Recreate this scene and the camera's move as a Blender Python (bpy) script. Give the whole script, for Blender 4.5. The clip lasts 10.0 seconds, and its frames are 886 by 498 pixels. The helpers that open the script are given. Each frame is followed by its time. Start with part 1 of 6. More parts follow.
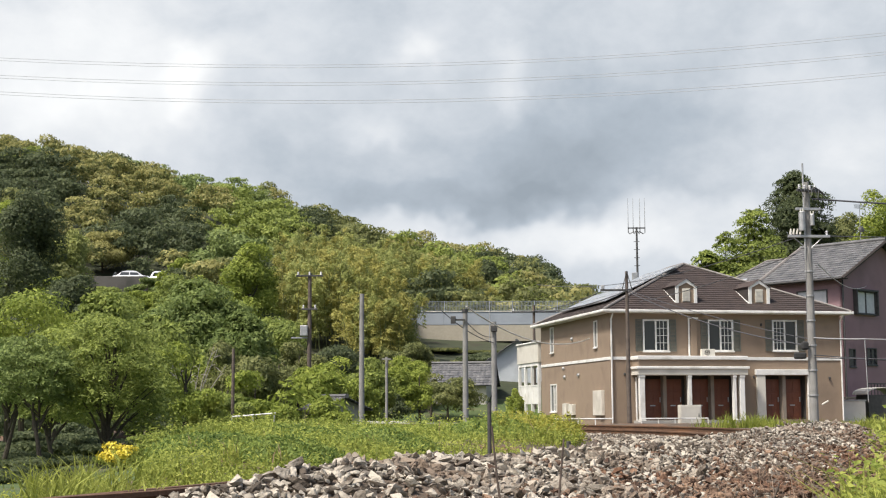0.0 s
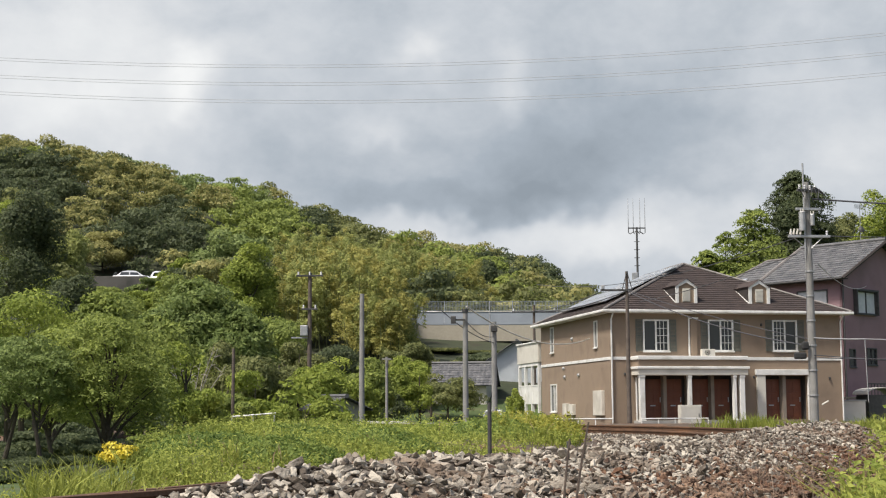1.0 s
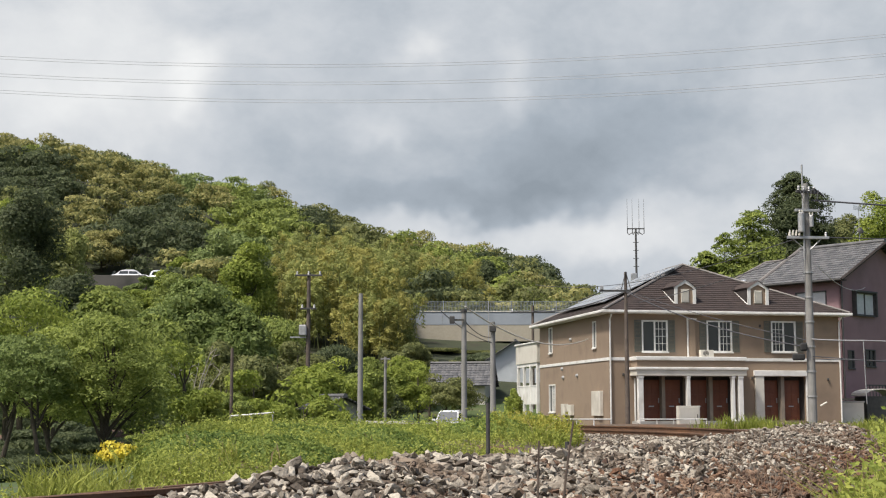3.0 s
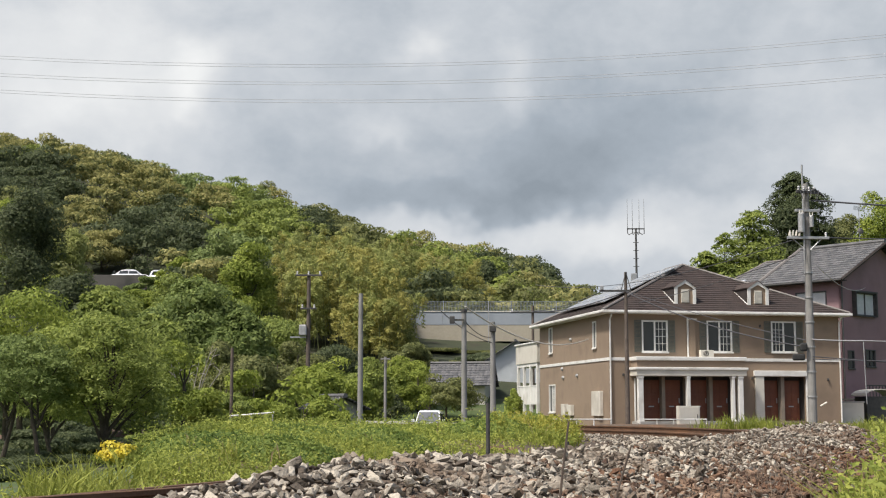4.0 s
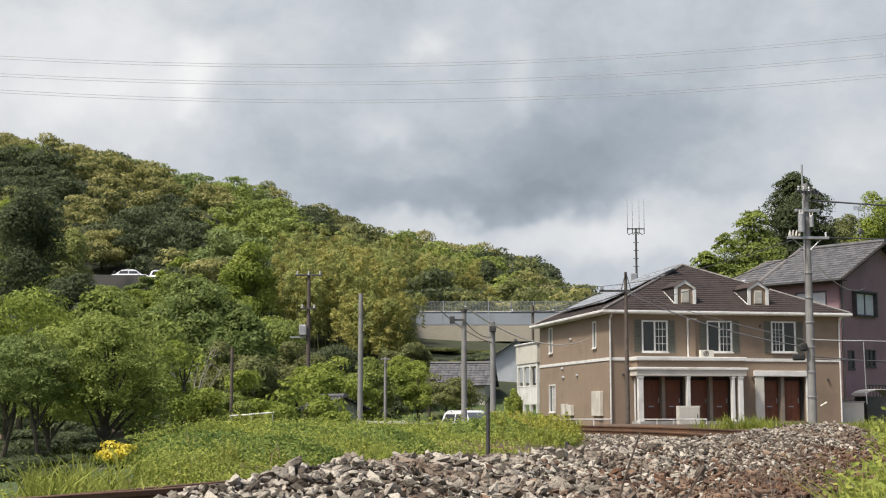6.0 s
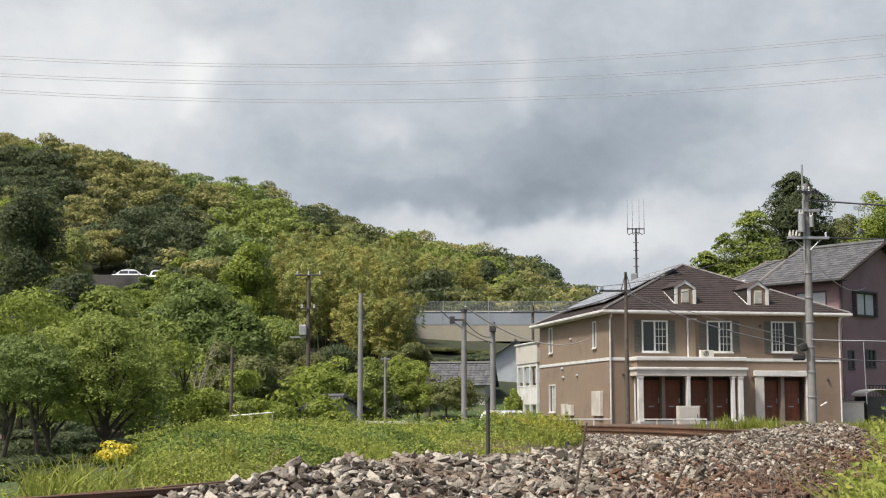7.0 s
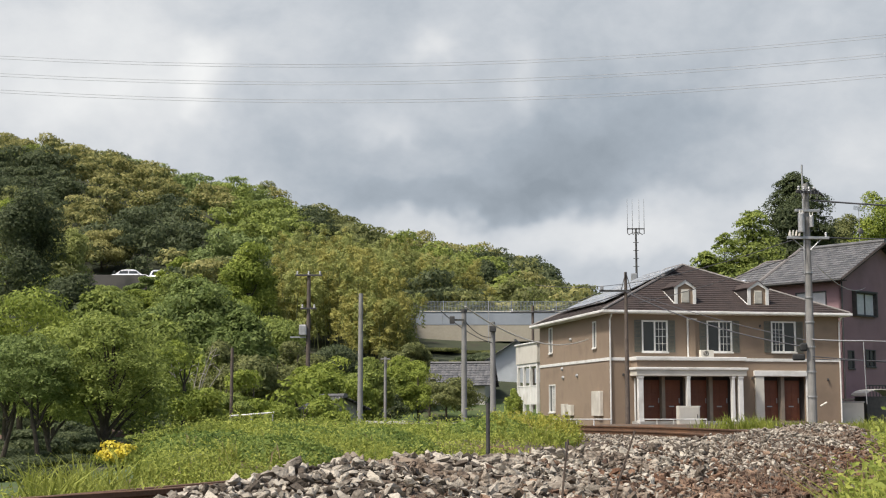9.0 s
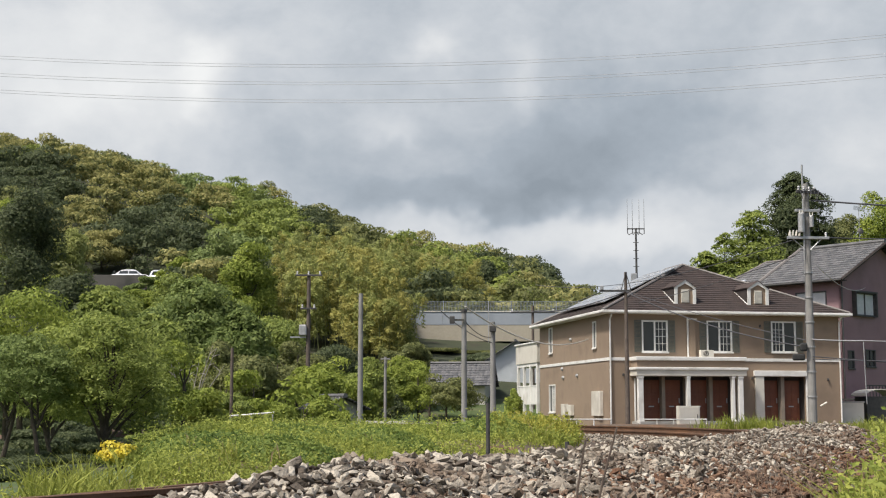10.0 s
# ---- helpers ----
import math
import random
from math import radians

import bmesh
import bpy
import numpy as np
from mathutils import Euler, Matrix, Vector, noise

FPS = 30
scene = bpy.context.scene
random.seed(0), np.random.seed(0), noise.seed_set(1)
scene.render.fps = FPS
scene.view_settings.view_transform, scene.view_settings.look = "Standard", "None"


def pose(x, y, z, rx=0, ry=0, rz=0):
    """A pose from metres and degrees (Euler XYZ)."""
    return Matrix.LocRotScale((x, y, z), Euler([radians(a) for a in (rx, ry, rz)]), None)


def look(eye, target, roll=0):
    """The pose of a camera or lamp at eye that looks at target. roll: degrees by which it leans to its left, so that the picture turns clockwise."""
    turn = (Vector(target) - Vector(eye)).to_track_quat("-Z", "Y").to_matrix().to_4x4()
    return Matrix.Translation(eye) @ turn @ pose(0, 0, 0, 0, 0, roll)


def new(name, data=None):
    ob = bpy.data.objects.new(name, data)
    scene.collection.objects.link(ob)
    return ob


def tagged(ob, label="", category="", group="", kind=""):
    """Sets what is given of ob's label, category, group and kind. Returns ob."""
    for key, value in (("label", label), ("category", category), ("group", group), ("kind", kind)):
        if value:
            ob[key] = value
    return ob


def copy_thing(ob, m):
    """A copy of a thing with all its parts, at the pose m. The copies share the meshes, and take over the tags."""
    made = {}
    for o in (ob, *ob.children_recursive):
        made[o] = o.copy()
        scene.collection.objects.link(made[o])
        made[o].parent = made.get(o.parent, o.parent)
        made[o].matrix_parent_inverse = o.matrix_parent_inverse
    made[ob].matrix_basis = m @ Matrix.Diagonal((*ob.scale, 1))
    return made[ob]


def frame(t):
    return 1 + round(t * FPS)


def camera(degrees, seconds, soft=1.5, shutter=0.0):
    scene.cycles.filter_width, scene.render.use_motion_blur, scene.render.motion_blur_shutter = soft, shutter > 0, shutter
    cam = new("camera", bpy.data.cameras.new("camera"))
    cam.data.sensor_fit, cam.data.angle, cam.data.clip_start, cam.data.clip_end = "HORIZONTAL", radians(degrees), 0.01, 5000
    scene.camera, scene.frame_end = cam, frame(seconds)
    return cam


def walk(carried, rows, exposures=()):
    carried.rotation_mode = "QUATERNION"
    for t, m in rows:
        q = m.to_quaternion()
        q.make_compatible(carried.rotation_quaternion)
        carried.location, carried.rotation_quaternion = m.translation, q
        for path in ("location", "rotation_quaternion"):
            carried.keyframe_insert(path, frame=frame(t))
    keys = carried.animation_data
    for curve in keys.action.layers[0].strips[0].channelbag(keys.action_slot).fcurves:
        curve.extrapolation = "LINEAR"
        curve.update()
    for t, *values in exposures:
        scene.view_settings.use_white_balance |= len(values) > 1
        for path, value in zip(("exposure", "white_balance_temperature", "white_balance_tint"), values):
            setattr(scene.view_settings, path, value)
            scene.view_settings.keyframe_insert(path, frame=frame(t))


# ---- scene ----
cam = camera(36.2, 10.0, 1.15)


def aim(shift, lean):
    return look((0, 0, 0.70), (shift, 100, 12.53), lean)


walk(cam, [
    (0.0, aim(-0.06, -0.23)), (0.5, aim(-0.11, -0.23)), (1.0, aim(-0.07, -0.22)), (1.5, aim(-0.065, -0.18)),
    (2.0, aim(-0.06, -0.10)), (2.5, aim(-0.015, -0.06)), (4.0, aim(0, 0)), (5.5, aim(0, 0)), (7.0, aim(0, 0)), (10.0, aim(0, 0))],
    [(0.0, 0.24), (0.2, 0.14), (0.5, 0.045), (1.0, 0.03), (2.0, 0.012), (3.0, 0.0), (10.0, 0.0)])

# ---- light ----
SUN_EL, SUN_AZ = 58.0, -128.0      # height, and the bearing it comes from (0 is straight ahead, negative to the left)
world = bpy.data.worlds.new("world")
scene.world = world
world.use_nodes = True
wt = world.node_tree
sky = wt.nodes.new("ShaderNodeTexSky")
sky.sky_type, sky.sun_disc = "NISHITA", False
sky.sun_elevation, sky.sun_rotation = radians(SUN_EL), radians(SUN_AZ)
sky.air_density, sky.dust_density, sky.ozone_density = 1.0, 4.0, 0.6
wt.links.new(sky.outputs[0], wt.nodes["Background"].inputs[0])
wt.nodes["Background"].inputs[1].default_value = 0.15
lamp = bpy.data.lights.new("sun", "SUN")
lamp.energy, lamp.angle, lamp.color = 4.2, radians(7), (1.0, 0.95, 0.86)
sun = new("sun", lamp)
az, el = radians(SUN_AZ), radians(SUN_EL)
sun.matrix_world = look((300 * math.sin(az) * math.cos(el), 300 * math.cos(az) * math.cos(el), 300 * math.sin(el)), (0, 0, 0))
scene.view_settings.exposure = 0.0

# ---- materials ----


def mat(name, c1, c2, scale=3.0, rough=0.8, metal=0.0, bump=0.0, fine=40.0, per="", spread=0.35, coat=0.0, trans=0.0, stain=None, stain_scale=0.6):
    """Two colours mixed by coarse and fine noise; per: 'island' or 'object' varies the value piece by piece; stain: a third colour in patches."""
    m = bpy.data.materials.new(name)
    m.use_nodes = True
    nt, nd = m.node_tree, m.node_tree.nodes
    bs = nd["Principled BSDF"]
    tc = nd.new("ShaderNodeTexCoord")
    n1, n2 = nd.new("ShaderNodeTexNoise"), nd.new("ShaderNodeTexNoise")
    n1.inputs["Scale"].default_value, n2.inputs["Scale"].default_value = scale, fine
    n1.inputs["Detail"].default_value, n2.inputs["Detail"].default_value = 4, 3
    for n in (n1, n2):
        nt.links.new(tc.outputs["Object"], n.inputs["Vector"])
    av = nd.new("ShaderNodeMath")
    av.operation = "MULTIPLY_ADD"
    nt.links.new(n2.outputs[0], av.inputs[0])
    av.inputs[1].default_value = 0.6
    nt.links.new(n1.outputs[0], av.inputs[2])
    last = av.outputs[0]
    if per:
        src = nd.new("ShaderNodeNewGeometry").outputs["Random Per Island"] if per == "island" else nd.new("ShaderNodeObjectInfo").outputs["Random"]
        ad = nd.new("ShaderNodeMath")
        ad.operation = "MULTIPLY_ADD"
        nt.links.new(src, ad.inputs[0])
        ad.inputs[1].default_value = spread * 2
        nt.links.new(last, ad.inputs[2])
        sh = nd.new("ShaderNodeMath")
        sh.operation = "SUBTRACT"
        nt.links.new(ad.outputs[0], sh.inputs[0])
        sh.inputs[1].default_value = spread
        last = sh.outputs[0]
    mr = nd.new("ShaderNodeMapRange")
    mr.inputs[1].default_value, mr.inputs[2].default_value = 0.5, 1.1
    nt.links.new(last, mr.inputs[0])
    mix = nd.new("ShaderNodeMix")
    mix.data_type = "RGBA"
    mix.inputs[6].default_value, mix.inputs[7].default_value = (*c1, 1), (*c2, 1)
    nt.links.new(mr.outputs[0], mix.inputs[0])
    col = mix.outputs[2]
    if stain:
        n3 = nd.new("ShaderNodeTexNoise")
        n3.inputs["Scale"].default_value, n3.inputs["Detail"].default_value = stain_scale, 6
        nt.links.new(tc.outputs["Object"], n3.inputs["Vector"])
        m3 = nd.new("ShaderNodeMapRange")
        m3.inputs[1].default_value, m3.inputs[2].default_value, m3.inputs[4].default_value = 0.52, 0.68, 0.85
        nt.links.new(n3.outputs[0], m3.inputs[0])
        mx = nd.new("ShaderNodeMix")
        mx.data_type = "RGBA"
        nt.links.new(m3.outputs[0], mx.inputs[0])
        nt.links.new(col, mx.inputs[6])
        mx.inputs[7].default_value = (*stain, 1)
        col = mx.outputs[2]
    nt.links.new(col, bs.inputs["Base Color"])
    bs.inputs["Roughness"].default_value, bs.inputs["Metallic"].default_value = rough, metal
    bs.inputs["Coat Weight"].default_value = coat
    if bump:
        bp = nd.new("ShaderNodeBump")
        bp.inputs["Strength"].default_value, bp.inputs["Distance"].default_value = bump, 0.02
        nt.links.new(n2.outputs[0], bp.inputs["Height"])
        nt.links.new(bp.outputs[0], bs.inputs["Normal"])
    if trans:
        tr, ms = nd.new("ShaderNodeBsdfTranslucent"), nd.new("ShaderNodeMixShader")
        nt.links.new(col, tr.inputs["Color"])
        ms.inputs[0].default_value = trans
        nt.links.new(bs.outputs[0], ms.inputs[1])
        nt.links.new(tr.outputs[0], ms.inputs[2])
        nt.links.new(ms.outputs[0], nd["Material Output"].inputs["Surface"])
    return m


def leafy(name, c1, c2, scale=0.25):
    m = mat(name, c1, c2, scale, 0.62, per="island", spread=0.3, trans=0.40, fine=2.0)
    m.node_tree.nodes["Principled BSDF"].inputs["Specular IOR Level"].default_value = 0.22
    return m


def glass(name, tint=(0.03, 0.035, 0.04)):
    m = mat(name, tint, tint, 1.0, 0.06)
    m.node_tree.nodes["Principled BSDF"].inputs["Specular IOR Level"].default_value = 0.9
    return m


M = dict(
    # brown soil, darkened so gaps between the ballast stones read as shadow
    soil=mat("soil", (0.06, 0.042, 0.03), (0.14, 0.105, 0.075), 1.2, 0.95, bump=0.8, fine=25, stain=(0.16, 0.075, 0.035)),
    turf=mat("turf", (0.035, 0.06, 0.015), (0.08, 0.115, 0.03), 0.5, 0.95, bump=0.6, fine=12, stain=(0.10, 0.09, 0.05)),
    forest_floor=mat("forest_floor", (0.02, 0.03, 0.012), (0.05, 0.055, 0.025), 0.4, 0.95, bump=0.8, fine=3.0, stain=(0.035, 0.028, 0.018)),
    asphalt=mat("asphalt", (0.045, 0.045, 0.045), (0.075, 0.073, 0.07), 0.6, 0.9, bump=0.4, fine=60),
    wall_grey=mat("mossy_wall_concrete", (0.07, 0.066, 0.06), (0.12, 0.112, 0.10), 0.5, 0.9, bump=0.3, stain=(0.05, 0.05, 0.042)),
    mesh=mat("fence_mesh", (0.20, 0.225, 0.24), (0.28, 0.31, 0.33), 1.0, 0.5),
    concrete=mat("concrete", (0.30, 0.29, 0.27), (0.42, 0.41, 0.385), 1.2, 0.85, bump=0.3, stain=(0.22, 0.21, 0.19)),
    girder=mat("girder_concrete", (0.36, 0.32, 0.25), (0.46, 0.415, 0.33), 0.3, 0.85, bump=0.2, fine=6, stain=(0.28, 0.25, 0.20), stain_scale=0.25),
    parapet=mat("parapet_metal", (0.30, 0.33, 0.37), (0.38, 0.41, 0.45), 0.3, 0.6, stain=(0.26, 0.29, 0.32), stain_scale=0.3),
    rail=mat("rusty_rail", (0.07, 0.036, 0.02), (0.15, 0.08, 0.043), 4, 0.75, 0.15, bump=0.4, stain=(0.17, 0.085, 0.04)),
    sleeper=mat("sleeper_wood", (0.05, 0.035, 0.025), (0.12, 0.085, 0.06), 3, 0.9, bump=0.6, per="object", spread=0.2),
    stone=mat("ballast_stone", (0.085, 0.067, 0.050), (0.46, 0.41, 0.335), 14, 0.9, bump=0.6, fine=60, per="island", spread=0.46, stain=(0.19, 0.14, 0.10), stain_scale=0.9),
    rusty_stone=mat("rusty_ballast_stone", (0.06, 0.032, 0.020), (0.26, 0.170, 0.112), 12, 0.95, bump=0.6, fine=60, per="island", spread=0.36, stain=(0.14, 0.062, 0.030), stain_scale=1.5),
    stone_piece=mat("ballast_stone_single", (0.085, 0.067, 0.050), (0.44, 0.39, 0.315), 14, 0.9, bump=0.6, fine=60, per="object", spread=0.36),
    stucco=mat("tan_stucco", (0.245, 0.182, 0.128), (0.292, 0.220, 0.158), 0.7, 0.92, bump=0.35, fine=35, stain=(0.215, 0.160, 0.115), stain_scale=0.7),
    pink=mat("mauve_siding", (0.25, 0.155, 0.165), (0.30, 0.19, 0.20), 0.8, 0.85, bump=0.2, stain=(0.22, 0.14, 0.145)),
    white=mat("white_trim", (0.66, 0.65, 0.61), (0.80, 0.79, 0.76), 2.0, 0.55, stain=(0.55, 0.53, 0.48), stain_scale=1.2),
    cream=mat("cream_panel", (0.55, 0.52, 0.45), (0.66, 0.63, 0.56), 1.5, 0.65, stain=(0.45, 0.42, 0.36)),
    shingle=mat("brown_shingle", (0.028, 0.020, 0.018), (0.062, 0.044, 0.038), 2.0, 0.9, bump=0.5, per="object", spread=0.3),
    roof_base=mat("roof_underlay", (0.03, 0.022, 0.02), (0.05, 0.04, 0.035), 2, 0.9),
    shutter=mat("grey_green_shutter", (0.10, 0.105, 0.085), (0.15, 0.15, 0.125), 3, 0.7),
    door=mat("red_brown_door", (0.13, 0.04, 0.02), (0.20, 0.065, 0.03), 3, 0.5, fine=20),
    # near-black stands in for the shade inside porch recesses and rooms
    dark=mat("dark_recess_shade", (0.035, 0.03, 0.028), (0.07, 0.06, 0.055), 2, 0.8),
    glass=glass("window_glass"), pale=mat("pale_curtain", (0.45, 0.46, 0.47), (0.6, 0.6, 0.6), 4, 0.8),
    # pale base colour paints in the bright sky reflected by the panels
    panel=mat("solar_panel", (0.50, 0.52, 0.54), (0.62, 0.64, 0.66), 1.0, 0.32, 0.25, coat=0.6),
    metal=mat("galvanised_metal", (0.34, 0.34, 0.34), (0.5, 0.5, 0.5), 5, 0.5, 0.6),
    iron=mat("dark_iron", (0.05, 0.05, 0.05), (0.10, 0.095, 0.09), 5, 0.6, 0.4),
    pole=mat("pole_concrete", (0.20, 0.195, 0.185), (0.30, 0.29, 0.275), 2.5, 0.85, bump=0.2, stain=(0.16, 0.155, 0.145)),
    wood_pole=mat("wooden_pole", (0.07, 0.055, 0.045), (0.15, 0.12, 0.10), 4, 0.9, bump=0.4),
    wire=mat("cable", (0.05, 0.05, 0.055), (0.09, 0.09, 0.10), 3, 0.6),
    grey_wire=mat("grey_cable", (0.38, 0.39, 0.41), (0.46, 0.47, 0.49), 3, 0.95),
    carpaint=mat("white_car_paint", (0.74, 0.75, 0.76), (0.80, 0.81, 0.82), 1, 0.25, coat=0.8),
    carglass=glass("car_glass", (0.10, 0.11, 0.12)), tyre=mat("tyre_rubber", (0.02, 0.02, 0.02), (0.04, 0.04, 0.04), 8, 0.9),
    lens=mat("headlight_lens", (0.6, 0.62, 0.65), (0.75, 0.77, 0.8), 3, 0.15, coat=0.5),
    bark=mat("bark", (0.035, 0.028, 0.02), (0.09, 0.075, 0.055), 6, 0.95, bump=0.8),
    leaf_near=leafy("maple_green_leaf", (0.155, 0.20, 0.048), (0.35, 0.40, 0.10)),
    leaf_mid=leafy("fresh_green_leaf", (0.16, 0.21, 0.034), (0.36, 0.41, 0.08)),
    # dark, olive and gold leaves have blue added to paint in hillside haze
    leaf_dark=leafy("dark_evergreen_leaf", (0.060, 0.080, 0.038), (0.14, 0.165, 0.075)),
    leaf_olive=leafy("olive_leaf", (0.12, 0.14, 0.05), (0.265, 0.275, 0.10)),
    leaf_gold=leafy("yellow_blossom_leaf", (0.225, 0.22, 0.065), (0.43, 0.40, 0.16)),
    leaf_bamboo_gold=leafy("golden_bamboo_leaf", (0.235, 0.225, 0.055), (0.46, 0.43, 0.13), 0.15),
    leaf_pale=leafy("pale_green_leaf", (0.15, 0.20, 0.06), (0.30, 0.36, 0.13)),
    leaf_deep=leafy("deep_green_leaf", (0.115, 0.16, 0.045), (0.265, 0.325, 0.10)),
    weed_gold=leafy("yellow_green_weed", (0.24, 0.25, 0.035), (0.46, 0.43, 0.09), 0.6),
    leaf_bamboo=leafy("bamboo_leaf", (0.19, 0.22, 0.06), (0.42, 0.44, 0.15), 0.15),
    creeper=leafy("creeper_leaf", (0.085, 0.14, 0.03), (0.26, 0.325, 0.075), 0.5),
    culm=mat("bamboo_culm", (0.10, 0.12, 0.04), (0.17, 0.18, 0.07), 3, 0.6),
    grass=leafy("grass_blade", (0.18, 0.22, 0.035), (0.38, 0.41, 0.09), 0.5),
    weed=leafy("weed_leaf", (0.145, 0.195, 0.032), (0.40, 0.43, 0.09), 0.6),
    straw=mat("dry_straw", (0.20, 0.13, 0.075), (0.36, 0.26, 0.16), 5, 0.9, per="island"),
    flower=mat("yellow_flower", (0.52, 0.42, 0.03), (0.72, 0.60, 0.06), 5, 0.6, per="island", trans=0.2),
    teal=mat("teal_plastic", (0.10, 0.42, 0.42), (0.16, 0.5, 0.5), 3, 0.5),
    tin=mat("blue_grey_siding", (0.40, 0.43, 0.45), (0.5, 0.53, 0.55), 1, 0.7, stain=(0.33, 0.35, 0.36)),
)

# ---- building helpers ----


def part(name, bm, material, parent=None, label=""):
    me = bpy.data.meshes.new(name)
    bm.to_mesh(me)
    bm.free()
    me.materials.append(material)
    ob = new(name, me)
    ob.parent = parent
    return tagged(ob, label)


def piece(name, me, parent, m):
    ob = new(name, me)
    ob.parent = parent
    ob.matrix_basis = m
    return ob


def thing(name, m, label, category, group="", kind=""):
    ob = new(name)
    ob.empty_display_size = 0.3
    ob.matrix_basis = m
    return tagged(ob, label, category, group, kind)


def box(bm, x0, x1, y0, y1, z0, z1, bevel=0.0, m=None):
    r = bmesh.ops.create_cube(bm, size=1)
    vs = r["verts"]
    bmesh.ops.scale(bm, vec=(x1 - x0, y1 - y0, z1 - z0), verts=vs)
    bmesh.ops.translate(bm, vec=((x0 + x1) / 2, (y0 + y1) / 2, (z0 + z1) / 2), verts=vs)
    if m is not None:
        bmesh.ops.transform(bm, matrix=m, verts=vs)
    if bevel:
        es = list({e for v in vs for e in v.link_edges})
        bmesh.ops.bevel(bm, geom=es, offset=bevel, segments=2, affect="EDGES", profile=0.5)
    return bm


def a_box(*a, **k):
    return box(bmesh.new(), *a, **k)


def rod(bm, p, q, r0, r1=None, n=10):
    p, q = Vector(p), Vector(q)
    r1 = r0 if r1 is None else r1
    v = q - p
    r = bmesh.ops.create_cone(bm, cap_ends=True, segments=n, radius1=r0, radius2=r1, depth=v.length)
    bmesh.ops.transform(bm, matrix=Matrix.Translation((p + q) / 2) @ v.to_track_quat("Z", "Y").to_matrix().to_4x4(), verts=r["verts"])
    return bm


def a_rod(*a, **k):
    return rod(bmesh.new(), *a, **k)


def sweep(bm, pts, r, n=6):
    """A tube along points; r is a radius or a list."""
    pts = [Vector(p) for p in pts]
    rs = r if isinstance(r, (list, tuple)) else [r] * len(pts)
    rings = []
    for i, p in enumerate(pts):
        t = (pts[min(i + 1, len(pts) - 1)] - pts[max(i - 1, 0)]).normalized()
        a = t.cross(Vector((0, 0, 1)) if abs(t.z) < 0.95 else Vector((1, 0, 0))).normalized()
        b = t.cross(a)
        rings.append([bm.verts.new(p + rs[i] * (math.cos(k * 2 * math.pi / n) * a + math.sin(k * 2 * math.pi / n) * b)) for k in range(n)])
    for u, v in zip(rings, rings[1:]):
        for k in range(n):
            bm.faces.new((u[k], u[(k + 1) % n], v[(k + 1) % n], v[k]))
    bm.faces.new(rings[0][::-1])
    bm.faces.new(rings[-1])
    return bm


def sag(p, q, drop, n=14):
    p, q = Vector(p), Vector(q)
    return [p.lerp(q, i / n) - Vector((0, 0, 4 * drop * (i / n) * (1 - i / n))) for i in range(n + 1)]


def arrays_mesh(name, co, faces, material, smooth=False):
    """A mesh from numpy arrays of places and equal-sided faces."""
    me = bpy.data.meshes.new(name)
    k = faces.shape[1]
    me.vertices.add(len(co))
    me.vertices.foreach_set("co", np.ascontiguousarray(co, np.float32).ravel())
    me.loops.add(faces.size)
    me.loops.foreach_set("vertex_index", np.ascontiguousarray(faces, np.int32).ravel())
    me.polygons.add(len(faces))
    me.polygons.foreach_set("loop_start", np.arange(0, faces.size, k, dtype=np.int32))
    me.polygons.foreach_set("use_smooth", np.full(len(faces), smooth))
    me.update(calc_edges=True)
    me.validate()
    me.materials.append(material)
    return me


rng = np.random.default_rng(7)


def unit(v):
    return v / np.maximum(np.linalg.norm(v, axis=1, keepdims=True), 1e-9)


def leaf_cards(pos, out, size, slim=0.55, loose=0.42, tri=False):
    """Folded leaf shapes at places, facing roughly outward: four corners each."""
    n = len(pos)
    nrm = unit(out + loose * rng.normal(size=(n, 3)))
    a = unit(np.cross(nrm, rng.normal(size=(n, 3))))
    b = np.cross(nrm, a)
    s = (size * rng.uniform(0.6, 1.4, n))[:, None]
    if tri:
        co = np.stack([pos - a * s - b * s * slim * 0.6, pos - a * s * 0.6 + b * s * slim, pos + a * s * 1.2], 1).reshape(-1, 3)
        return co, np.arange(3 * n).reshape(-1, 3)
    co = np.stack([pos - a * s, pos - b * s * slim + nrm * s * 0.15, pos + a * s, pos + b * s * slim + nrm * s * 0.15], 1).reshape(-1, 3)
    return co, np.arange(4 * n).reshape(-1, 4)


def crown_points(c, r, n, lumps=9, flat=1.0, low=-0.35):
    """Places and outward ways on a lumpy crown: many clumps on an egg-shaped hull, with gaps between."""
    k = unit(rng.normal(size=(lumps * 3, 3)))
    k = k[k[:, 2] > low]
    k = k[: max(lumps, 4)]
    cr = rng.uniform(0.21, 0.38, len(k))
    ck = k * rng.uniform(0.45, 0.80, (len(k), 1))
    w = cr ** 2 / (cr ** 2).sum()
    idx = rng.choice(len(k), n, p=w)
    d = unit(rng.normal(size=(n, 3)) + np.array([0, -0.45, 0.65]))
    rad = cr[idx][:, None] * rng.uniform(0.70, 1.10, (n, 1))
    p = ck[idx] + d * rad * np.array([1.25, 1.25, 0.70])
    r = np.array(r)
    return np.array(c) + p * r * np.array([1, 1, flat]), unit(d + 0.2 * unit(p) + np.array([0, 0, 0.2]))


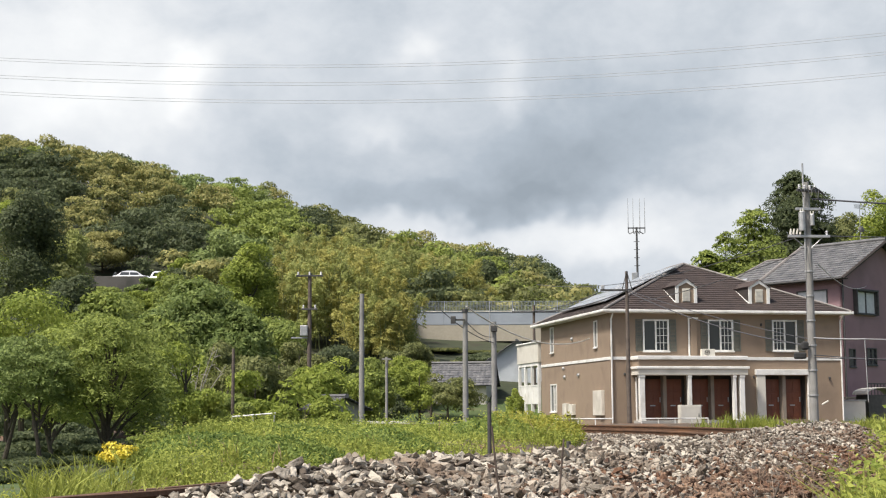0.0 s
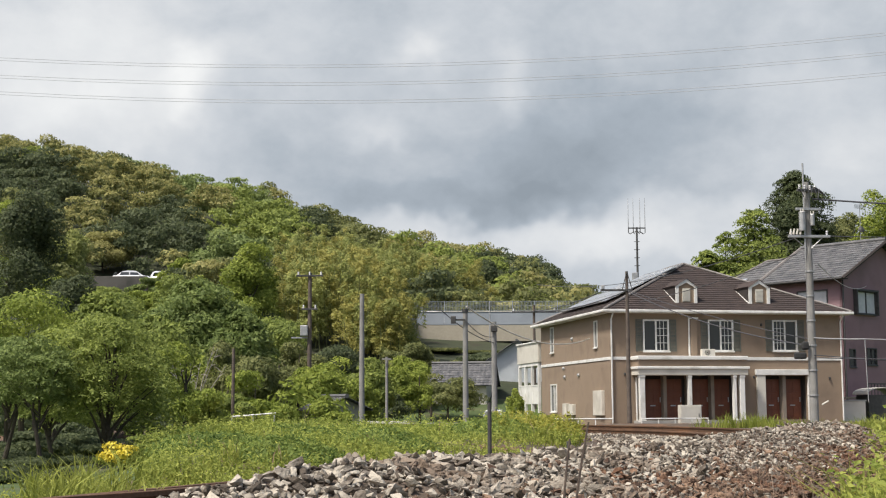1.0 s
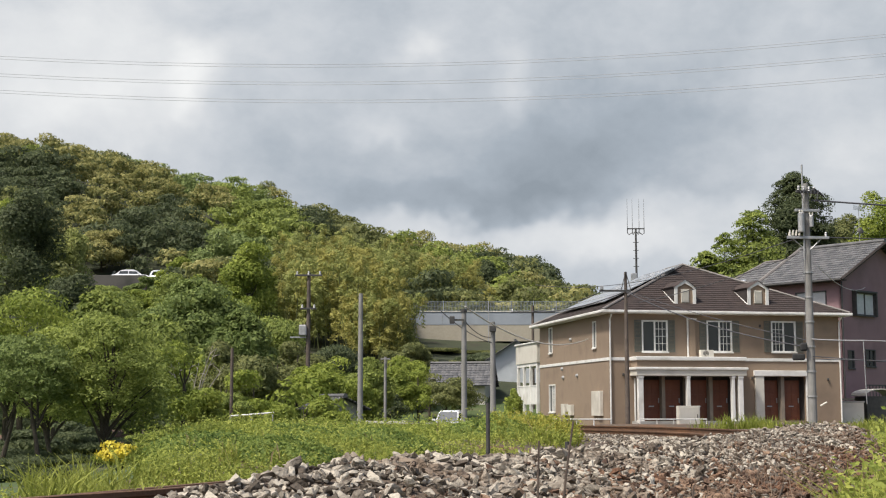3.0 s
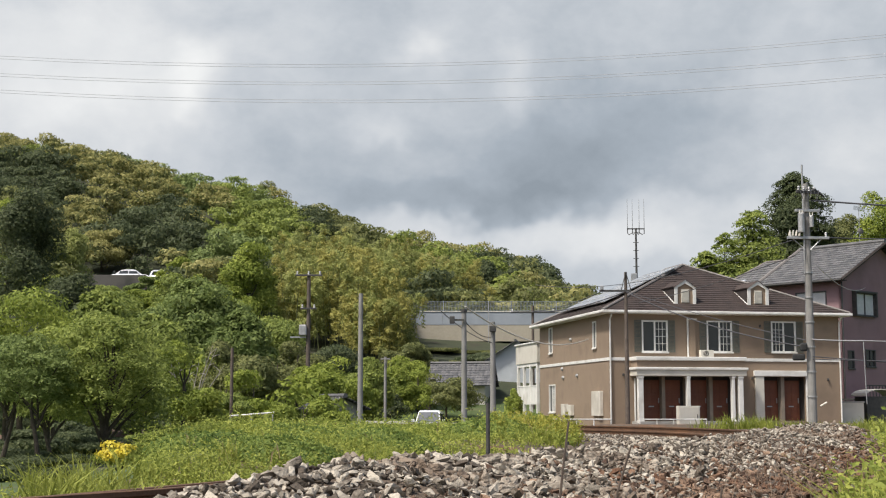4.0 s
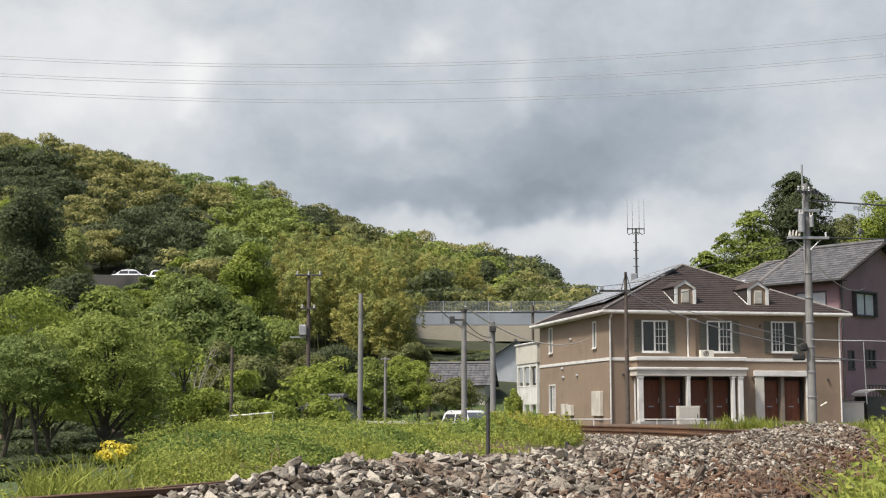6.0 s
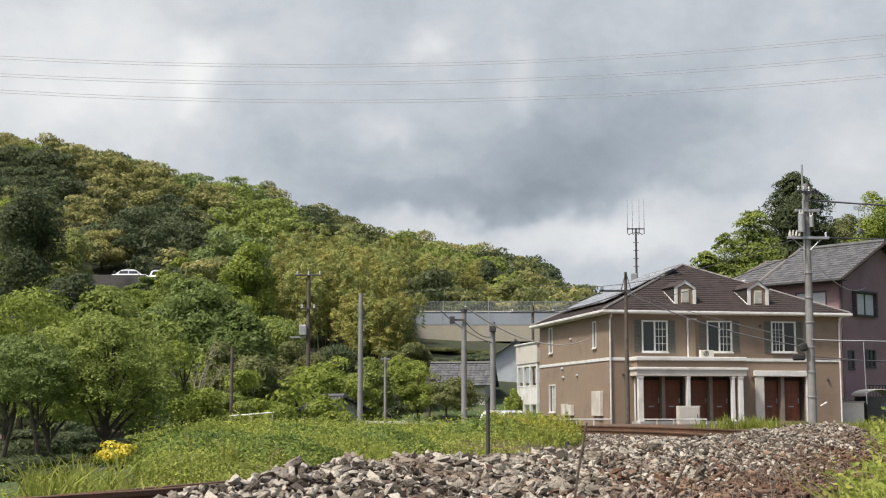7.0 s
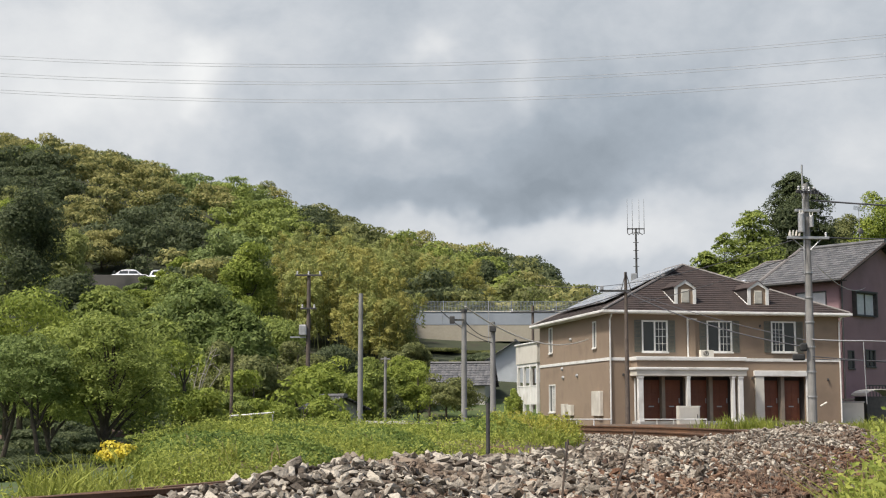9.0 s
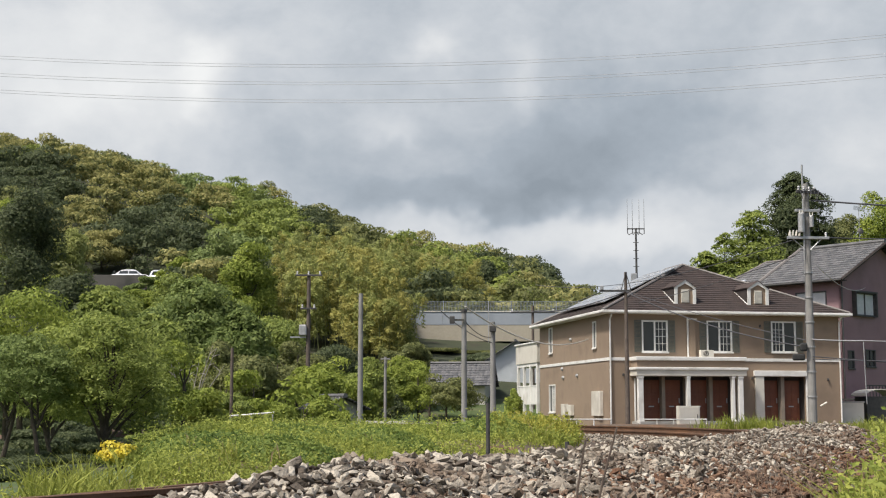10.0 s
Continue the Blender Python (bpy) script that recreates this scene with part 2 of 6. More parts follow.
def pad_points(pads, n):
    """Leaves on flat, drooping pads (x, y, z, radius, thickness): a layered crown with shade between the layers."""
    pads = np.array(pads)
    w = pads[:, 3] ** 2 / (pads[:, 3] ** 2).sum()
    q = pads[rng.choice(len(pads), n, p=w)]
    a, f = rng.uniform(0, 2 * np.pi, n), np.sqrt(rng.uniform(0, 1, n))
    edge = 1 + 0.22 * np.sin(5 * a + q[:, 0] * 9) + 0.12 * np.sin(11 * a + q[:, 1] * 7)
    dome = 1 - f ** 2 * 1.25
    p = np.stack([q[:, 0] + q[:, 3] * f * edge * np.cos(a), q[:, 1] + q[:, 3] * f * edge * np.sin(a), q[:, 2] + q[:, 4] * (dome + rng.uniform(-0.55, 0.25, n))], 1)
    return p, unit(np.stack([0.7 * f * np.cos(a), 0.7 * f * np.sin(a), 0.8 + 0 * a], 1))

# ---- cloud backdrop ----


def cloud_bank():
    """A far curved sheet of overcast cloud; bright gaps and a heavy grey belly, drifting."""
    m = bpy.data.materials.new("overcast_cloud")
    m.use_nodes = True
    nt, nd = m.node_tree, m.node_tree.nodes
    nd.remove(nd["Principled BSDF"])
    tc = nd.new("ShaderNodeTexCoord")

    def noise_tex(scale, detail, vec, rough=0.55, stretch=(1, 1, 1)):
        mp, n = nd.new("ShaderNodeMapping"), nd.new("ShaderNodeTexNoise")
        mp.inputs["Scale"].default_value = stretch
        nt.links.new(vec, mp.inputs["Vector"])
        nt.links.new(mp.outputs[0], n.inputs["Vector"])
        n.inputs["Scale"].default_value, n.inputs["Detail"].default_value, n.inputs["Roughness"].default_value = scale, detail, rough
        return n

    def calc(op, a, b, c=None):
        n = nd.new("ShaderNodeMath")
        n.operation = op
        for i, v in enumerate((a, b, c)):
            if v is None:
                continue
            if isinstance(v, (int, float)):
                n.inputs[i].default_value = v
            else:
                nt.links.new(v, n.inputs[i])
        return n.outputs[0]

    warp = noise_tex(0.0035, 4, tc.outputs["Object"])
    vm = nd.new("ShaderNodeVectorMath")
    vm.operation = "MULTIPLY_ADD"
    nt.links.new(warp.outputs["Color"], vm.inputs[0])
    vm.inputs[1].default_value = (320, 320, 320)
    nt.links.new(tc.outputs["Object"], vm.inputs[2])
    n1 = noise_tex(0.0021, 7, vm.outputs[0], 0.55, (1, 1, 1.6))
    n2 = noise_tex(0.006, 6, tc.outputs["Object"], 0.6, (1, 1, 1.4))
    total = calc("MULTIPLY_ADD", n2.outputs[0], 0.36, calc("MULTIPLY_ADD", n1.outputs[0], 0.55, -0.055))
    # broad bright and dark masses: place on the sheet, width, height, strength
    for x, z, wx, wz, s, hard in ((0, 425, 370, 100, -0.15, 3), (66, 365, 250, 36, -0.10, 2), (366, 500, 340, 150, -0.13, 1), (440, 295, 200, 62, 0.20, 2), (666, 435, 170, 95, 0.08, 1), (116, 280, 300, 42, 0.20, 2), (-560, 600, 320, 170, 0.09, 1),
                                  (-454, 595, 85, 60, 0.30, 1), (-444, 515, 55, 60, 0.20, 1), (-734, 625, 130, 150, 0.20, 1), (-654, 485, 150, 70, 0.15, 1), (-54, 660, 42, 48, 0.26, 1), (-134, 490, 62, 36, 0.17, 1),
                                  (76, 595, 42, 60, 0.13, 1), (516, 665, 300, 60, 0.03, 1), (-284, 665, 150, 60, 0.02, 1)):
        sub, dv, ln = (nd.new("ShaderNodeVectorMath") for _ in range(3))
        sub.operation, dv.operation, ln.operation = "SUBTRACT", "DIVIDE", "LENGTH"
        off = nd.new("ShaderNodeVectorMath")
        off.operation = "MULTIPLY"
        off.inputs[1].default_value = (1, 0, 1)
        nt.links.new(vm.outputs[0], off.inputs[0])
        nt.links.new(off.outputs[0], sub.inputs[0])
        sub.inputs[1].default_value = (x + 160, 0, z + 160)
        nt.links.new(sub.outputs[0], dv.inputs[0])
        dv.inputs[1].default_value = (wx, 1, wz)
        nt.links.new(dv.outputs[0], ln.inputs[0])
        g = calc("POWER", 2.71828, calc("MULTIPLY", calc("POWER", ln.outputs["Value"], 2.0 * hard), -1.0))
        total = calc("MULTIPLY_ADD", g, s, total)
    ramp = nd.new("ShaderNodeValToRGB")
    el = ramp.color_ramp.elements
    el[0].position, el[0].color = 0.02, (0.29, 0.335, 0.385, 1)
    el[1].position, el[1].color = 0.85, (0.90, 0.91, 0.91, 1)
    for p, c in ((0.22, (0.40, 0.452, 0.512, 1)), (0.42, (0.585, 0.622, 0.668, 1)), (0.60, (0.735, 0.755, 0.778, 1))):
        e = el.new(p)
        e.color = c
    nt.links.new(total, ramp.inputs[0])
    em = nd.new("ShaderNodeEmission")
    nt.links.new(ramp.outputs[0], em.inputs[0])
    nt.links.new(em.outputs[0], nd["Material Output"].inputs[0])
    a = np.radians(np.linspace(-48, 48, 49))
    zs = np.linspace(-300, 1500, 24)
    A, Z = np.meshgrid(a, zs)
    co = np.stack([2400 * np.sin(A), 2400 * np.cos(A), Z], -1).reshape(-1, 3)
    i = np.arange(23 * 49).reshape(23, 49)[:, :48].ravel()
    ob = new("backdrop_clouds", arrays_mesh("backdrop_clouds", co, np.stack([i, i + 1, i + 50, i + 49], 1), m, True))
    return tagged(ob, "layered grey and white overcast clouds drifting over the hills", "sky", kind="structure")


clouds = cloud_bank()

# ---- lie of the land ----
RIDGE_X = np.array([-400, -150, -76, -62, -50, -42, -30, -12, 0, 9, 14, 20, 30, 45, 70, 120, 400.0])
RIDGE_Z = np.array([49, 46, 41.0, 38.6, 36.6, 33.4, 31.8, 27.3, 23.8, 21.8, 19.3, 14, 9, 4, 4, 8, 12.0])


def step01(t):
    t = np.clip(t, 0, 1)
    return t * t * (3 - 2 * t)


def bumps(x, y, s, seed=0.0):
    return np.sin(x * s + seed) * np.cos(y * s * 1.13 + 1.7 * seed) + 0.5 * np.sin(x * s * 2.3 + y * s * 1.9 + seed * 3)


# the outer rail in plan
LINE = [(-9.5, -6.0), (-6.4, 1.2), (-2.5, 7.6), (-1.63, 9.0), (0.75, 14.3), (4.2, 22.0), (6.55, 28.0), (7.25, 32.0), (6.5, 37.5), (3.96, 43.0), (-1.0, 47.3), (-9.0, 50.5), (-22.0, 53.0), (-60.0, 57.0)]

# the crest of the ballast bank, and its height
CREST = np.array([(-1.9, 2.6, 0.10), (-1.0, 4.1, 0.375), (-0.45, 5.0, 0.495), (0.5, 7.5, 0.44), (1.2, 9.2, 0.455), (2.0, 11.0, 0.445), (3.0, 13.2, 0.475), (4.0, 15.5, 0.495), (5.6, 20.0, 0.485), (7.4, 25.0, 0.36), (9.4, 31.0, 0.16), (10.0, 36.0, 0.10)])


def to_crest(x, y):
    """Distance from the crest (positive on the camera's side) and the crest's height there."""
    best, side, hz = np.full(np.shape(x), 1e9), np.zeros(np.shape(x)), np.zeros(np.shape(x))
    for (ax, ay, az_), (bx, by, bz) in zip(CREST, CREST[1:]):
        dx, dy = bx - ax, by - ay
        L = math.hypot(dx, dy)
        t = np.clip(((x - ax) * dx + (y - ay) * dy) / L ** 2, 0, 1)
        d = np.hypot(x - ax - t * dx, y - ay - t * dy)
        near = d < best
        s = np.where(dy * (x - ax) - dx * (y - ay) > 0, 1, -1)
        best, side, hz = np.where(near, d, best), np.where(near, s, side), np.where(near, az_ + t * (bz - az_), hz)
    return best * side, hz


def field_rise(x, y):
    best, sg = np.full(np.shape(x), 1e9), np.zeros(np.shape(x))
    for (ax, ay), (bx, by) in zip(LINE, LINE[1:]):
        dx, dy = bx - ax, by - ay
        t = np.clip(((x - ax) * dx + (y - ay) * dy) / (dx * dx + dy * dy), 0, 1)
        d = np.hypot(x - ax - t * dx, y - ay - t * dy)
        near = d < best
        sg = np.where(near, np.where(dx * (y - ay) - dy * (x - ax) > 0, 1, -1), sg)
        best = np.where(near, d, best)
    inside = step01((best * sg - 2.0) / 2.6)
    return inside * (1 - step01((-x / np.maximum(y, 1) - 0.20) / 0.05)) * (1 - 0.45 * step01((y - 28) / 14)) * (1 - step01((y - 44) / 4)) * (y > 4)


def land(x, y):
    x, y = np.asarray(x, float), np.asarray(y, float)
    far = np.interp(x, RIDGE_X, RIDGE_Z)
    z = far * (0.34 * step01((y - 75) / 60) + 0.66 * step01((y - 130) / 95)) * (1 - 0.6 * step01((y - 240) / 200))
    # the wooded knoll behind the houses
    z = np.maximum(z, 13.5 * np.exp(-((x - 44) / 21) ** 2 - ((y - 138) / 26) ** 2) * step01((y - 95) / 25))
    z = z + 0.35 * bumps(x, y, 0.11) * step01((y - 60) / 40)
    # left field falls gently; road hollow beyond the line; pad of the apartment house
    z = z - 0.45 * step01((-x - 4) / 5) * step01((y - 16) / 14) * (1 - step01((y - 70) / 20))
    road = np.exp(-((x - 4.0) / 15) ** 4) * step01((y - 48.5) / 3) * (1 - step01((y - 95) / 10))
    pad = step01((x - 6.6) / 1.5) * step01((y - 61) / 4)
    z = z - (1.0 + 0.85 * step01((56 - y) / 5) * step01((x - 4) / 4)) * road * (1 - pad)
    # the rough field inside the curve lies a little higher than the rails
    z = z + 0.27 * field_rise(x, y)
    # the near bank
    d, hz = to_crest(x, y)
    bank = np.where(d > 0, hz - 0.17 * d - 0.04 * d * d, hz - 0.30 * np.abs(d))
    z = np.maximum(z - 0.12 * (y < 45), bank) + 0.012 * bumps(x, y, 5.0, 2.0) * (y < 45)
    return z


def ground_sheet():
    xs = np.unique(np.concatenate([np.linspace(-2500, -300, 12), np.linspace(-300, -24, 46), np.linspace(-24, -3, 40), np.linspace(-3, 9, 80), np.linspace(9, 60, 40), np.linspace(60, 300, 24), np.linspace(300, 2500, 12)]))
    ys = np.unique(np.concatenate([np.linspace(-600, -10, 12), np.linspace(-10, 2, 20), np.linspace(2, 26, 120), np.linspace(26, 100, 70), np.linspace(100, 300, 60), np.linspace(300, 2500, 20)]))
    X, Y = np.meshgrid(xs, ys)
    co = np.stack([X, Y, land(X, Y)], -1).reshape(-1, 3)
    nx, ny = len(xs), len(ys)
    i = (np.arange(ny - 1)[:, None] * nx + np.arange(nx - 1)[None]).ravel()
    me = arrays_mesh("ground", co, np.stack([i, i + 1, i + nx + 1, i + nx], 1), M["turf"], True)
    me.materials.append(M["soil"])
    me.materials.append(M["forest_floor"])
    cx, cy = co[i, 0], co[i, 1]
    d, hz = to_crest(cx, cy)
    me.polygons.foreach_set("material_index", np.where(((d > -6.5) & (d < 2.4) & (cy < 36) & (cy > 1.5)) | ((cx > 3) & (cx < 26) & (cy > 30) & (cy < 73)), 1, np.where(cy > 95, 2, 0)).astype(np.int32))
    return tagged(new("ground", me), "grassy lineside ground, bare brown soil and wooded hillside floor", "ground", kind="structure")


ground_sheet()

# ---- railway ----


def glide(pts, per=12):
    p = [Vector((*q, 0)) for q in pts]
    p = [2 * p[0] - p[1]] + p + [2 * p[-1] - p[-2]]
    out = []
    for a, b, c, d in zip(p, p[1:], p[2:], p[3:]):
        for k in range(per):
            t = k / per
            out.append(0.5 * ((2 * b) + (c - a) * t + (2 * a - 5 * b + 4 * c - d) * t * t + (3 * b - a - 3 * c + d) * t ** 3))
    return out + [p[-2]]


def evened(pts, step):
    out, carry = [pts[0]], 0.0
    for a, b in zip(pts, pts[1:]):
        L, s = (b - a).length, step - carry
        while s <= L:
            out.append(a.lerp(b, s / L))
            s += step
        carry = (carry + L) % step
    return out


def railway_track():
    tr = thing("railway_track", pose(0, 0, 0), "rusty single railway track curving away through ballast", "railway track", kind="structure")
    outer = evened(glide(LINE), 0.5)
    side = []
    for i, p in enumerate(outer):
        t = (outer[min(i + 1, len(outer) - 1)] - outer[max(i - 1, 0)]).normalized()
        side.append(Vector((-t.y, t.x, 0)))
    prof = [(-0.0325, 0), (-0.026, 0.004), (0.026, 0.004), (0.0325, 0), (0.0325, -0.03), (0.008, -0.042), (0.008, -0.118), (0.06, -0.135), (0.0635, -0.153), (-0.0635, -0.153), (-0.06, -0.135), (-0.008, -0.118), (-0.008, -0.042), (-0.0325, -0.03)]
    for off, top in ((0.0, 0.20), (1.132, 0.11)):
        bm = bmesh.new()
        rings = [[bm.verts.new(p + s * (off + u) + Vector((0, 0, top + v))) for u, v in prof] for p, s in zip(outer, side)]
        for a, b in zip(rings, rings[1:]):
            for k in range(len(prof)):
                bm.faces.new((a[k], a[(k + 1) % len(prof)], b[(k + 1) % len(prof)], b[k]))
        part("rail", bm, M["rail"], tr)
    bm = a_box(-0.55, 1.55, -0.1, 0.1, -0.14, 0.0, 0.012)
    first = part("sleeper", bm, M["sleeper"], tr)
    me = first.data
    bpy.data.objects.remove(first)
    run = evened(glide(LINE), 0.62)
    for i, p in enumerate(run[4:190]):
        t = (run[i + 5] - run[i + 3]).normalized()
        ang = math.degrees(math.atan2(t.y, t.x)) + 90
        piece("sleeper", me, tr, pose(p.x, p.y, 0.052, 0, 4.5, ang) @ pose(0, 0, 0))
    return tr, outer, side


track, outer_rail, track_side = railway_track()


def stone_shapes(n):
    """Broken, angular stones: twelve corners on a squashed, cut ball."""
    out = []
    for k in range(n):
        bm = bmesh.new()
        lx, lz = rng.uniform(0.85, 1.4), rng.uniform(0.36, 0.62)
        for _ in range(13):
            v = Vector(rng.normal(size=3)).normalized() * rng.uniform(0.85, 1.0)
            bm.verts.new((v.x * lx * rng.uniform(0.9, 1.1), v.y * rng.uniform(0.62, 0.85), v.z * lz * rng.uniform(0.85, 1.15)))
        r = bmesh.ops.convex_hull(bm, input=bm.verts)
        bmesh.ops.delete(bm, geom=[g for g in r["geom_interior"] if isinstance(g, bmesh.types.BMVert)], context="VERTS")
        bmesh.ops.triangulate(bm, faces=bm.faces)
        me = bpy.data.meshes.new("stone")
        bm.to_mesh(me)
        bm.free()
        me.materials.append(M["stone_piece"])
        out.append(me)
    return out


def ballast():
    bank = thing("ballast_bank", pose(0, 0, 0), "heaped grey and white crushed-stone ballast beside the rails", "ballast", kind="structure")
    shapes = stone_shapes(14)
    tri = []
    for me in shapes:
        co = np.array([v.co[:] for v in me.vertices])
        f = np.array([p.vertices[:] for p in me.polygons])
        tri.append((co, f))
    seg = np.diff(CREST[:, :2], axis=0)
    cum = np.concatenate([[0], np.cumsum(np.hypot(seg[:, 0], seg[:, 1]))])

    def spread(n, s0, s1, d0, d1):
        s = rng.uniform(s0, s1, n)
        d = rng.uniform(d0, d1, n)
        x0, y0 = np.interp(s, cum, CREST[:, 0]), np.interp(s, cum, CREST[:, 1])
        x1, y1 = np.interp(s + 0.1, cum, CREST[:, 0]), np.interp(s + 0.1, cum, CREST[:, 1])
        L = np.hypot(x1 - x0, y1 - y0) + 1e-6
        return x0 + d * (y1 - y0) / L, y0 - d * (x1 - x0) / L

    singles = 0
    cos, fs, base = [], [], 0
    rcos, rfs, rbase = [], [], 0
    for n, s0, s1, d0, d1, r0, r1 in ((20000, 0.9, 7.0, -1.0, 1.3, 0.016, 0.038), (14000, 7.0, 14.0, -1.0, 1.9, 0.016, 0.036), (10500, 14.0, 30.0, -1.3, 1.9, 0.019, 0.040), (3000, 30.0, 38.0, -3.5, 1.0, 0.025, 0.05)):
        x, y = spread(n, s0, s1, d0, d1)
        z = land(x, y)
        dd = to_crest(x, y)[0]
        rusty = dd + 0.28 * bumps(x, y, 2.1, 3.0) + 0.3 * rng.normal(size=n) > np.where(y < 6.6, 0.80, 0.66)
        r = rng.uniform(r0, r1, n) * np.where(rusty, 0.92, 1.0)
        r = r * np.exp(0.26 * rng.normal(size=n)) * np.where(rusty, 0.72, 0.76)
        z = z + r * rng.uniform(-0.1, 0.75, n)
        for i in range(n):
            k = int(rng.integers(len(tri)))
            e = Euler(rng.normal(size=3) * 0.55 + np.array([0, 0, rng.uniform(0, 6.28)]))
            if singles < 300 and 4.0 < y[i] < 6.2 and not rusty[i]:
                singles += 1
                piece("stone", shapes[k], bank, Matrix.LocRotScale((x[i], y[i], z[i]), e, (r[i] * 1.15,) * 3))
                continue
            R = np.array(e.to_matrix())
            co = tri[k][0] @ R.T * r[i] + (x[i], y[i], z[i])
            if rusty[i]:
                rcos.append(co)
                rfs.append(tri[k][1] + rbase)
                rbase += len(co)
                continue
            cos.append(co)
            fs.append(tri[k][1] + base)
            base += len(co)
    # stones of the bed between and beside the rails
    idx = rng.integers(8, min(len(outer_rail), 175), 5200)
    for i in idx:
        p, s = outer_rail[i], track_side[i]
        off = rng.uniform(-1.1, 2.2)
        if abs(off) < 0.09 or abs(off - 1.13) < 0.09:
            continue
        k, r = int(rng.integers(len(tri))), rng.uniform(0.022, 0.045)
        e = Euler(rng.uniform(0, 6.28, 3))
        q = p + s * off + Vector((rng.uniform(-0.25, 0.25), rng.uniform(-0.25, 0.25), 0.03 - 0.04 * off))
        co = tri[k][0] @ np.array(e.to_matrix()).T * r + np.array(q)
        cos.append(co)
        fs.append(tri[k][1] + base)
        base += len(co)
    # a thicker spread of stones on and beyond the shoulder where the line swings across
    bend = [i for i, q in enumerate(outer_rail) if 27 < q.y < 47.5]
    for _ in range(11000):
        i = bend[int(rng.integers(len(bend)))]
        off = rng.uniform(-4.2, 4.6)
        if abs(off) < 0.09 or abs(off - 1.13) < 0.09:
            continue
        q = outer_rail[i] + track_side[i] * off + Vector((rng.uniform(-0.25, 0.25), rng.uniform(-0.25, 0.25), 0))
        k, r = int(rng.integers(len(tri))), rng.uniform(0.03, 0.06)
        z = max(float(land(q.x, q.y)) + 0.02, 0.04 - 0.04 * off if -1.0 < off < 2.0 else -1.0 if off > 2.0 else 0.045 - 0.21 * (-1.0 - off))
        co = tri[k][0] @ np.array(Euler(rng.normal(size=3) * 0.5).to_matrix()).T * r + np.array((q.x, q.y, z))
        cos.append(co)
        fs.append(tri[k][1] + base)
        base += len(co)
    ob = new("ballast_stones", arrays_mesh("ballast_stones", np.concatenate(cos), np.concatenate(fs), M["stone"]))
    ob.parent = bank
    tagged(ob, kind="stuff")
    ob = new("rusty_stones", arrays_mesh("rusty_stones", np.concatenate(rcos), np.concatenate(rfs), M["rusty_stone"]))
    ob.parent = bank
    tagged(ob, "rust-brown crumbled ballast and soil", kind="stuff")
    # the bed under the track
    bm = bmesh.new()
    rows = [[bm.verts.new(p + s * o + Vector((0, 0, z))) for o, z in ((-2.4, -0.25), (-1.0, 0.045), (0.0, 0.03), (1.1, -0.03), (2.1, -0.06), (3.2, -0.35))] for p, s in zip(outer_rail, track_side)]
    for a, b in zip(rows, rows[1:]):
        for k in range(5):
            bm.faces.new((a[k], b[k], b[k + 1], a[k + 1]))
    part("track_bed", bm, M["soil"], bank)


ballast()

# ---- woods ----


def stuff(name, pieces, material, label, category):
    co, f, base = [], [], 0
    for c, q in pieces:
        co.append(c)
        f.append(q + base)
        base += len(c)
    ob = new(name, arrays_mesh(name, np.concatenate(co), np.concatenate(f), material))
    return tagged(ob, label, category, kind="stuff")


# stands of one kind on the slope: middle x and y, reach across and up the slope, kind
STANDS = [(-66.5, 217, 6.8, 8, "leaf_gold"), (-49.2, 199, 7.5, 13, "leaf_gold"), (-48.9, 186, 3.5, 8, "leaf_gold"), (-43.6, 190, 4, 7.5, "leaf_gold"), (-47.1, 176, 2.9, 6, "leaf_gold"), (-34.3, 188, 3.5, 10, "leaf_gold"),
          (-20.4, 216, 7.2, 9, "leaf_gold"), (-2.2, 216, 6.8, 13, "leaf_gold"), (6.2, 209, 3.9, 10, "leaf_gold"), (-13.1, 216, 3.2, 6, "leaf_gold"), (-59, 189, 5.9, 13, "leaf_dark"), (-52.3, 185, 2.7, 12, "leaf_dark"),
          (-37.8, 176, 5.2, 16, "leaf_dark"), (-33.3, 174, 3.6, 13, "leaf_dark"), (-18.6, 185, 4.6, 13, "leaf_dark"), (12.2, 192, 4.4, 18, "leaf_dark"), (-7.8, 220, 4.1, 8, "leaf_olive"), (-48.4, 224, 5.4, 5, "leaf_pale"),
          (-35.2, 214, 6.1, 7, "leaf_pale"), (-28.5, 181, 4.5, 11, "leaf_fresh"), (-25.8, 195, 5.7, 16, "leaf_fresh"), (-21.4, 179, 4.5, 10, "leaf_fresh"), (-13.9, 190, 4, 16, "leaf_olive"), (-25, 164, 4.1, 7, "leaf_pale"), (3.4, 179, 3.7, 14, "leaf_fresh")]


def stand_at(x, y):
    best, kind = 1.35, ""
    for cx, cy, rx, ry, k in STANDS:
        d = math.hypot((x - cx) / rx, (y - cy) / ry) + rng.uniform(-0.15, 0.15)
        if d < best:
            best, kind = d, k
    return kind


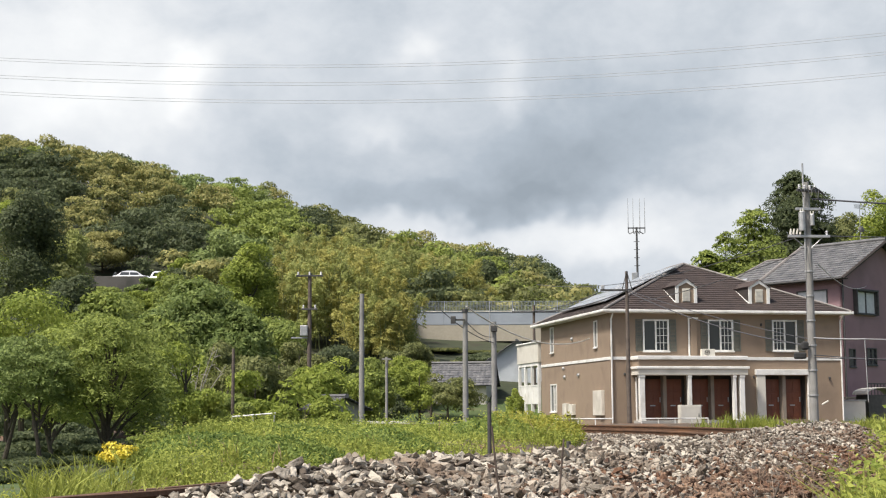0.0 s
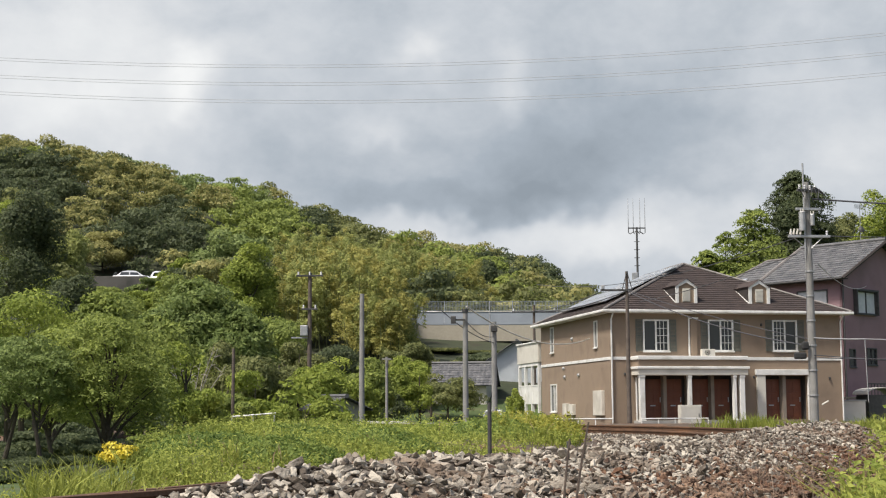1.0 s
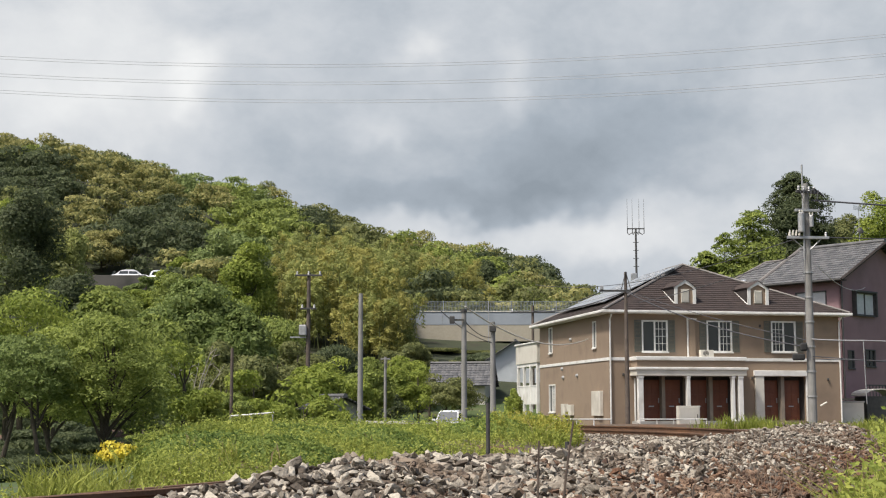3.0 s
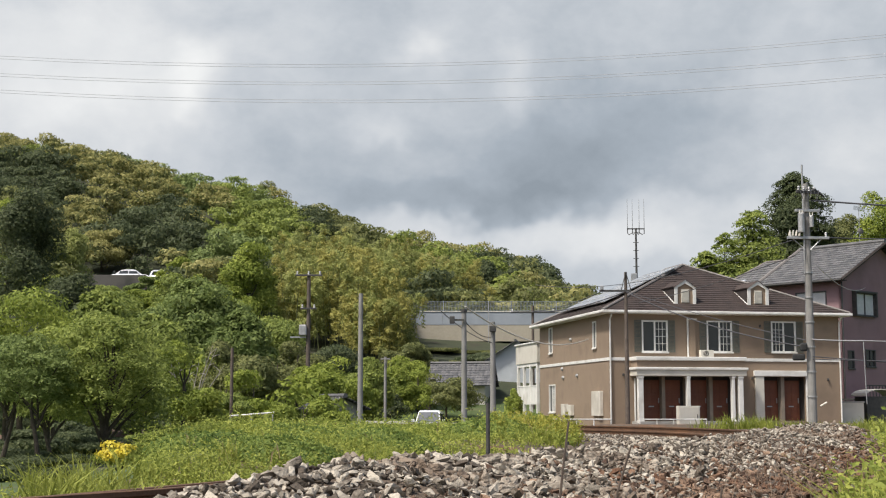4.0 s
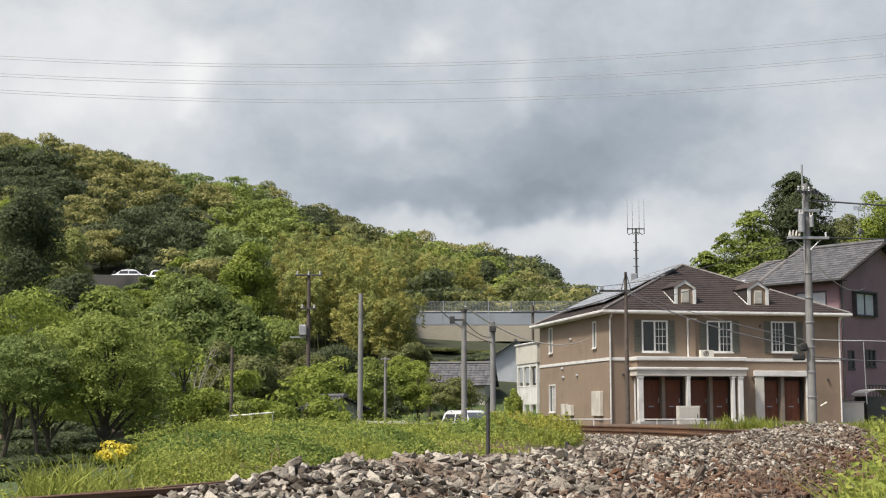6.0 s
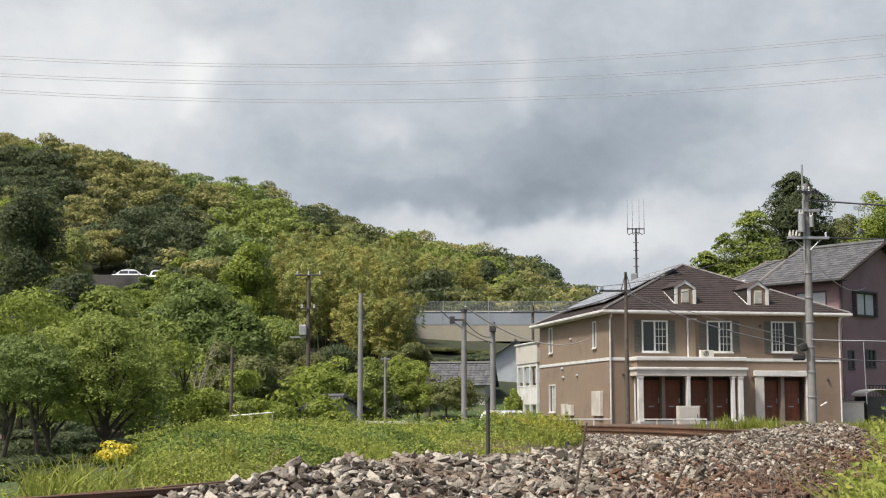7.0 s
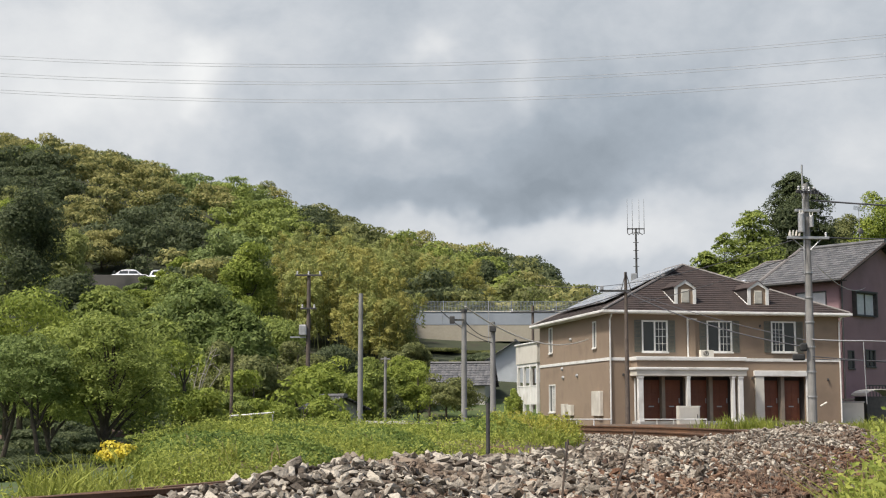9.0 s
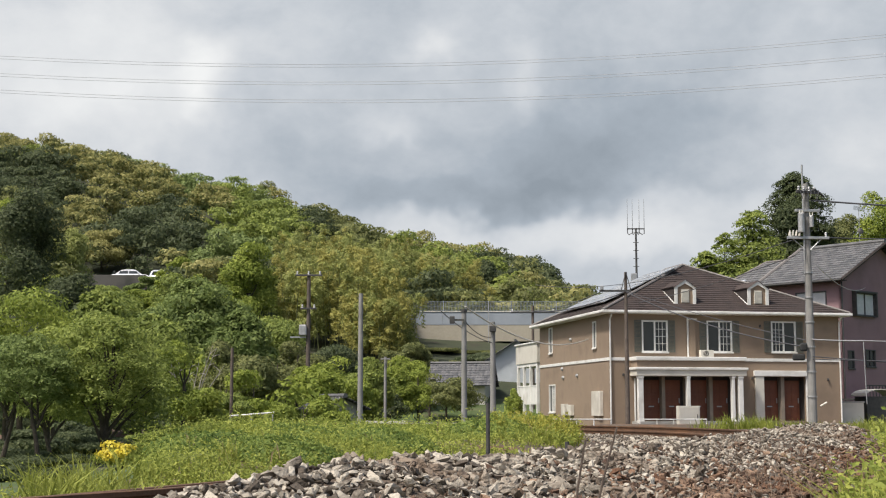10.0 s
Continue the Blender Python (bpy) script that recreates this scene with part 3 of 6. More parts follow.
def hill_woods():
    kinds = {"leaf_gold": [], "leaf_dark": [], "leaf_olive": [], "leaf_mid": [], "leaf_fresh": [], "leaf_pale": []}
    # crowns on a jittered grid over the slope that faces the line
    for y in np.arange(126, 256, 4.4):
        for x in np.arange(-0.36 * y - 6, min(0.125 * y, 32), 4.4):
            px, py = x + rng.uniform(-2.0, 2.0), y + rng.uniform(-2.0, 2.0)
            if py > 250 or (-48 < px < -24 and 122 < py < 154):
                continue
            r = rng.uniform(2.1, 4.1)
            kind = stand_at(px, py) or ("leaf_olive", "leaf_olive", "leaf_dark", "leaf_fresh", "leaf_gold")[int(rng.integers(5))]
            z = float(land(px, py)) + rng.uniform(1.0, 3.0) + 0.2 * r + (0.3 - 3.1 * float(step01((px + 48) / 50))) * float(step01((py - 185) / 25))
            n = int(1000 * (r / 3.6) ** 2)
            p, o = crown_points((px, py, z), (r, r, r * rng.uniform(0.75, 1.1)), n, 13)
            if kind == "leaf_gold":     # blossom on each clump's upper side, olive below; also paints lit tops, shaded undersides
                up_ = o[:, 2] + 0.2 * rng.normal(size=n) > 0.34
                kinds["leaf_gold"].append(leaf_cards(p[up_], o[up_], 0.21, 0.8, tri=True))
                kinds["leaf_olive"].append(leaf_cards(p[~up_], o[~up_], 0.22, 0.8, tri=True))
            else:
                kinds[kind].append(leaf_cards(p, o, 0.22, 0.8, tri=True))
    # the thicket lower down, fresher green
    for y in np.arange(60, 128, 3.7):
        for x in np.arange(-0.37 * y - 3, -0.035 * y, 3.9):
            px, py = x + rng.uniform(-1.8, 1.8), y + rng.uniform(-1.8, 1.8)
            u = px / py
            low = -0.275 < u < -0.195 and py > 100
            if u > -0.05 - 0.0012 * max(0, 100 - py) or (u > -0.122 and py > 86):
                continue
            r = rng.uniform(1.0, 1.5) if low else rng.uniform(1.6, 2.9)
            kind = ("leaf_mid", "leaf_mid", "leaf_fresh", "leaf_fresh", "leaf_olive", "leaf_dark")[int(rng.integers(6))]
            z = float(land(px, py)) + (0.6 if low else rng.uniform(1.6, 4.4) * (0.75 + 0.25 * step01((py - 80) / 30)) - 0.5 * r)
            p, o = crown_points((px, py, z), (r, r, r * rng.uniform(0.8, 1.1)), int(800 * (r / 2.4) ** 2), 12)
            kinds[kind].append(leaf_cards(p, o, 0.12 + 0.0004 * py, 0.7, tri=True))
    # low growth under the overpass and behind the cottages
    for y in np.arange(99, 119, 2.6):
        for x in np.arange(-0.06 * y, 0.085 * y, 2.6):
            px, py = x + rng.uniform(-1.2, 1.2), y + rng.uniform(-1.2, 1.2)
            if py < 109 and px > 1.0:
                continue
            r = rng.uniform(1.1, 1.7)
            kind = ("leaf_mid", "leaf_olive", "leaf_dark")[int(rng.integers(3))]
            z = min(float(land(px, py)) + rng.uniform(0.8, 2.6), 0.7 + 0.037 * py - 0.85 * r)
            p, o = crown_points((px, py, z), (r, r, r), 520, 12)
            kinds[kind].append(leaf_cards(p, o, 0.13, 0.7, tri=True))
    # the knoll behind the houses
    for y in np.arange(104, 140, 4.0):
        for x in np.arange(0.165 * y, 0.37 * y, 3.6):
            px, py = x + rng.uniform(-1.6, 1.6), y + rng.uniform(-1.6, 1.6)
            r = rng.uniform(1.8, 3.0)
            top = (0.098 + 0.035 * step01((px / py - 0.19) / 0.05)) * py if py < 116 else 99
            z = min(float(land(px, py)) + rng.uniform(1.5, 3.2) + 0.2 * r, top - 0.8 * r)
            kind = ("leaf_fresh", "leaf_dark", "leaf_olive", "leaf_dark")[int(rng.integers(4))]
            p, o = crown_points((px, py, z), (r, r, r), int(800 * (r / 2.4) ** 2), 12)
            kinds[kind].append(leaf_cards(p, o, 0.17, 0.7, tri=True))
    for k, (nm, lb) in dict(leaf_pale=("pale_woods", "pale green feathery young woods on the ridge"), leaf_fresh=("slope_thicket", "fresh green thicket at the foot of the hill"), leaf_gold=("blossoming_woods", "yellow-blossoming evergreen woods covering the hillside"), leaf_dark=("dark_woods", "dark evergreen woods covering the hillside"),
                            leaf_olive=("olive_woods", "olive-green broadleaf woods covering the hillside"), leaf_mid=("fresh_woods", "fresh green broadleaf woods on the hillside")).items():
        stuff(nm, kinds[k], M["leaf_near" if k == "leaf_fresh" else k], lb, "woods")


hill_woods()


def bamboo_grove():
    """Tall arching culms, each with a feathery plume that droops at the tip; some have turned golden."""
    plumes, golden, culms = [], [], bmesh.new()
    # stretches of the grove: from and to in bearing, from and to in distance, number, least and most height
    for u0, u1, y0, y1, count, h0, h1 in ((-0.118, -0.035, 108, 122, 130, 5.5, 8.6), (-0.112, -0.03, 122, 146, 120, 6.5, 9.4), (-0.035, 0.022, 130, 150, 110, 6.0, 8.5), (0.0, 0.05, 132, 150, 50, 3.6, 5.6), (-0.07, -0.022, 104, 111, 40, 4.0, 5.8)):
        for _ in range(count):
            u, y = rng.uniform(u0, u1), rng.uniform(y0, y1)
            x = u * y
            base = float(land(x, y))
            tall = rng.uniform(h0, h1)
            lean = Vector((rng.uniform(-1.3, 1.3), rng.uniform(-1.5, 0.3), 0))
            rod(culms, (x, y, base), (x + lean.x * 0.4, y + lean.y * 0.4, base + tall * 0.75), 0.05, 0.02, 4)
            n = 560
            # sprays along the culm, each a small drooping fan of slim leaves
            sprays = 26
            t = np.sort(rng.uniform(0.14, 1.0, sprays))
            w = 0.72 * np.sin(np.pi * np.clip(t * 0.80 + 0.14, 0, 1)) ** 0.8 + 0.05
            sa = rng.uniform(0, 6.28, sprays)
            sx = x + lean.x * t ** 2 + w * np.cos(sa) * rng.uniform(0.3, 1, sprays)
            sy = y + lean.y * t ** 2 + w * np.sin(sa) * rng.uniform(0.3, 1, sprays)
            sz = base + tall * t - 0.5 * t ** 6
            k = rng.integers(sprays, size=n)
            d = unit(rng.normal(size=(n, 3)) + np.array([0, -0.2, 0.35]))
            p = np.stack([sx[k], sy[k], sz[k]], 1) + d * np.array([0.36, 0.36, 0.34]) * rng.uniform(0.4, 1, (n, 1))
            (golden if rng.random() < 0.38 else plumes).append(leaf_cards(p, d + np.array([0, -0.2, 0.5]), 0.155, 0.34, tri=True))
    ob = stuff("bamboo_grove", plumes, M["leaf_bamboo"], "yellow-green feathery bamboo grove on the slope", "bamboo")
    stuff("golden_bamboo", golden, M["leaf_bamboo_gold"], "golden-yellow bamboo plumes among the green grove", "bamboo")
    c = part("culms", culms, M["culm"], ob)
    tagged(c, kind="stuff")


bamboo_grove()


def tree(x, y, top, spread, leaf, label, trunks=1, size=0.1, n=5000, bare=0.3, thick=0.0, name="tree", spire=False):
    g = float(land(x, y))
    height = top - g
    thick = thick or 0.03 * height
    n, size = int(n * 1.45), size * 0.80
    t = thing(name, pose(x, y, g - 0.05), label, "tree")
    bm = bmesh.new()
    lift = height * bare
    for k in range(trunks):
        fx = 0 if trunks == 1 else (k / (trunks - 1) - 0.5) * spread * 1.1
        bend = Vector((rng.uniform(-0.1, 0.1) * height, rng.uniform(-0.1, 0.1) * height, 0))
        pts = [Vector((fx, 0, 0)), Vector((fx, 0, lift)) + bend * 0.4, Vector((fx, 0, height * 0.6)) + bend * 0.8, Vector((fx, 0, height * 0.8)) + bend]
        sweep(bm, pts, [thick, thick * 0.75, thick * 0.45, thick * 0.15], 8)
        for j in range(7):
            a, f = rng.uniform(0, 6.28), rng.uniform(0.35, 0.85)
            s = pts[1].lerp(pts[3], (f - 0.3) / 0.7)
            L = spread * rng.uniform(0.45, 0.85) / (1 if trunks == 1 else 1.6)
            L *= 0.8
            e = s + Vector((math.cos(a) * L, math.sin(a) * L, rng.uniform(0.08, 0.25) * height))
            e.z = min(e.z, height * 0.84)
            sweep(bm, [s, s.lerp(e, 0.5) + Vector((0, 0, -0.04 * height)), e], [thick * 0.4, thick * 0.25, thick * 0.08], 5)
    part("trunk", bm, M["bark"], t)
    if size > 0.1 and not spire:
        n, size = int(n * 1.5), size * 0.8
    if spire:
        hh = rng.uniform(0, 1, n) ** 1.4
        a = rng.uniform(0, 6.28, n)
        rr = spread * (1 - hh) ** 0.8 * (0.55 + 0.45 * np.abs(np.sin(hh * 26 + np.sin(a * 3) * 1.4))) * rng.uniform(0.5, 1.05, n)
        p = np.stack([rr * np.cos(a), rr * np.sin(a), lift * 0.5 + hh * (height - lift * 0.5)], 1)
        o = np.stack([np.cos(a), np.sin(a), 0.5 + 0 * a], 1)
    else:
        cz = (lift * 0.75 + height) / 2
        p, o = crown_points((0, 0, cz), (spread * 1.15, spread * 1.15, (height - lift * 0.75) / 2 * 1.12), n, int(18 + spread * 3), 1.0, -0.75)
    co, f = leaf_cards(p, o, size * 1.1, 0.7, tri=True) if y > 45 else leaf_cards(p, o, size)
    ob = new("crown", arrays_mesh("crown", co, f, M[leaf]))
    ob.parent = t
    return t


def layered_tree(x, y, top, spread, leaf, label, pads=30, size=0.1, n=9000, low=0.3, thick=0.1, trunk=None, round_=0.6, name="tree"):
    """A tree whose leaves lie in flat, overlapping layers on spreading limbs."""
    g = float(land(x, y))
    height = top - g
    t = thing(name, pose(x, y, g - 0.05), label, "tree")
    bm = bmesh.new()
    pts = [Vector(q) for q in (trunk or ((0, 0, 0), (0.02 * height, 0, 0.3 * height), (0, 0.02 * height, 0.62 * height), (0, 0, 0.9 * height)))]
    sweep(bm, pts, [thick * (1 - 0.8 * k / (len(pts) - 1)) for k in range(len(pts))], 8)
    layers = []
    pads = int(pads * 1.6)
    for k in range(pads):
        f = low + (1 - low) * ((k + rng.uniform(0, 1)) / pads)
        v = (f - low) / (1 - low)
        reach = spread * (1 - v ** 2.2) ** round_ * (0.72 + 0.28 * min(1, v * 4))
        a = 2.4 * k + rng.uniform(-0.5, 0.5)
        rr = reach * rng.uniform(0.35, 0.85)
        pr = spread * rng.uniform(0.22, 0.40) * (1 - 0.35 * v)
        c = Vector((rr * math.cos(a), rr * math.sin(a), f * height - 0.12 * pr))
        layers.append((c.x, c.y, c.z, pr, 0.42 * pr))
        s0 = pts[1].lerp(pts[-1], max(0.0, min(1.0, (f - 0.38) * 1.2)))
        if k % 3 == 0:
            sweep(bm, [s0, s0.lerp(c, 0.5) + Vector((0, 0, 0.03 * height)), c], [thick * 0.38, thick * 0.24, thick * 0.08], 5)
    part("trunk", bm, M["bark"], t)
    p, o = pad_points(layers, int(n * 1.1))
    # looser leaves fill the heart of the crown
    pc, oc = crown_points((0, 0, height * (0.52 + 0.5 * low)), (spread * 0.95, spread * 0.95, height * (0.48 - 0.45 * low)), int(n * 0.28), 22, 1.0, -0.7)
    p, o = np.concatenate([p, pc]), np.concatenate([o, oc])
    co, f = leaf_cards(p, o, size, 0.7, 0.5, tri=True)
    ob = new("crown", arrays_mesh("crown", co, f, M[leaf]))
    ob.parent = t
    return t


def bare_shrub(x, y, height, spread, label):
    """A leafless tangle of pale forking twigs."""
    g = float(land(x, y))
    t = thing("bare_shrub", pose(x, y, g - 0.05), label, "shrub")
    bm = bmesh.new()
    for k in range(9):
        a = k * 0.7 + rng.uniform(-0.2, 0.2)
        tip = Vector((spread * math.cos(a) * rng.uniform(0.5, 1), spread * 0.6 * math.sin(a), height * rng.uniform(0.55, 1)))
        mid = tip * 0.5 + Vector((0, 0, 0.12 * height))
        sweep(bm, [(0, 0, 0), mid, tip], [0.032, 0.022, 0.009], 5)
        for j in range(4):
            s0 = mid.lerp(tip, j / 4)
            e = s0 + Vector((rng.uniform(-0.4, 0.4), rng.uniform(-0.3, 0.3), rng.uniform(0.0, 0.35))) * spread * 0.5
            sweep(bm, [s0, s0.lerp(e, 0.5) + Vector((0, 0, 0.03)), e], [0.02, 0.014, 0.006], 4)
    part("twigs", bm, M["twig"], t)
    return t


M["twig"] = mat("bare_grey_twig", (0.22, 0.20, 0.17), (0.36, 0.33, 0.29), 6, 0.9)

# ---- apartment house ----


def wall_cells(bm, w, h, t, holes, flip=False):
    """A wall in the xz plane, w wide and h high, from y = 0 inwards to t, with real openings (x0, x1, z0, z1)."""
    xs = sorted({0, w, *[v for q in holes for v in q[:2]]})
    zs = sorted({0, h, *[v for q in holes for v in q[2:]]})
    for x0, x1 in zip(xs, xs[1:]):
        for z0, z1 in zip(zs, zs[1:]):
            mx, mz = (x0 + x1) / 2, (z0 + z1) / 2
            if not any(q[0] < mx < q[1] and q[2] < mz < q[3] for q in holes):
                box(bm, x0, x1, 0, t, z0, z1)
    bmesh.ops.remove_doubles(bm, verts=bm.verts, dist=0.0005)
    seen = {}
    for f in list(bm.faces):
        seen.setdefault(tuple(round(c, 3) for c in f.calc_center_median()), []).append(f)
    bmesh.ops.delete(bm, geom=[f for fs in seen.values() if len(fs) > 1 for f in fs], context="FACES_ONLY")
    return bm


def place(ob, m):
    ob.matrix_basis = m
    return ob


def sash_window(parent, m, w, h, shutters=False, grid=True, curtain=0, name="window", frame_mat="white"):
    """A two-pane sliding window with frame, sill, panes and glazing bars; built in the xz plane, facing -y."""
    bm = bmesh.new()
    f = 0.075 if w > 0.9 else 0.06
    narrow = w < 0.9
    for q in ((0, w, -0.05, 0.10, 0, f), (0, w, -0.05, 0.10, h - f, h), (0, f, -0.05, 0.10, f, h - f), (w - f, w, -0.05, 0.10, f, h - f), (w / 2 - 0.04, w / 2 + 0.04, -0.03, 0.08, f, h - f))[: 4 if narrow else 5]:
        box(bm, *q, bevel=0.008)
    win = place(part(name, bm, M[frame_mat], parent), m)
    for k in range(1 if narrow else 2):
        x0, x1 = (f, w - f) if narrow else (f, w / 2 - 0.04) if k == 0 else (w / 2 + 0.04, w - f)
        part("pane", a_box(x0, x1, 0.03 + 0.02 * k, 0.04 + 0.02 * k, f, h - f), M["glass"] if not curtain else M["pale"], win)
        if grid and k == (0 if grid == 2 else 1):
            bars = bmesh.new()
            for j in range(1, 4):
                z = f + (h - 2 * f) * j / 4
                box(bars, x0, x1, 0.005 + 0.02 * k, 0.03 + 0.02 * k, z - 0.011, z + 0.011)
            for j in range(1, 3):
                x = x0 + (x1 - x0) * j / 3
                box(bars, x - 0.011, x + 0.011, 0.004 + 0.02 * k, 0.03 + 0.02 * k, f, h - f)
            part("glazing_grid", bars, M["white"], win)
    part("sill", a_box(-0.04, w + 0.04, -0.09, -0.05, -0.05, 0.03, bevel=0.01), M[frame_mat], win)
    if shutters:
        for x0 in (-0.40, w + 0.03):
            bm = bmesh.new()
            for q in ((x0, x0 + 0.05, 0, h), (x0 + 0.32, x0 + 0.37, 0, h), (x0 + 0.05, x0 + 0.32, 0, 0.06), (x0 + 0.05, x0 + 0.32, h - 0.06, h), (x0 + 0.05, x0 + 0.32, h / 2 - 0.03, h / 2 + 0.03)):
                box(bm, q[0], q[1], -0.045, -0.003, q[2], q[3])
            for j in range(22):
                z = 0.07 + j * (h - 0.14) / 22
                box(bm, x0 + 0.05, x0 + 0.32, -0.036, -0.010, z, z + 0.045)
            part("shutter", bm, M["shutter"], win, "grey-green louvred shutter")
    return win


def roof_slope(parent, corners, courses, material, name="roof_slope", thick=0.05, lip=0.025):
    """A roof plane (eave left, eave right, top right, top left) laid in overlapping courses."""
    a, b, c, d = (Vector(v) for v in corners)
    n = (b - a).cross(d - a).normalized()
    bm = bmesh.new()
    low = [bm.verts.new(a - n * 0.06), bm.verts.new(b - n * 0.06)]
    for i in range(courses):
        t0, t1 = i / courses, (i + 1) / courses
        v = [bm.verts.new(q) for q in (a.lerp(d, t0) + n * (thick * 0.2 + lip), b.lerp(c, t0) + n * (thick * 0.2 + lip), b.lerp(c, t1) + n * thick * 0.2, a.lerp(d, t1) + n * thick * 0.2)]
        bm.faces.new(v)
        bm.faces.new((low[0], low[1], v[1], v[0]))
        low = [v[3], v[2]]
    return part(name, bm, material, parent)


def apartment_house():
    W, Dp, H = 12.9, 13.3, 5.62
    h = thing("apartment_house", pose(8.55, 70, 0, 0, 0, 11.4), "two-storey tan stucco apartment house with brown hip roof", "house")
    Z0 = -1.0
    wins = ((1.79, 3.21, 3.64, 5.30), (5.37, 6.78, 3.66, 5.32), (8.99, 10.39, 3.68, 5.33))
    holes = [(a, b, c - Z0, d - Z0) for a, b, c, d in wins] + [(1.86, 6.92, 0.10 - Z0, 2.40 - Z0), (8.46, 10.86, 0.10 - Z0, 2.40 - Z0)]
    place(part("front_wall", wall_cells(bmesh.new(), W, H - Z0, 0.18, holes), M["stucco"], h), pose(0, 0, Z0))
    # the left wall is built along x and turned, so that its outer face looks to -x
    lh = [(Dp - y1, Dp - y0, z0 - Z0, z1 - Z0) for y0, y1, z0, z1 in ((10.45, 11.15, 3.98, 5.52), (2.05, 2.62, 3.92, 5.36), (9.9, 11.2, 0.5, 2.15))]
    place(part("side_wall", wall_cells(bmesh.new(), Dp - 0.18, H - Z0, 0.18, [(max(a - 0.0, 0), b, c, d) for a, b, c, d in lh]), M["stucco"], h), pose(0, Dp, Z0, 0, 0, -90))
    part("side_wall", a_box(W - 0.18, W, 0.18, Dp, Z0, H), M["stucco"], h)
    part("back_wall", a_box(0.18, W - 0.18, Dp - 0.18, Dp, Z0, H), M["stucco"], h)
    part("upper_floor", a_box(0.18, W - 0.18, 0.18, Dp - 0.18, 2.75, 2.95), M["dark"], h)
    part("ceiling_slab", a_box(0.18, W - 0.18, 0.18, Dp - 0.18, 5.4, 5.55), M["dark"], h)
    for (a, b, c, d) in wins:
        sash_window(h, pose(a, 0.0, c), b - a, d - c, True, 2 if a > 8 else 1)
    for y0, y1, z0, z1 in ((10.45, 11.15, 3.98, 5.52), (2.05, 2.62, 3.92, 5.36)):
        sash_window(h, pose(0, y1, z0, 0, 0, -90), y1 - y0, z1 - z0, grid=False)
    sash_window(h, pose(0, 11.2, 0.5, 0, 0, -90), 1.3, 1.65, grid=True)
    # rooms behind the panes
    for (a, b, c, d) in wins:
        part("room_curtain", a_box(a + 0.1, a + 0.26, 0.35, 0.40, c, d), M["pale"], h)
    # band course, corner boards, downpipes
    part("band", a_box(-0.03, W + 0.03, -0.04, -0.003, 3.20, 3.36, bevel=0.01), M["white"], h)
    part("band", a_box(-0.04, -0.003, 0.0, Dp, 3.20, 3.36, bevel=0.01), M["white"], h)
    for x, z1 in ((0.05, 5.45), (12.86, 5.45)):
        bm = sweep(bmesh.new(), [(x, -0.38, 5.58), (x, -0.30, 5.50), (x, -0.08, 5.30), (x, -0.08, 0.0)], 0.045, 8)
        part("downpipe", bm, M["white"], h)
    for x, w, z0, z1, m in ((4.30, 0.05, 3.36, 5.45, "white"), (1.36, 0.05, 0.0, 2.3, "white")):
        part("downpipe", a_rod((x, -0.07, z0), (x, -0.07, z1), w), M[m], h)
    part("pilaster", a_box(4.36, 4.70, -0.16, -0.003, 3.36, 5.35, bevel=0.01), M["stucco"], h)
    part("pilaster_cap", a_box(4.30, 4.78, -0.20, 0.0, 5.35, 5.42, bevel=0.01), M["white"], h)
    # eaves: soffit, gutter
    o = 0.45
    part("soffit", a_box(-o, W + o, -o, Dp + o, 5.62, 5.68), M["white"], h)
    bm = bmesh.new()
    box(bm, -o - 0.10, W + o + 0.10, -o - 0.10, -o, 5.64, 5.78, bevel=0.03)
    part("gutter", bm, M["white"], h)
    part("gutter", a_box(-o - 0.10, -o, -o, Dp + o, 5.64, 5.78, bevel=0.03), M["white"], h)
    part("gutter", a_box(W + o, W + o + 0.10, -o, Dp + o, 5.64, 5.78, bevel=0.03), M["white"], h)
    # hip roof, ridge running back
    ez, rz, rx, ry0, ry1 = 5.74, 8.85, 6.45, 5.9, Dp - 5.4 + 0.6
    E = [(-o, -o, ez), (W + o, -o, ez), (W + o, Dp + o, ez), (-o, Dp + o, ez)]
    R0, R1 = (rx, ry0, rz), (rx, ry1, rz)
    roof_slope(h, (E[0], E[1], R0, R0), 24, M["shingle"])
    roof_slope(h, (E[3], E[0], R0, R1), 24, M["shingle"])
    roof_slope(h, (E[1], E[2], R1, R0), 24, M["shingle"])
    roof_slope(h, (E[2], E[3], R1, R1), 24, M["shingle"])
    for p, q in ((E[0], R0), (E[1], R0), (R0, R1), (E[2], R1), (E[3], R1)):
        p, q = Vector(p) + Vector((0, 0, 0.06)), Vector(q) + Vector((0, 0, 0.06))
        part("ridge_cap", sweep(bmesh.new(), [p.lerp(q, k / 8) for k in range(9)], 0.075, 6), M["ridge"], h)
    # solar panels on the left slope, the sky's reflection painted in as pale grey
    ax, az_ = Vector((rx + o, 0, rz - ez)).normalized(), None
    n = Vector((-(rz - ez), 0, rx + o)).normalized()
    tilt = math.degrees(math.atan2(rz - ez, rx + o))
    array = None
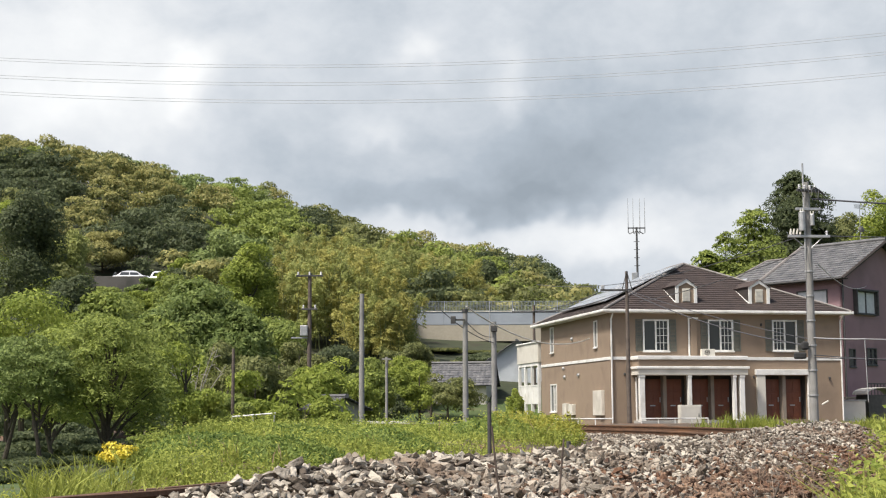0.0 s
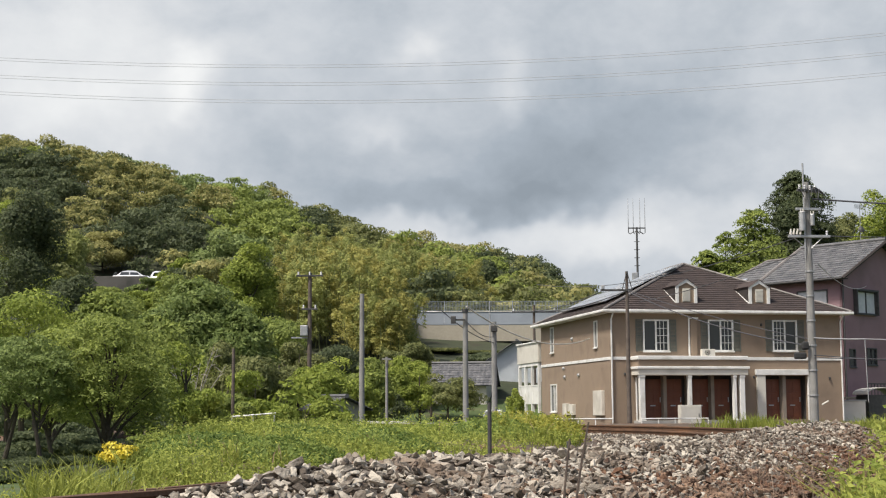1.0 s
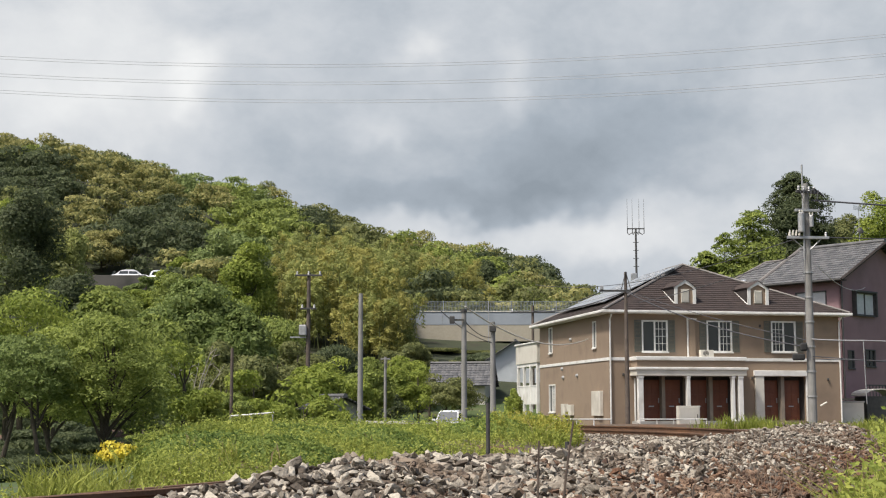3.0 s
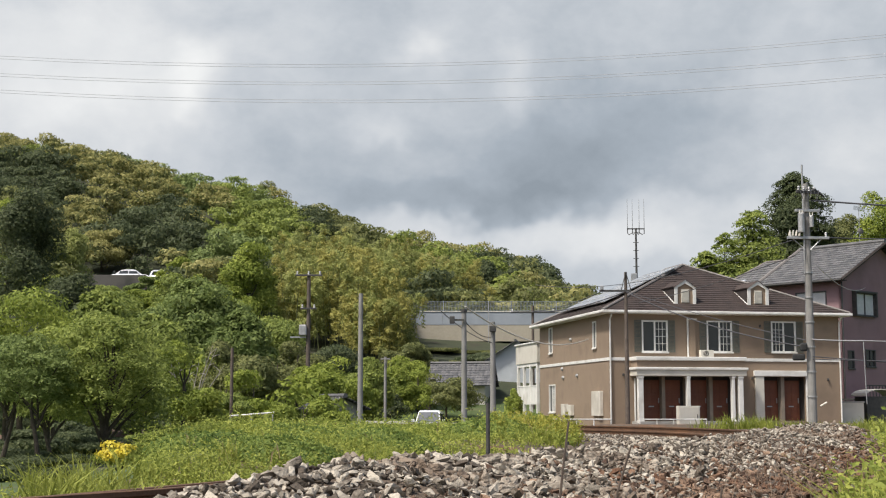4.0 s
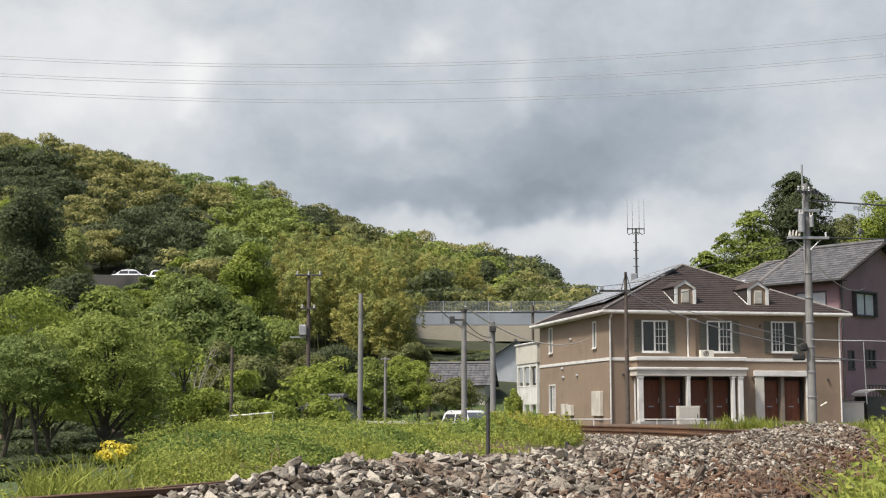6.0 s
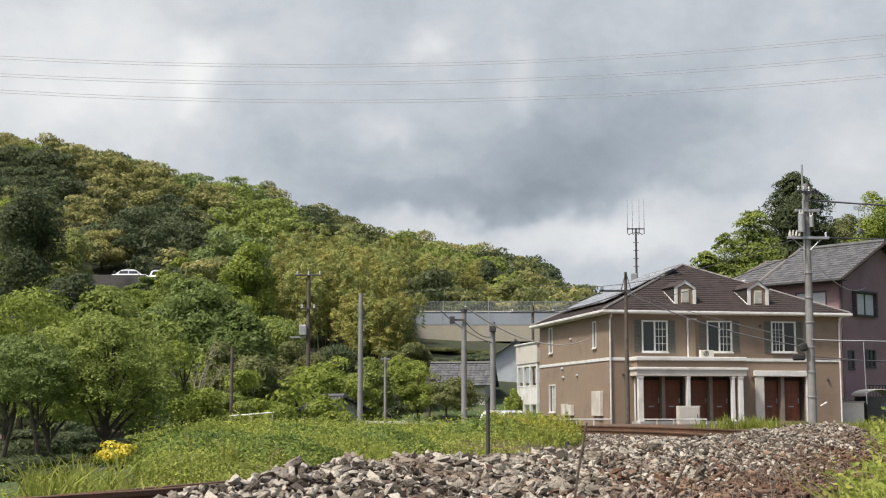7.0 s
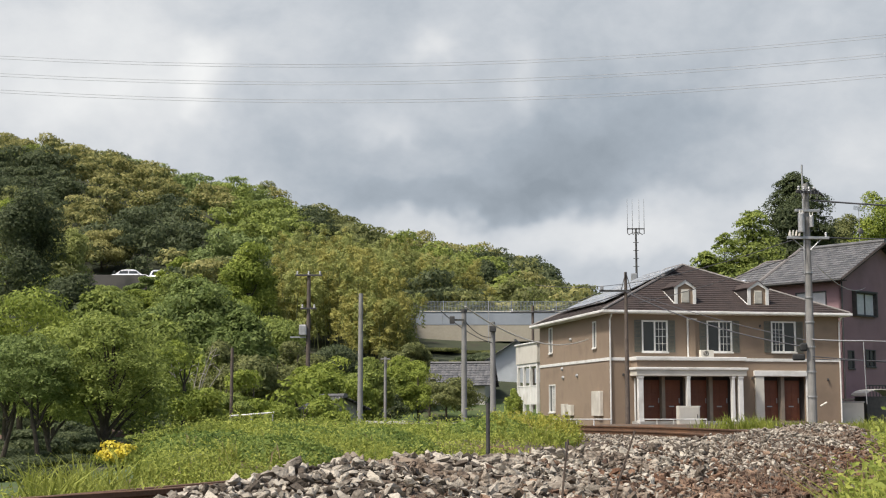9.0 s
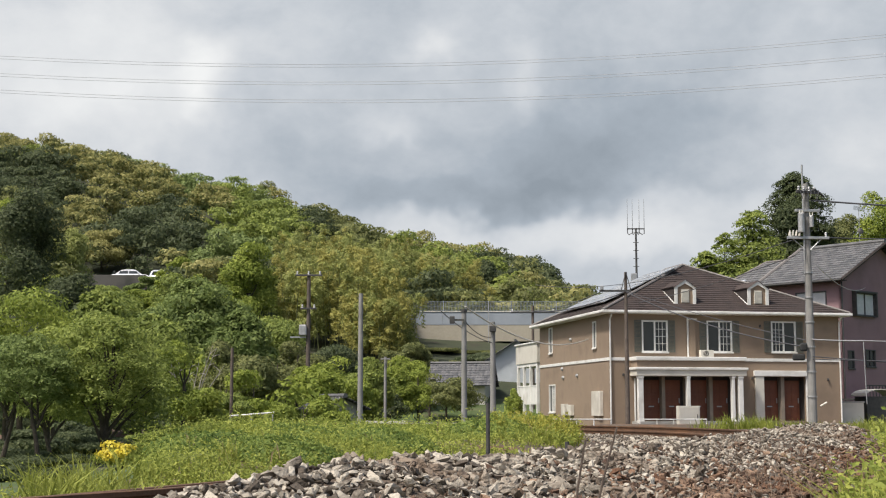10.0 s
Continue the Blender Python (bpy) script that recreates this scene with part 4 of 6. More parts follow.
    for i in range(4):
        for j in range(6 - (i > 2)):
            y0 = 3.0 + j * 1.46 + i * 0.42
            s = 1.4 + i * 1.34
            if y0 + 1.4 > Dp - 0.6 - s * 0.75 + 2.2:
                continue
            p = Vector((-o, 0, ez)) + ax * s + n * 0.16
            pn = place(part("solar_panel", a_box(0, 1.30, 0, 1.42, 0, 0.04, bevel=0.01), M["panel"], h, "glossy solar panel, sky reflection put into its pale grey"), pose(p.x, y0, p.z, 0, -tilt, 0))
            fr = bmesh.new()
            for q in ((0, 1.3, 0, 0.03), (0, 1.3, 1.39, 1.42), (0, 0.03, 0.03, 1.39), (1.27, 1.3, 0.03, 1.39)):
                box(fr, q[0], q[1], q[2], q[3], 0.04, 0.055)
            part("panel_frame", fr, M["metal"], pn)
    # dormers
    for x in (4.44, 8.56):
        y0, zb, zt, hw = 0.55, 6.18, 7.08, 0.60
        dm = place(part("dormer", a_box(-hw + 0.04, hw - 0.04, 0.03, 2.3, 0, zt - zb), M["stucco"], h), pose(x, y0, zb))
        bm = bmesh.new()
        for sx in (-1, 1):
            box(bm, min(sx * hw, sx * (hw - 0.17)), max(sx * hw, sx * (hw - 0.17)), -0.05, 0.028, 0, 0.93, bevel=0.01)
            v = [bm.verts.new(q) for q in ((sx * (hw + 0.03), -0.05, 0.90), (0, -0.05, 1.33), (0, -0.05, 1.13), (sx * (hw - 0.17), -0.05, 0.90))]
            w = [bm.verts.new(q.co + Vector((0, 0.078, 0))) for q in v]
            for k in range(4):
                bm.faces.new((v[k], v[(k + 1) % 4], w[(k + 1) % 4], w[k]))
            bm.faces.new(v), bm.faces.new(w[::-1])
        part("dormer_trim", bm, M["white"], dm)
        part("flashing", sweep(bmesh.new(), [(-hw - 0.01, -0.02, 0.06), (-hw - 0.01, 1.85, 0.95)], 0.035, 6), M["white"], dm)
        part("cheek", a_box(-hw - 0.004, -hw + 0.038, 0.03, 2.2, 0.0, 0.9), M["roof_base"], dm)
        bm = bmesh.new()
        v = [bm.verts.new(q) for q in ((-hw + 0.04, 0.03, 0.90), (hw - 0.04, 0.03, 0.90), (0, 0.03, 1.24), (-hw + 0.04, 2.6, 0.90), (hw - 0.04, 2.6, 0.90), (0, 2.6, 1.24))]
        for f in ((0, 1, 2), (5, 4, 3), (0, 3, 4, 1)):
            bm.faces.new([v[k] for k in f])
        part("dormer_gable", bm, M["stucco"], dm)
        vent = bmesh.new()
        box(vent, -0.22, 0.22, -0.02, 0.02, 0.12, 0.82, bevel=0.01)
        for k in range(9):
            box(vent, -0.18, 0.18, -0.035, -0.02, 0.17 + k * 0.07, 0.205 + k * 0.07)
        part("dormer_vent", vent, M["cream"], dm, "cream louvred vent")
        for sx in (-1, 1):
            a_, b_ = (sx * (hw + 0.05), -0.10, 0.92), (0, -0.10, 1.36)
            q = [a_, (a_[0], 2.1, 0.92), (0, 3.1, 1.36), b_]
            roof_slope(dm, q if sx < 0 else [q[1], q[0], q[3], q[2]], 8, M["shingle"], "dormer_roof", lip=0.012)
    # the canopy over the four doors
    part("canopy_beam", a_box(1.12, 7.10, -1.05, -0.002, 2.40, 2.82, bevel=0.02), M["cream"], h)
    part("canopy_cornice", a_box(1.04, 7.18, -1.12, 0.0, 2.70, 2.84, bevel=0.03), M["white"], h)
    part("canopy_wall", a_box(1.18, 7.06, -0.95, -0.003, 2.84, 3.18), M["stucco"], h)
    part("canopy_cap", a_box(1.10, 7.12, -1.06, -0.042, 3.18, 3.38, bevel=0.03), M["white"], h)
    for x, cw in ((1.22, 0.27), (3.84, 0.18), (6.30, 0.16), (6.66, 0.26)):
        bm = bmesh.new()
        box(bm, x, x + cw, -1.0, -0.73, 0.12, 2.40, bevel=0.015)
        box(bm, x - 0.03, x + cw + 0.03, -1.04, -0.69, 0.0, 0.14, bevel=0.015)
        box(bm, x - 0.02, x + cw + 0.02, -1.03, -0.70, 2.28, 2.40, bevel=0.015)
        part("column", bm, M["white"], h)
    part("porch_floor", a_box(1.2, 7.6, -1.15, 0.7, -0.08, 0.09), M["concrete"], h)
    part("porch_surround", a_box(7.98, 8.46, -0.16, -0.002, 0.05, 2.42, bevel=0.015), M["cream"], h)
    part("porch_surround", a_box(10.86, 11.0, -0.16, -0.002, 0.05, 2.42, bevel=0.015), M["white"], h)
    part("porch_lintel", a_box(7.92, 11.05, -0.20, -0.002, 2.42, 2.72, bevel=0.02), M["white"], h)
    # recesses, their shade painted in with near-black walls, and doors
    for x0, x1, doors in ((1.86, 6.92, ((1.95, 0.95), (3.05, 0.98), (4.55, 0.95), (5.70, 0.98))), (8.46, 10.86, ((8.55, 0.95), (9.75, 0.98)))):
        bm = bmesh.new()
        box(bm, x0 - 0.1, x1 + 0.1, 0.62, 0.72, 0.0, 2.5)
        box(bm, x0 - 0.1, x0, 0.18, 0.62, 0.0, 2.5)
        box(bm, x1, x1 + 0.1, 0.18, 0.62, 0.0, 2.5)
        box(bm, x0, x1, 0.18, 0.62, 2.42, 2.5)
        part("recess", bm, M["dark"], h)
        for dx, w in doors:
            d = bmesh.new()
            box(d, 0, w, 0, 0.05, 0, 2.12, bevel=0.01)
            do = place(part("entrance_door", d, M["door"], h, "red-brown panelled entrance door"), pose(dx, 0.50, 0.1))
            for k in range(3):
                z = 0.15 + k * 0.66
                for u0, u1 in ((0.12, w / 2 - 0.04), (w / 2 + 0.04, w - 0.12)):
                    part("door_panel", a_box(u0, u1, -0.018, -0.001, z, z + 0.55, bevel=0.01), M["door"], do)
            part("door_handle", a_box(w - 0.10, w - 0.06, -0.07, -0.02, 0.92, 1.18, bevel=0.008), M["metal"], do)
            part("letter_slot", a_box(w / 2 - 0.14, w / 2 + 0.14, -0.028, -0.018, 0.72, 0.78), M["metal"], do)
        for k in range(len(doors) - 1):
            xx = (doors[k][0] + doors[k][1] + doors[k + 1][0]) / 2
            part("door_pier", a_box(xx - 0.09, xx + 0.09, 0.12, 0.55, 0.1, 2.42), M["pier"], h)
    # wall fittings
    for y, z in ((6.65, 4.6), (8.4, 3.0), (5.5, 2.55), (8.2, 2.5)):
        v = bmesh.new()
        bmesh.ops.create_uvsphere(v, u_segments=10, v_segments=6, radius=0.11)
        place(part("vent_hood", v, M["metal"], h), pose(-0.03, y, z))
    for x, z in ((8.3, 5.0), (0.7, 2.4), (12.1, 2.2), (7.8, 2.25)):
        part("wall_lamp", a_box(x, x + 0.10, -0.11, 0.0, z, z + 0.14, bevel=0.03), M["iron"], h)
    for y0, z0, z1, d in ((1.0, 0.35, 1.65, 0.20), (1.85, 0.35, 1.65, 0.16), (6.2, 0.35, 0.95, 0.22), (7.4, 0.35, 1.0, 0.22)):
        part("meter_box", a_box(-d, -0.003, y0, y0 + 0.75, z0, z1, bevel=0.02), M["cream"], h)
    # rear balcony block
    part("balcony_parapet", a_box(-0.15, 0.0, 13.5, 18.6, 3.55, 4.75, bevel=0.02), M["cream"], h)
    part("balcony_parapet", a_box(0.0, 3.0, 13.5, 13.62, 3.55, 4.75), M["cream"], h)
    part("balcony_cap", a_box(-0.22, 0.06, 13.42, 18.7, 4.75, 4.85, bevel=0.02), M["white"], h)
    part("balcony_floor", a_box(-0.1, 3.0, 13.62, 18.5, 3.35, 3.55), M["white"], h)
    part("balcony_wall", a_box(2.0, 2.2, 13.5, 18.5, -1.0, 3.35), M["stucco"], h)
    for y in (13.6, 15.2, 16.8, 18.3):
        part("balcony_post", a_box(-0.12, 0.06, y, y + 0.18, -1.0, 3.35, bevel=0.01), M["white"], h)
    bm = bmesh.new()
    box(bm, -0.10, -0.04, 13.8, 18.4, 2.10, 2.18)
    box(bm, -0.08, -0.05, 13.8, 18.4, 1.0, 2.10)
    part("terrace_rail", bm, M["white"], h)
    return h


M["pier"] = mat("grey_brown_pier", (0.20, 0.165, 0.13), (0.27, 0.225, 0.18), 2, 0.85)
M["ridge"] = mat("ridge_cap", (0.16, 0.145, 0.135), (0.24, 0.22, 0.205), 3, 0.8)
apartment_house()


def wall_ac(x, z):
    m = pose(8.55, 70, 0, 0, 0, 11.4) @ pose(x, -0.75, z)
    t = thing("air_conditioner", m, "white outdoor air conditioner unit on the canopy", "air conditioner")
    part("casing", a_box(0, 0.72, 0, 0.26, 0, 0.36, bevel=0.02), M["cream"], t)
    bm = a_rod((0.29, -0.012, 0.18), (0.29, 0.0, 0.18), 0.155, n=24)
    part("fan_grille", bm, M["iron"], t)
    for k in range(5):
        part("grille_ring", sweep(bmesh.new(), [(0.29 + (0.04 + k * 0.026) * math.cos(a * 0.4488), -0.02, 0.18 + (0.04 + k * 0.026) * math.sin(a * 0.4488)) for a in range(15)], 0.004, 4), M["cream"], t)


wall_ac(4.72, 3.385)


def utility_cabinet():
    m = pose(8.55, 70, 0, 0, 0, 11.4) @ pose(2.98, -2.0, -0.25)
    t = thing("utility_cabinet", m, "cream metal cabinet standing in front of the doors", "cabinet")
    part("body", a_box(0, 1.12, 0, 0.4, 0, 1.12, bevel=0.02), M["cream"], t)
    part("door", a_box(0.06, 1.06, -0.02, 0.0, 0.08, 1.04, bevel=0.006), M["cream"], t)
    part("handle", a_box(0.95, 0.98, -0.05, -0.02, 0.5, 0.7), M["iron"], t)


utility_cabinet()


def low_fence(x0, x1, y, n):
    m = pose(8.55, 70, 0, 0, 0, 11.4)
    t = thing("pipe_fence", m @ pose(0, y, -0.3), "low white pipe fence along the yard", "fence")
    part("top_rail", a_rod((x0, 0, 0.50), (x1, 0, 0.50), 0.035), M["white"], t)
    for k in range(n):
        x = x0 + (x1 - x0) * k / (n - 1)
        part("post", a_rod((x, 0, -0.6), (x, 0, 0.5), 0.03), M["white"], t)


low_fence(-4.0, -0.4, -1.4, 5)
low_fence(0.7, 4.2, -2.6, 5)

# ---- neighbouring houses ----


def tiled_slope(parent, corners, courses, name="roof_slope"):
    a, b, c, d = (Vector(v) for v in corners)
    n = (b - a).cross(d - a).normalized()
    bm = bmesh.new()
    m = max(4, int((b - a).length / 0.30))
    for i in range(courses):
        for j in range(m):
            t0, t1, s0, s1 = i / courses, (i + 1) / courses, j / m, (j + 1) / m
            def q(s, t, up):
                return a.lerp(b, s).lerp(d.lerp(c, s), t) + n * up
            lift = 0.03 + rng.uniform(0, 0.008)
            p = [q(s0, t0, lift), q((s0 + s1) / 2, t0, lift + 0.03), q(s1, t0, lift), q(s1, t1, 0.005), q((s0 + s1) / 2, t1, 0.035), q(s0, t1, 0.005)]
            v = [bm.verts.new(k) for k in p]
            bm.faces.new((v[0], v[1], v[4], v[5]))
            bm.faces.new((v[1], v[2], v[3], v[4]))
            e = [bm.verts.new(q(s0, t0, -0.03)), bm.verts.new(q(s1, t0, -0.03))]
            bm.faces.new((e[0], e[1], v[2], v[1], v[0]))
    return part(name, bm, M["tile_island"], parent)


M["tile_island"] = mat("grey_roof_tiles", (0.07, 0.07, 0.073), (0.16, 0.157, 0.155), 2.0, 0.55, bump=0.2, per="island", spread=0.2)


def pink_house():
    h = thing("pink_house", pose(24.7, 84, 0, 0, 0, 40), "mauve-pink two-storey house with grey tiled gable roof", "house")
    W, L, H, R = 8.4, 5.2, 9.0, 11.35
    holes = [(1.35, 3.55, 6.55, 8.0), (0.55, 1.25, 3.2, 4.35), (2.5, 3.6, 3.35, 4.45)]
    part("gable_wall", wall_cells(bmesh.new(), W, H, 0.16, holes), M["pink"], h)
    bm = bmesh.new()
    a = [bm.verts.new(q) for q in ((0, 0, H), (W, 0, H), (W / 2, 0, R - 0.1))]
    b = [bm.verts.new(v.co + Vector((0, 0.16, 0))) for v in a]
    bm.faces.new(a), bm.faces.new(b[::-1])
    part("gable_peak", bm, M["pink"], h)
    place(part("side_wall", wall_cells(bmesh.new(), L, H, 0.16, [(L - 3.3, L - 1.0, 6.5, 8.1)]), M["pink"], h), pose(0, L, 0, 0, 0, -90))
    part("side_wall", a_box(W - 0.16, W, 0.16, L, 0, H), M["pink"], h)
    part("back_wall", a_box(0, W, L, L + 0.16, 0, H), M["pink"], h)
    tiled_slope(h, ((-0.75, L + 0.6, H - 0.30), (-0.75, -0.6, H - 0.30), (W / 2, -0.6, R), (W / 2, L + 0.6, R)), 15)
    tiled_slope(h, ((W + 0.75, -0.6, H - 0.30), (W + 0.75, L + 0.6, H - 0.30), (W / 2, L + 0.6, R), (W / 2, -0.6, R)), 15)
    part("ridge", sweep(bmesh.new(), [(W / 2, -0.65, R + 0.08), (W / 2, L + 0.65, R + 0.08)], 0.14, 8), M["tile_island"], h)
    part("bargeboard", sweep(bmesh.new(), [(-0.78, -0.6, H - 0.38), (W / 2, -0.6, R - 0.10)], 0.11, 6), M["roof_base"], h)
    part("bargeboard", sweep(bmesh.new(), [(W + 0.78, -0.6, H - 0.38), (W / 2, -0.6, R - 0.10)], 0.11, 6), M["roof_base"], h)
    part("gutter", sweep(bmesh.new(), [(-0.80, -0.6, H - 0.36), (-0.80, L + 0.6, H - 0.36)], 0.06, 8), M["iron"], h)
    part("eave_soffit", a_box(-0.7, 0, -0.5, L + 0.5, H - 0.38, H - 0.33), M["roof_base"], h)
    part("downpipe", a_rod((0.05, -0.08, 0), (0.05, -0.08, H - 0.4), 0.045), M["iron"], h)
    # lower wing
    part("wing_wall", a_box(0.6, 5.0, L + 0.16, L + 5.0, 0, 8.3), M["pink"], h)
    tiled_slope(h, ((0.1, L + 5.6, 8.35), (0.1, L + 0.2, 8.35), (4.2, L + 0.2, 10.75), (4.2, L + 3.4, 10.75)), 13)
    part("verge_ridge", sweep(bmesh.new(), [(-0.75, L + 0.62, H - 0.22), (W / 2, L + 0.62, R + 0.06)], 0.11, 6), M["ridge"], h)
    part("wing_ridge", sweep(bmesh.new(), [(4.2, L + 0.3, 10.8), (4.2, L + 3.4, 10.8), (0.1, L + 5.6, 8.4)], 0.09, 6), M["ridge"], h)
    place(part("skylight", a_box(0, 0.9, 0, 0.9, 0, 0.08, bevel=0.01), M["panel"], h), pose(0.9, L + 3.2, 8.92, 0, -30, 0))
    # bay window, small windows
    w = sash_window(h, pose(1.35, -0.12, 6.55), 2.2, 1.45, grid=False, curtain=1, frame_mat="iron")
    part("bay_hood", a_box(-0.12, 2.32, -0.20, 0.14, 1.45, 1.56, bevel=0.01), M["iron"], w)
    part("bay_side", a_box(-0.10, -0.01, -0.18, 0.12, -0.05, 1.45), M["iron"], w)
    part("bay_side", a_box(2.21, 2.30, -0.18, 0.12, -0.05, 1.45), M["iron"], w)
    sash_window(h, pose(0.55, 0, 3.2), 0.7, 1.15, grid=False, frame_mat="iron")
    sash_window(h, pose(2.5, 0, 3.35), 1.1, 1.1, grid=False, frame_mat="iron")
    sash_window(h, pose(0, 3.3, 6.5, 0, 0, -90), 2.3, 1.6, grid=False, curtain=1, frame_mat="iron")
    bm = bmesh.new()
    box(bm, -0.9, 3.0, -2.2, -0.3, 1.25, 1.35)
    for k in range(12):
        box(bm, -0.9 + k * 0.34, -0.86 + k * 0.34, -2.2, -2.16, 1.35, 2.1)
    box(bm, -0.9, 3.0, -2.22, -2.14, 2.1, 2.16)
    part("deck", bm, M["iron"], h)
    # aerial on the ridge
    bm = bmesh.new()
    rod(bm, (W / 2, 1.2, R), (W / 2, 1.2, R + 2.6), 0.02)
    for k in range(5):
        rod(bm, (W / 2 - 0.6, 1.2, R + 2.5 - k * 0.06), (W / 2 + 0.7, 1.2, R + 2.5 - k * 0.06), 0.012, n=5)
    part("aerial", bm, M["metal"], h)
    dish = bmesh.new()
    bmesh.ops.create_cone(dish, cap_ends=True, segments=20, radius1=0.22, radius2=0.05, depth=0.08)
    place(part("dish", dish, M["iron"], h), pose(W / 2, 1.1, R + 0.9, 70, 0, -30))


pink_house()


def garden_wall():
    t = thing("garden_wall", pose(21.2, 73.5, -0.2, 0, 0, 11), "cream rendered garden wall beside the house", "wall")
    part("panel", a_box(0, 1.6, 0, 0.15, 0, 1.25, bevel=0.01), M["cream"], t)
    part("coping", a_box(-0.04, 1.64, -0.04, 0.19, 1.25, 1.33, bevel=0.01), M["concrete"], t)
    s = thing("garden_shed", pose(23.2, 74.6, -0.2, 0, 0, 11), "dark small shed with curved pale roof", "shed")
    part("body", a_box(0, 1.6, 0, 1.4, 0, 1.6), M["iron"], s)
    bm = bmesh.new()
    rows = [[bm.verts.new((-0.15 + 1.9 * (0.5 - 0.5 * math.cos(math.pi * k / 8)), y, 1.62 + 0.35 * math.sin(math.pi * k / 8) + dz)) for k in range(9)] for y, dz in ((-0.15, 0), (1.55, 0), (1.55, 0.04), (-0.15, 0.04))]
    for a, b in zip(rows, rows[1:] + rows[:1]):
        for k in range(8):
            bm.faces.new((a[k], a[k + 1], b[k + 1], b[k]))
    part("roof", bm, M["cream"], s)


garden_wall()


def small_house(x, y, w, d, hgt, rise, rz, wall, label, z=None):
    g = float(land(x, y)) if z is None else z
    h = thing("small_house", pose(x, y, g, 0, 0, rz), label, "house")
    part("wall", a_box(-w / 2, w / 2, -d / 2, d / 2, -0.5, hgt), M[wall], h)
    for yy in (-d / 2, d / 2 - 0.1):
        bm = bmesh.new()
        a = [bm.verts.new(q) for q in ((-w / 2, yy, hgt), (w / 2, yy, hgt), (0, yy, hgt + rise))]
        b = [bm.verts.new(v.co + Vector((0, 0.1, 0))) for v in a]
        bm.faces.new(a), bm.faces.new(b[::-1])
        for k in range(3):
            bm.faces.new((a[k], b[k], b[(k + 1) % 3], a[(k + 1) % 3]))
        part("gable", bm, M[wall], h)
    o = 0.5
    k = rise / (w / 2)
    tiled_slope(h, ((-w / 2 - o, d / 2 + o, hgt - o * k), (-w / 2 - o, -d / 2 - o, hgt - o * k), (0, -d / 2 - o, hgt + rise), (0, d / 2 + o, hgt + rise)), 9)
    tiled_slope(h, ((w / 2 + o, -d / 2 - o, hgt - o * k), (w / 2 + o, d / 2 + o, hgt - o * k), (0, d / 2 + o, hgt + rise), (0, -d / 2 - o, hgt + rise)), 9)
    part("ridge", sweep(bmesh.new(), [(0, -d / 2 - o, hgt + rise + 0.06), (0, d / 2 + o, hgt + rise + 0.06)], 0.11, 6), M["tile_island"], h)
    return h


small_house(1.4, 96, 4.4, 3.6, 2.4, 1.3, 82, "cream", "small old house with grey tiled roof among trees", z=0.2)
small_house(5.75, 104, 6.8, 7.0, 2.6, 2.2, -6, "tin", "pale blue-grey gabled house behind the poles", z=0.9)
small_house(-5.0, 62, 1.6, 1.6, 1.25, 0.35, 30, "concrete", "low grey shed with tiled roof half hidden by bushes", z=-0.35)


# ---- overpass ----


def overpass():
    t = thing("overpass", pose(0, 120, 0), "concrete road overpass with grey parapet and mesh fence", "bridge")
    x0, x1 = -12.0, 44.0
    part("girder", a_box(x0, x1, -0.10, 8.0, 6.65, 8.095, bevel=0.03), M["girder"], t)
    part("deck", a_box(x0, x1, 0.1, 8.5, 8.1, 8.25), M["concrete"], t)
    for k in range(14):
        x = x0 + k * 4.0
        part("parapet_panel", a_box(x, x + 3.98, -0.12, 0.08, 8.12, 9.25, bevel=0.02), M["parapet"], t)
    part("parapet_rail", a_box(x0, x1, -0.17, 0.14, 9.25, 9.32, bevel=0.02), M["cream"], t)
    part("far_parapet", a_box(x0, x1, 8.3, 8.5, 8.25, 9.2), M["parapet"], t)
    for k in range(28):
        x = x0 + k * 2.0
        part("fence_post", a_box(x, x + 0.07, -0.02, 0.05, 9.32, 10.25), M["parapet"], t)
        mesh_panel = bmesh.new()
        for j in range(15):
            box(mesh_panel, x + 0.07 + j * 0.129, x + 0.105 + j * 0.129, 0.005, 0.02, 9.36, 10.22)
        for zz in (9.36, 9.78, 10.18):
            box(mesh_panel, x + 0.07, x + 2.0, 0.02, 0.035, zz, zz + 0.04)
        part("fence_panel", mesh_panel, M["mesh"], t)
    # piers with curved haunches
    for px in (-8.5, 2.2, 12.5):
        bm = bmesh.new()
        prof = [(0.9, -1.0), (0.9, 4.2), (1.3, 5.2), (2.1, 6.1), (3.2, 6.66), (-3.2, 6.66), (-2.1, 6.1), (-1.3, 5.2), (-0.9, 4.2), (-0.9, -1.0)]
        a = [bm.verts.new((px + u, 0.6, z)) for u, z in prof]
        b = [bm.verts.new((px + u, 7.6, z)) for u, z in prof]
        bm.faces.new(a), bm.faces.new(b[::-1])
        for k in range(len(prof)):
            bm.faces.new((a[k], b[k], b[(k + 1) % len(prof)], a[(k + 1) % len(prof)]))
        part("pier", bm, M["girder"], t)


overpass()


def hillside_car_park():
    t = thing("retaining_wall", pose(-35.2, 148, 0), "grey concrete retaining wall on the wooded slope", "wall")
    part("wall", a_box(-4.0, 2.6, 0, 0.4, 8.5, 15.35, bevel=0.03), M["wall_grey"], t)
    part("ledge", a_box(-4.0, 5.0, 0.4, 9.0, 8.5, 14.7), M["asphalt"], t)


hillside_car_park()

# ---- poles, masts and wires ----


def pole_thing(name, x, y, top, r0, r1, material, label, base=None):
    g = float(land(x, y)) - 0.3 if base is None else base
    t = thing(name, pose(x, y, g), label, "utility pole")
    part("shaft", a_rod((0, 0, 0), (0, 0, top - g), r0, r1, 14), M[material], t)
    return t, top - g


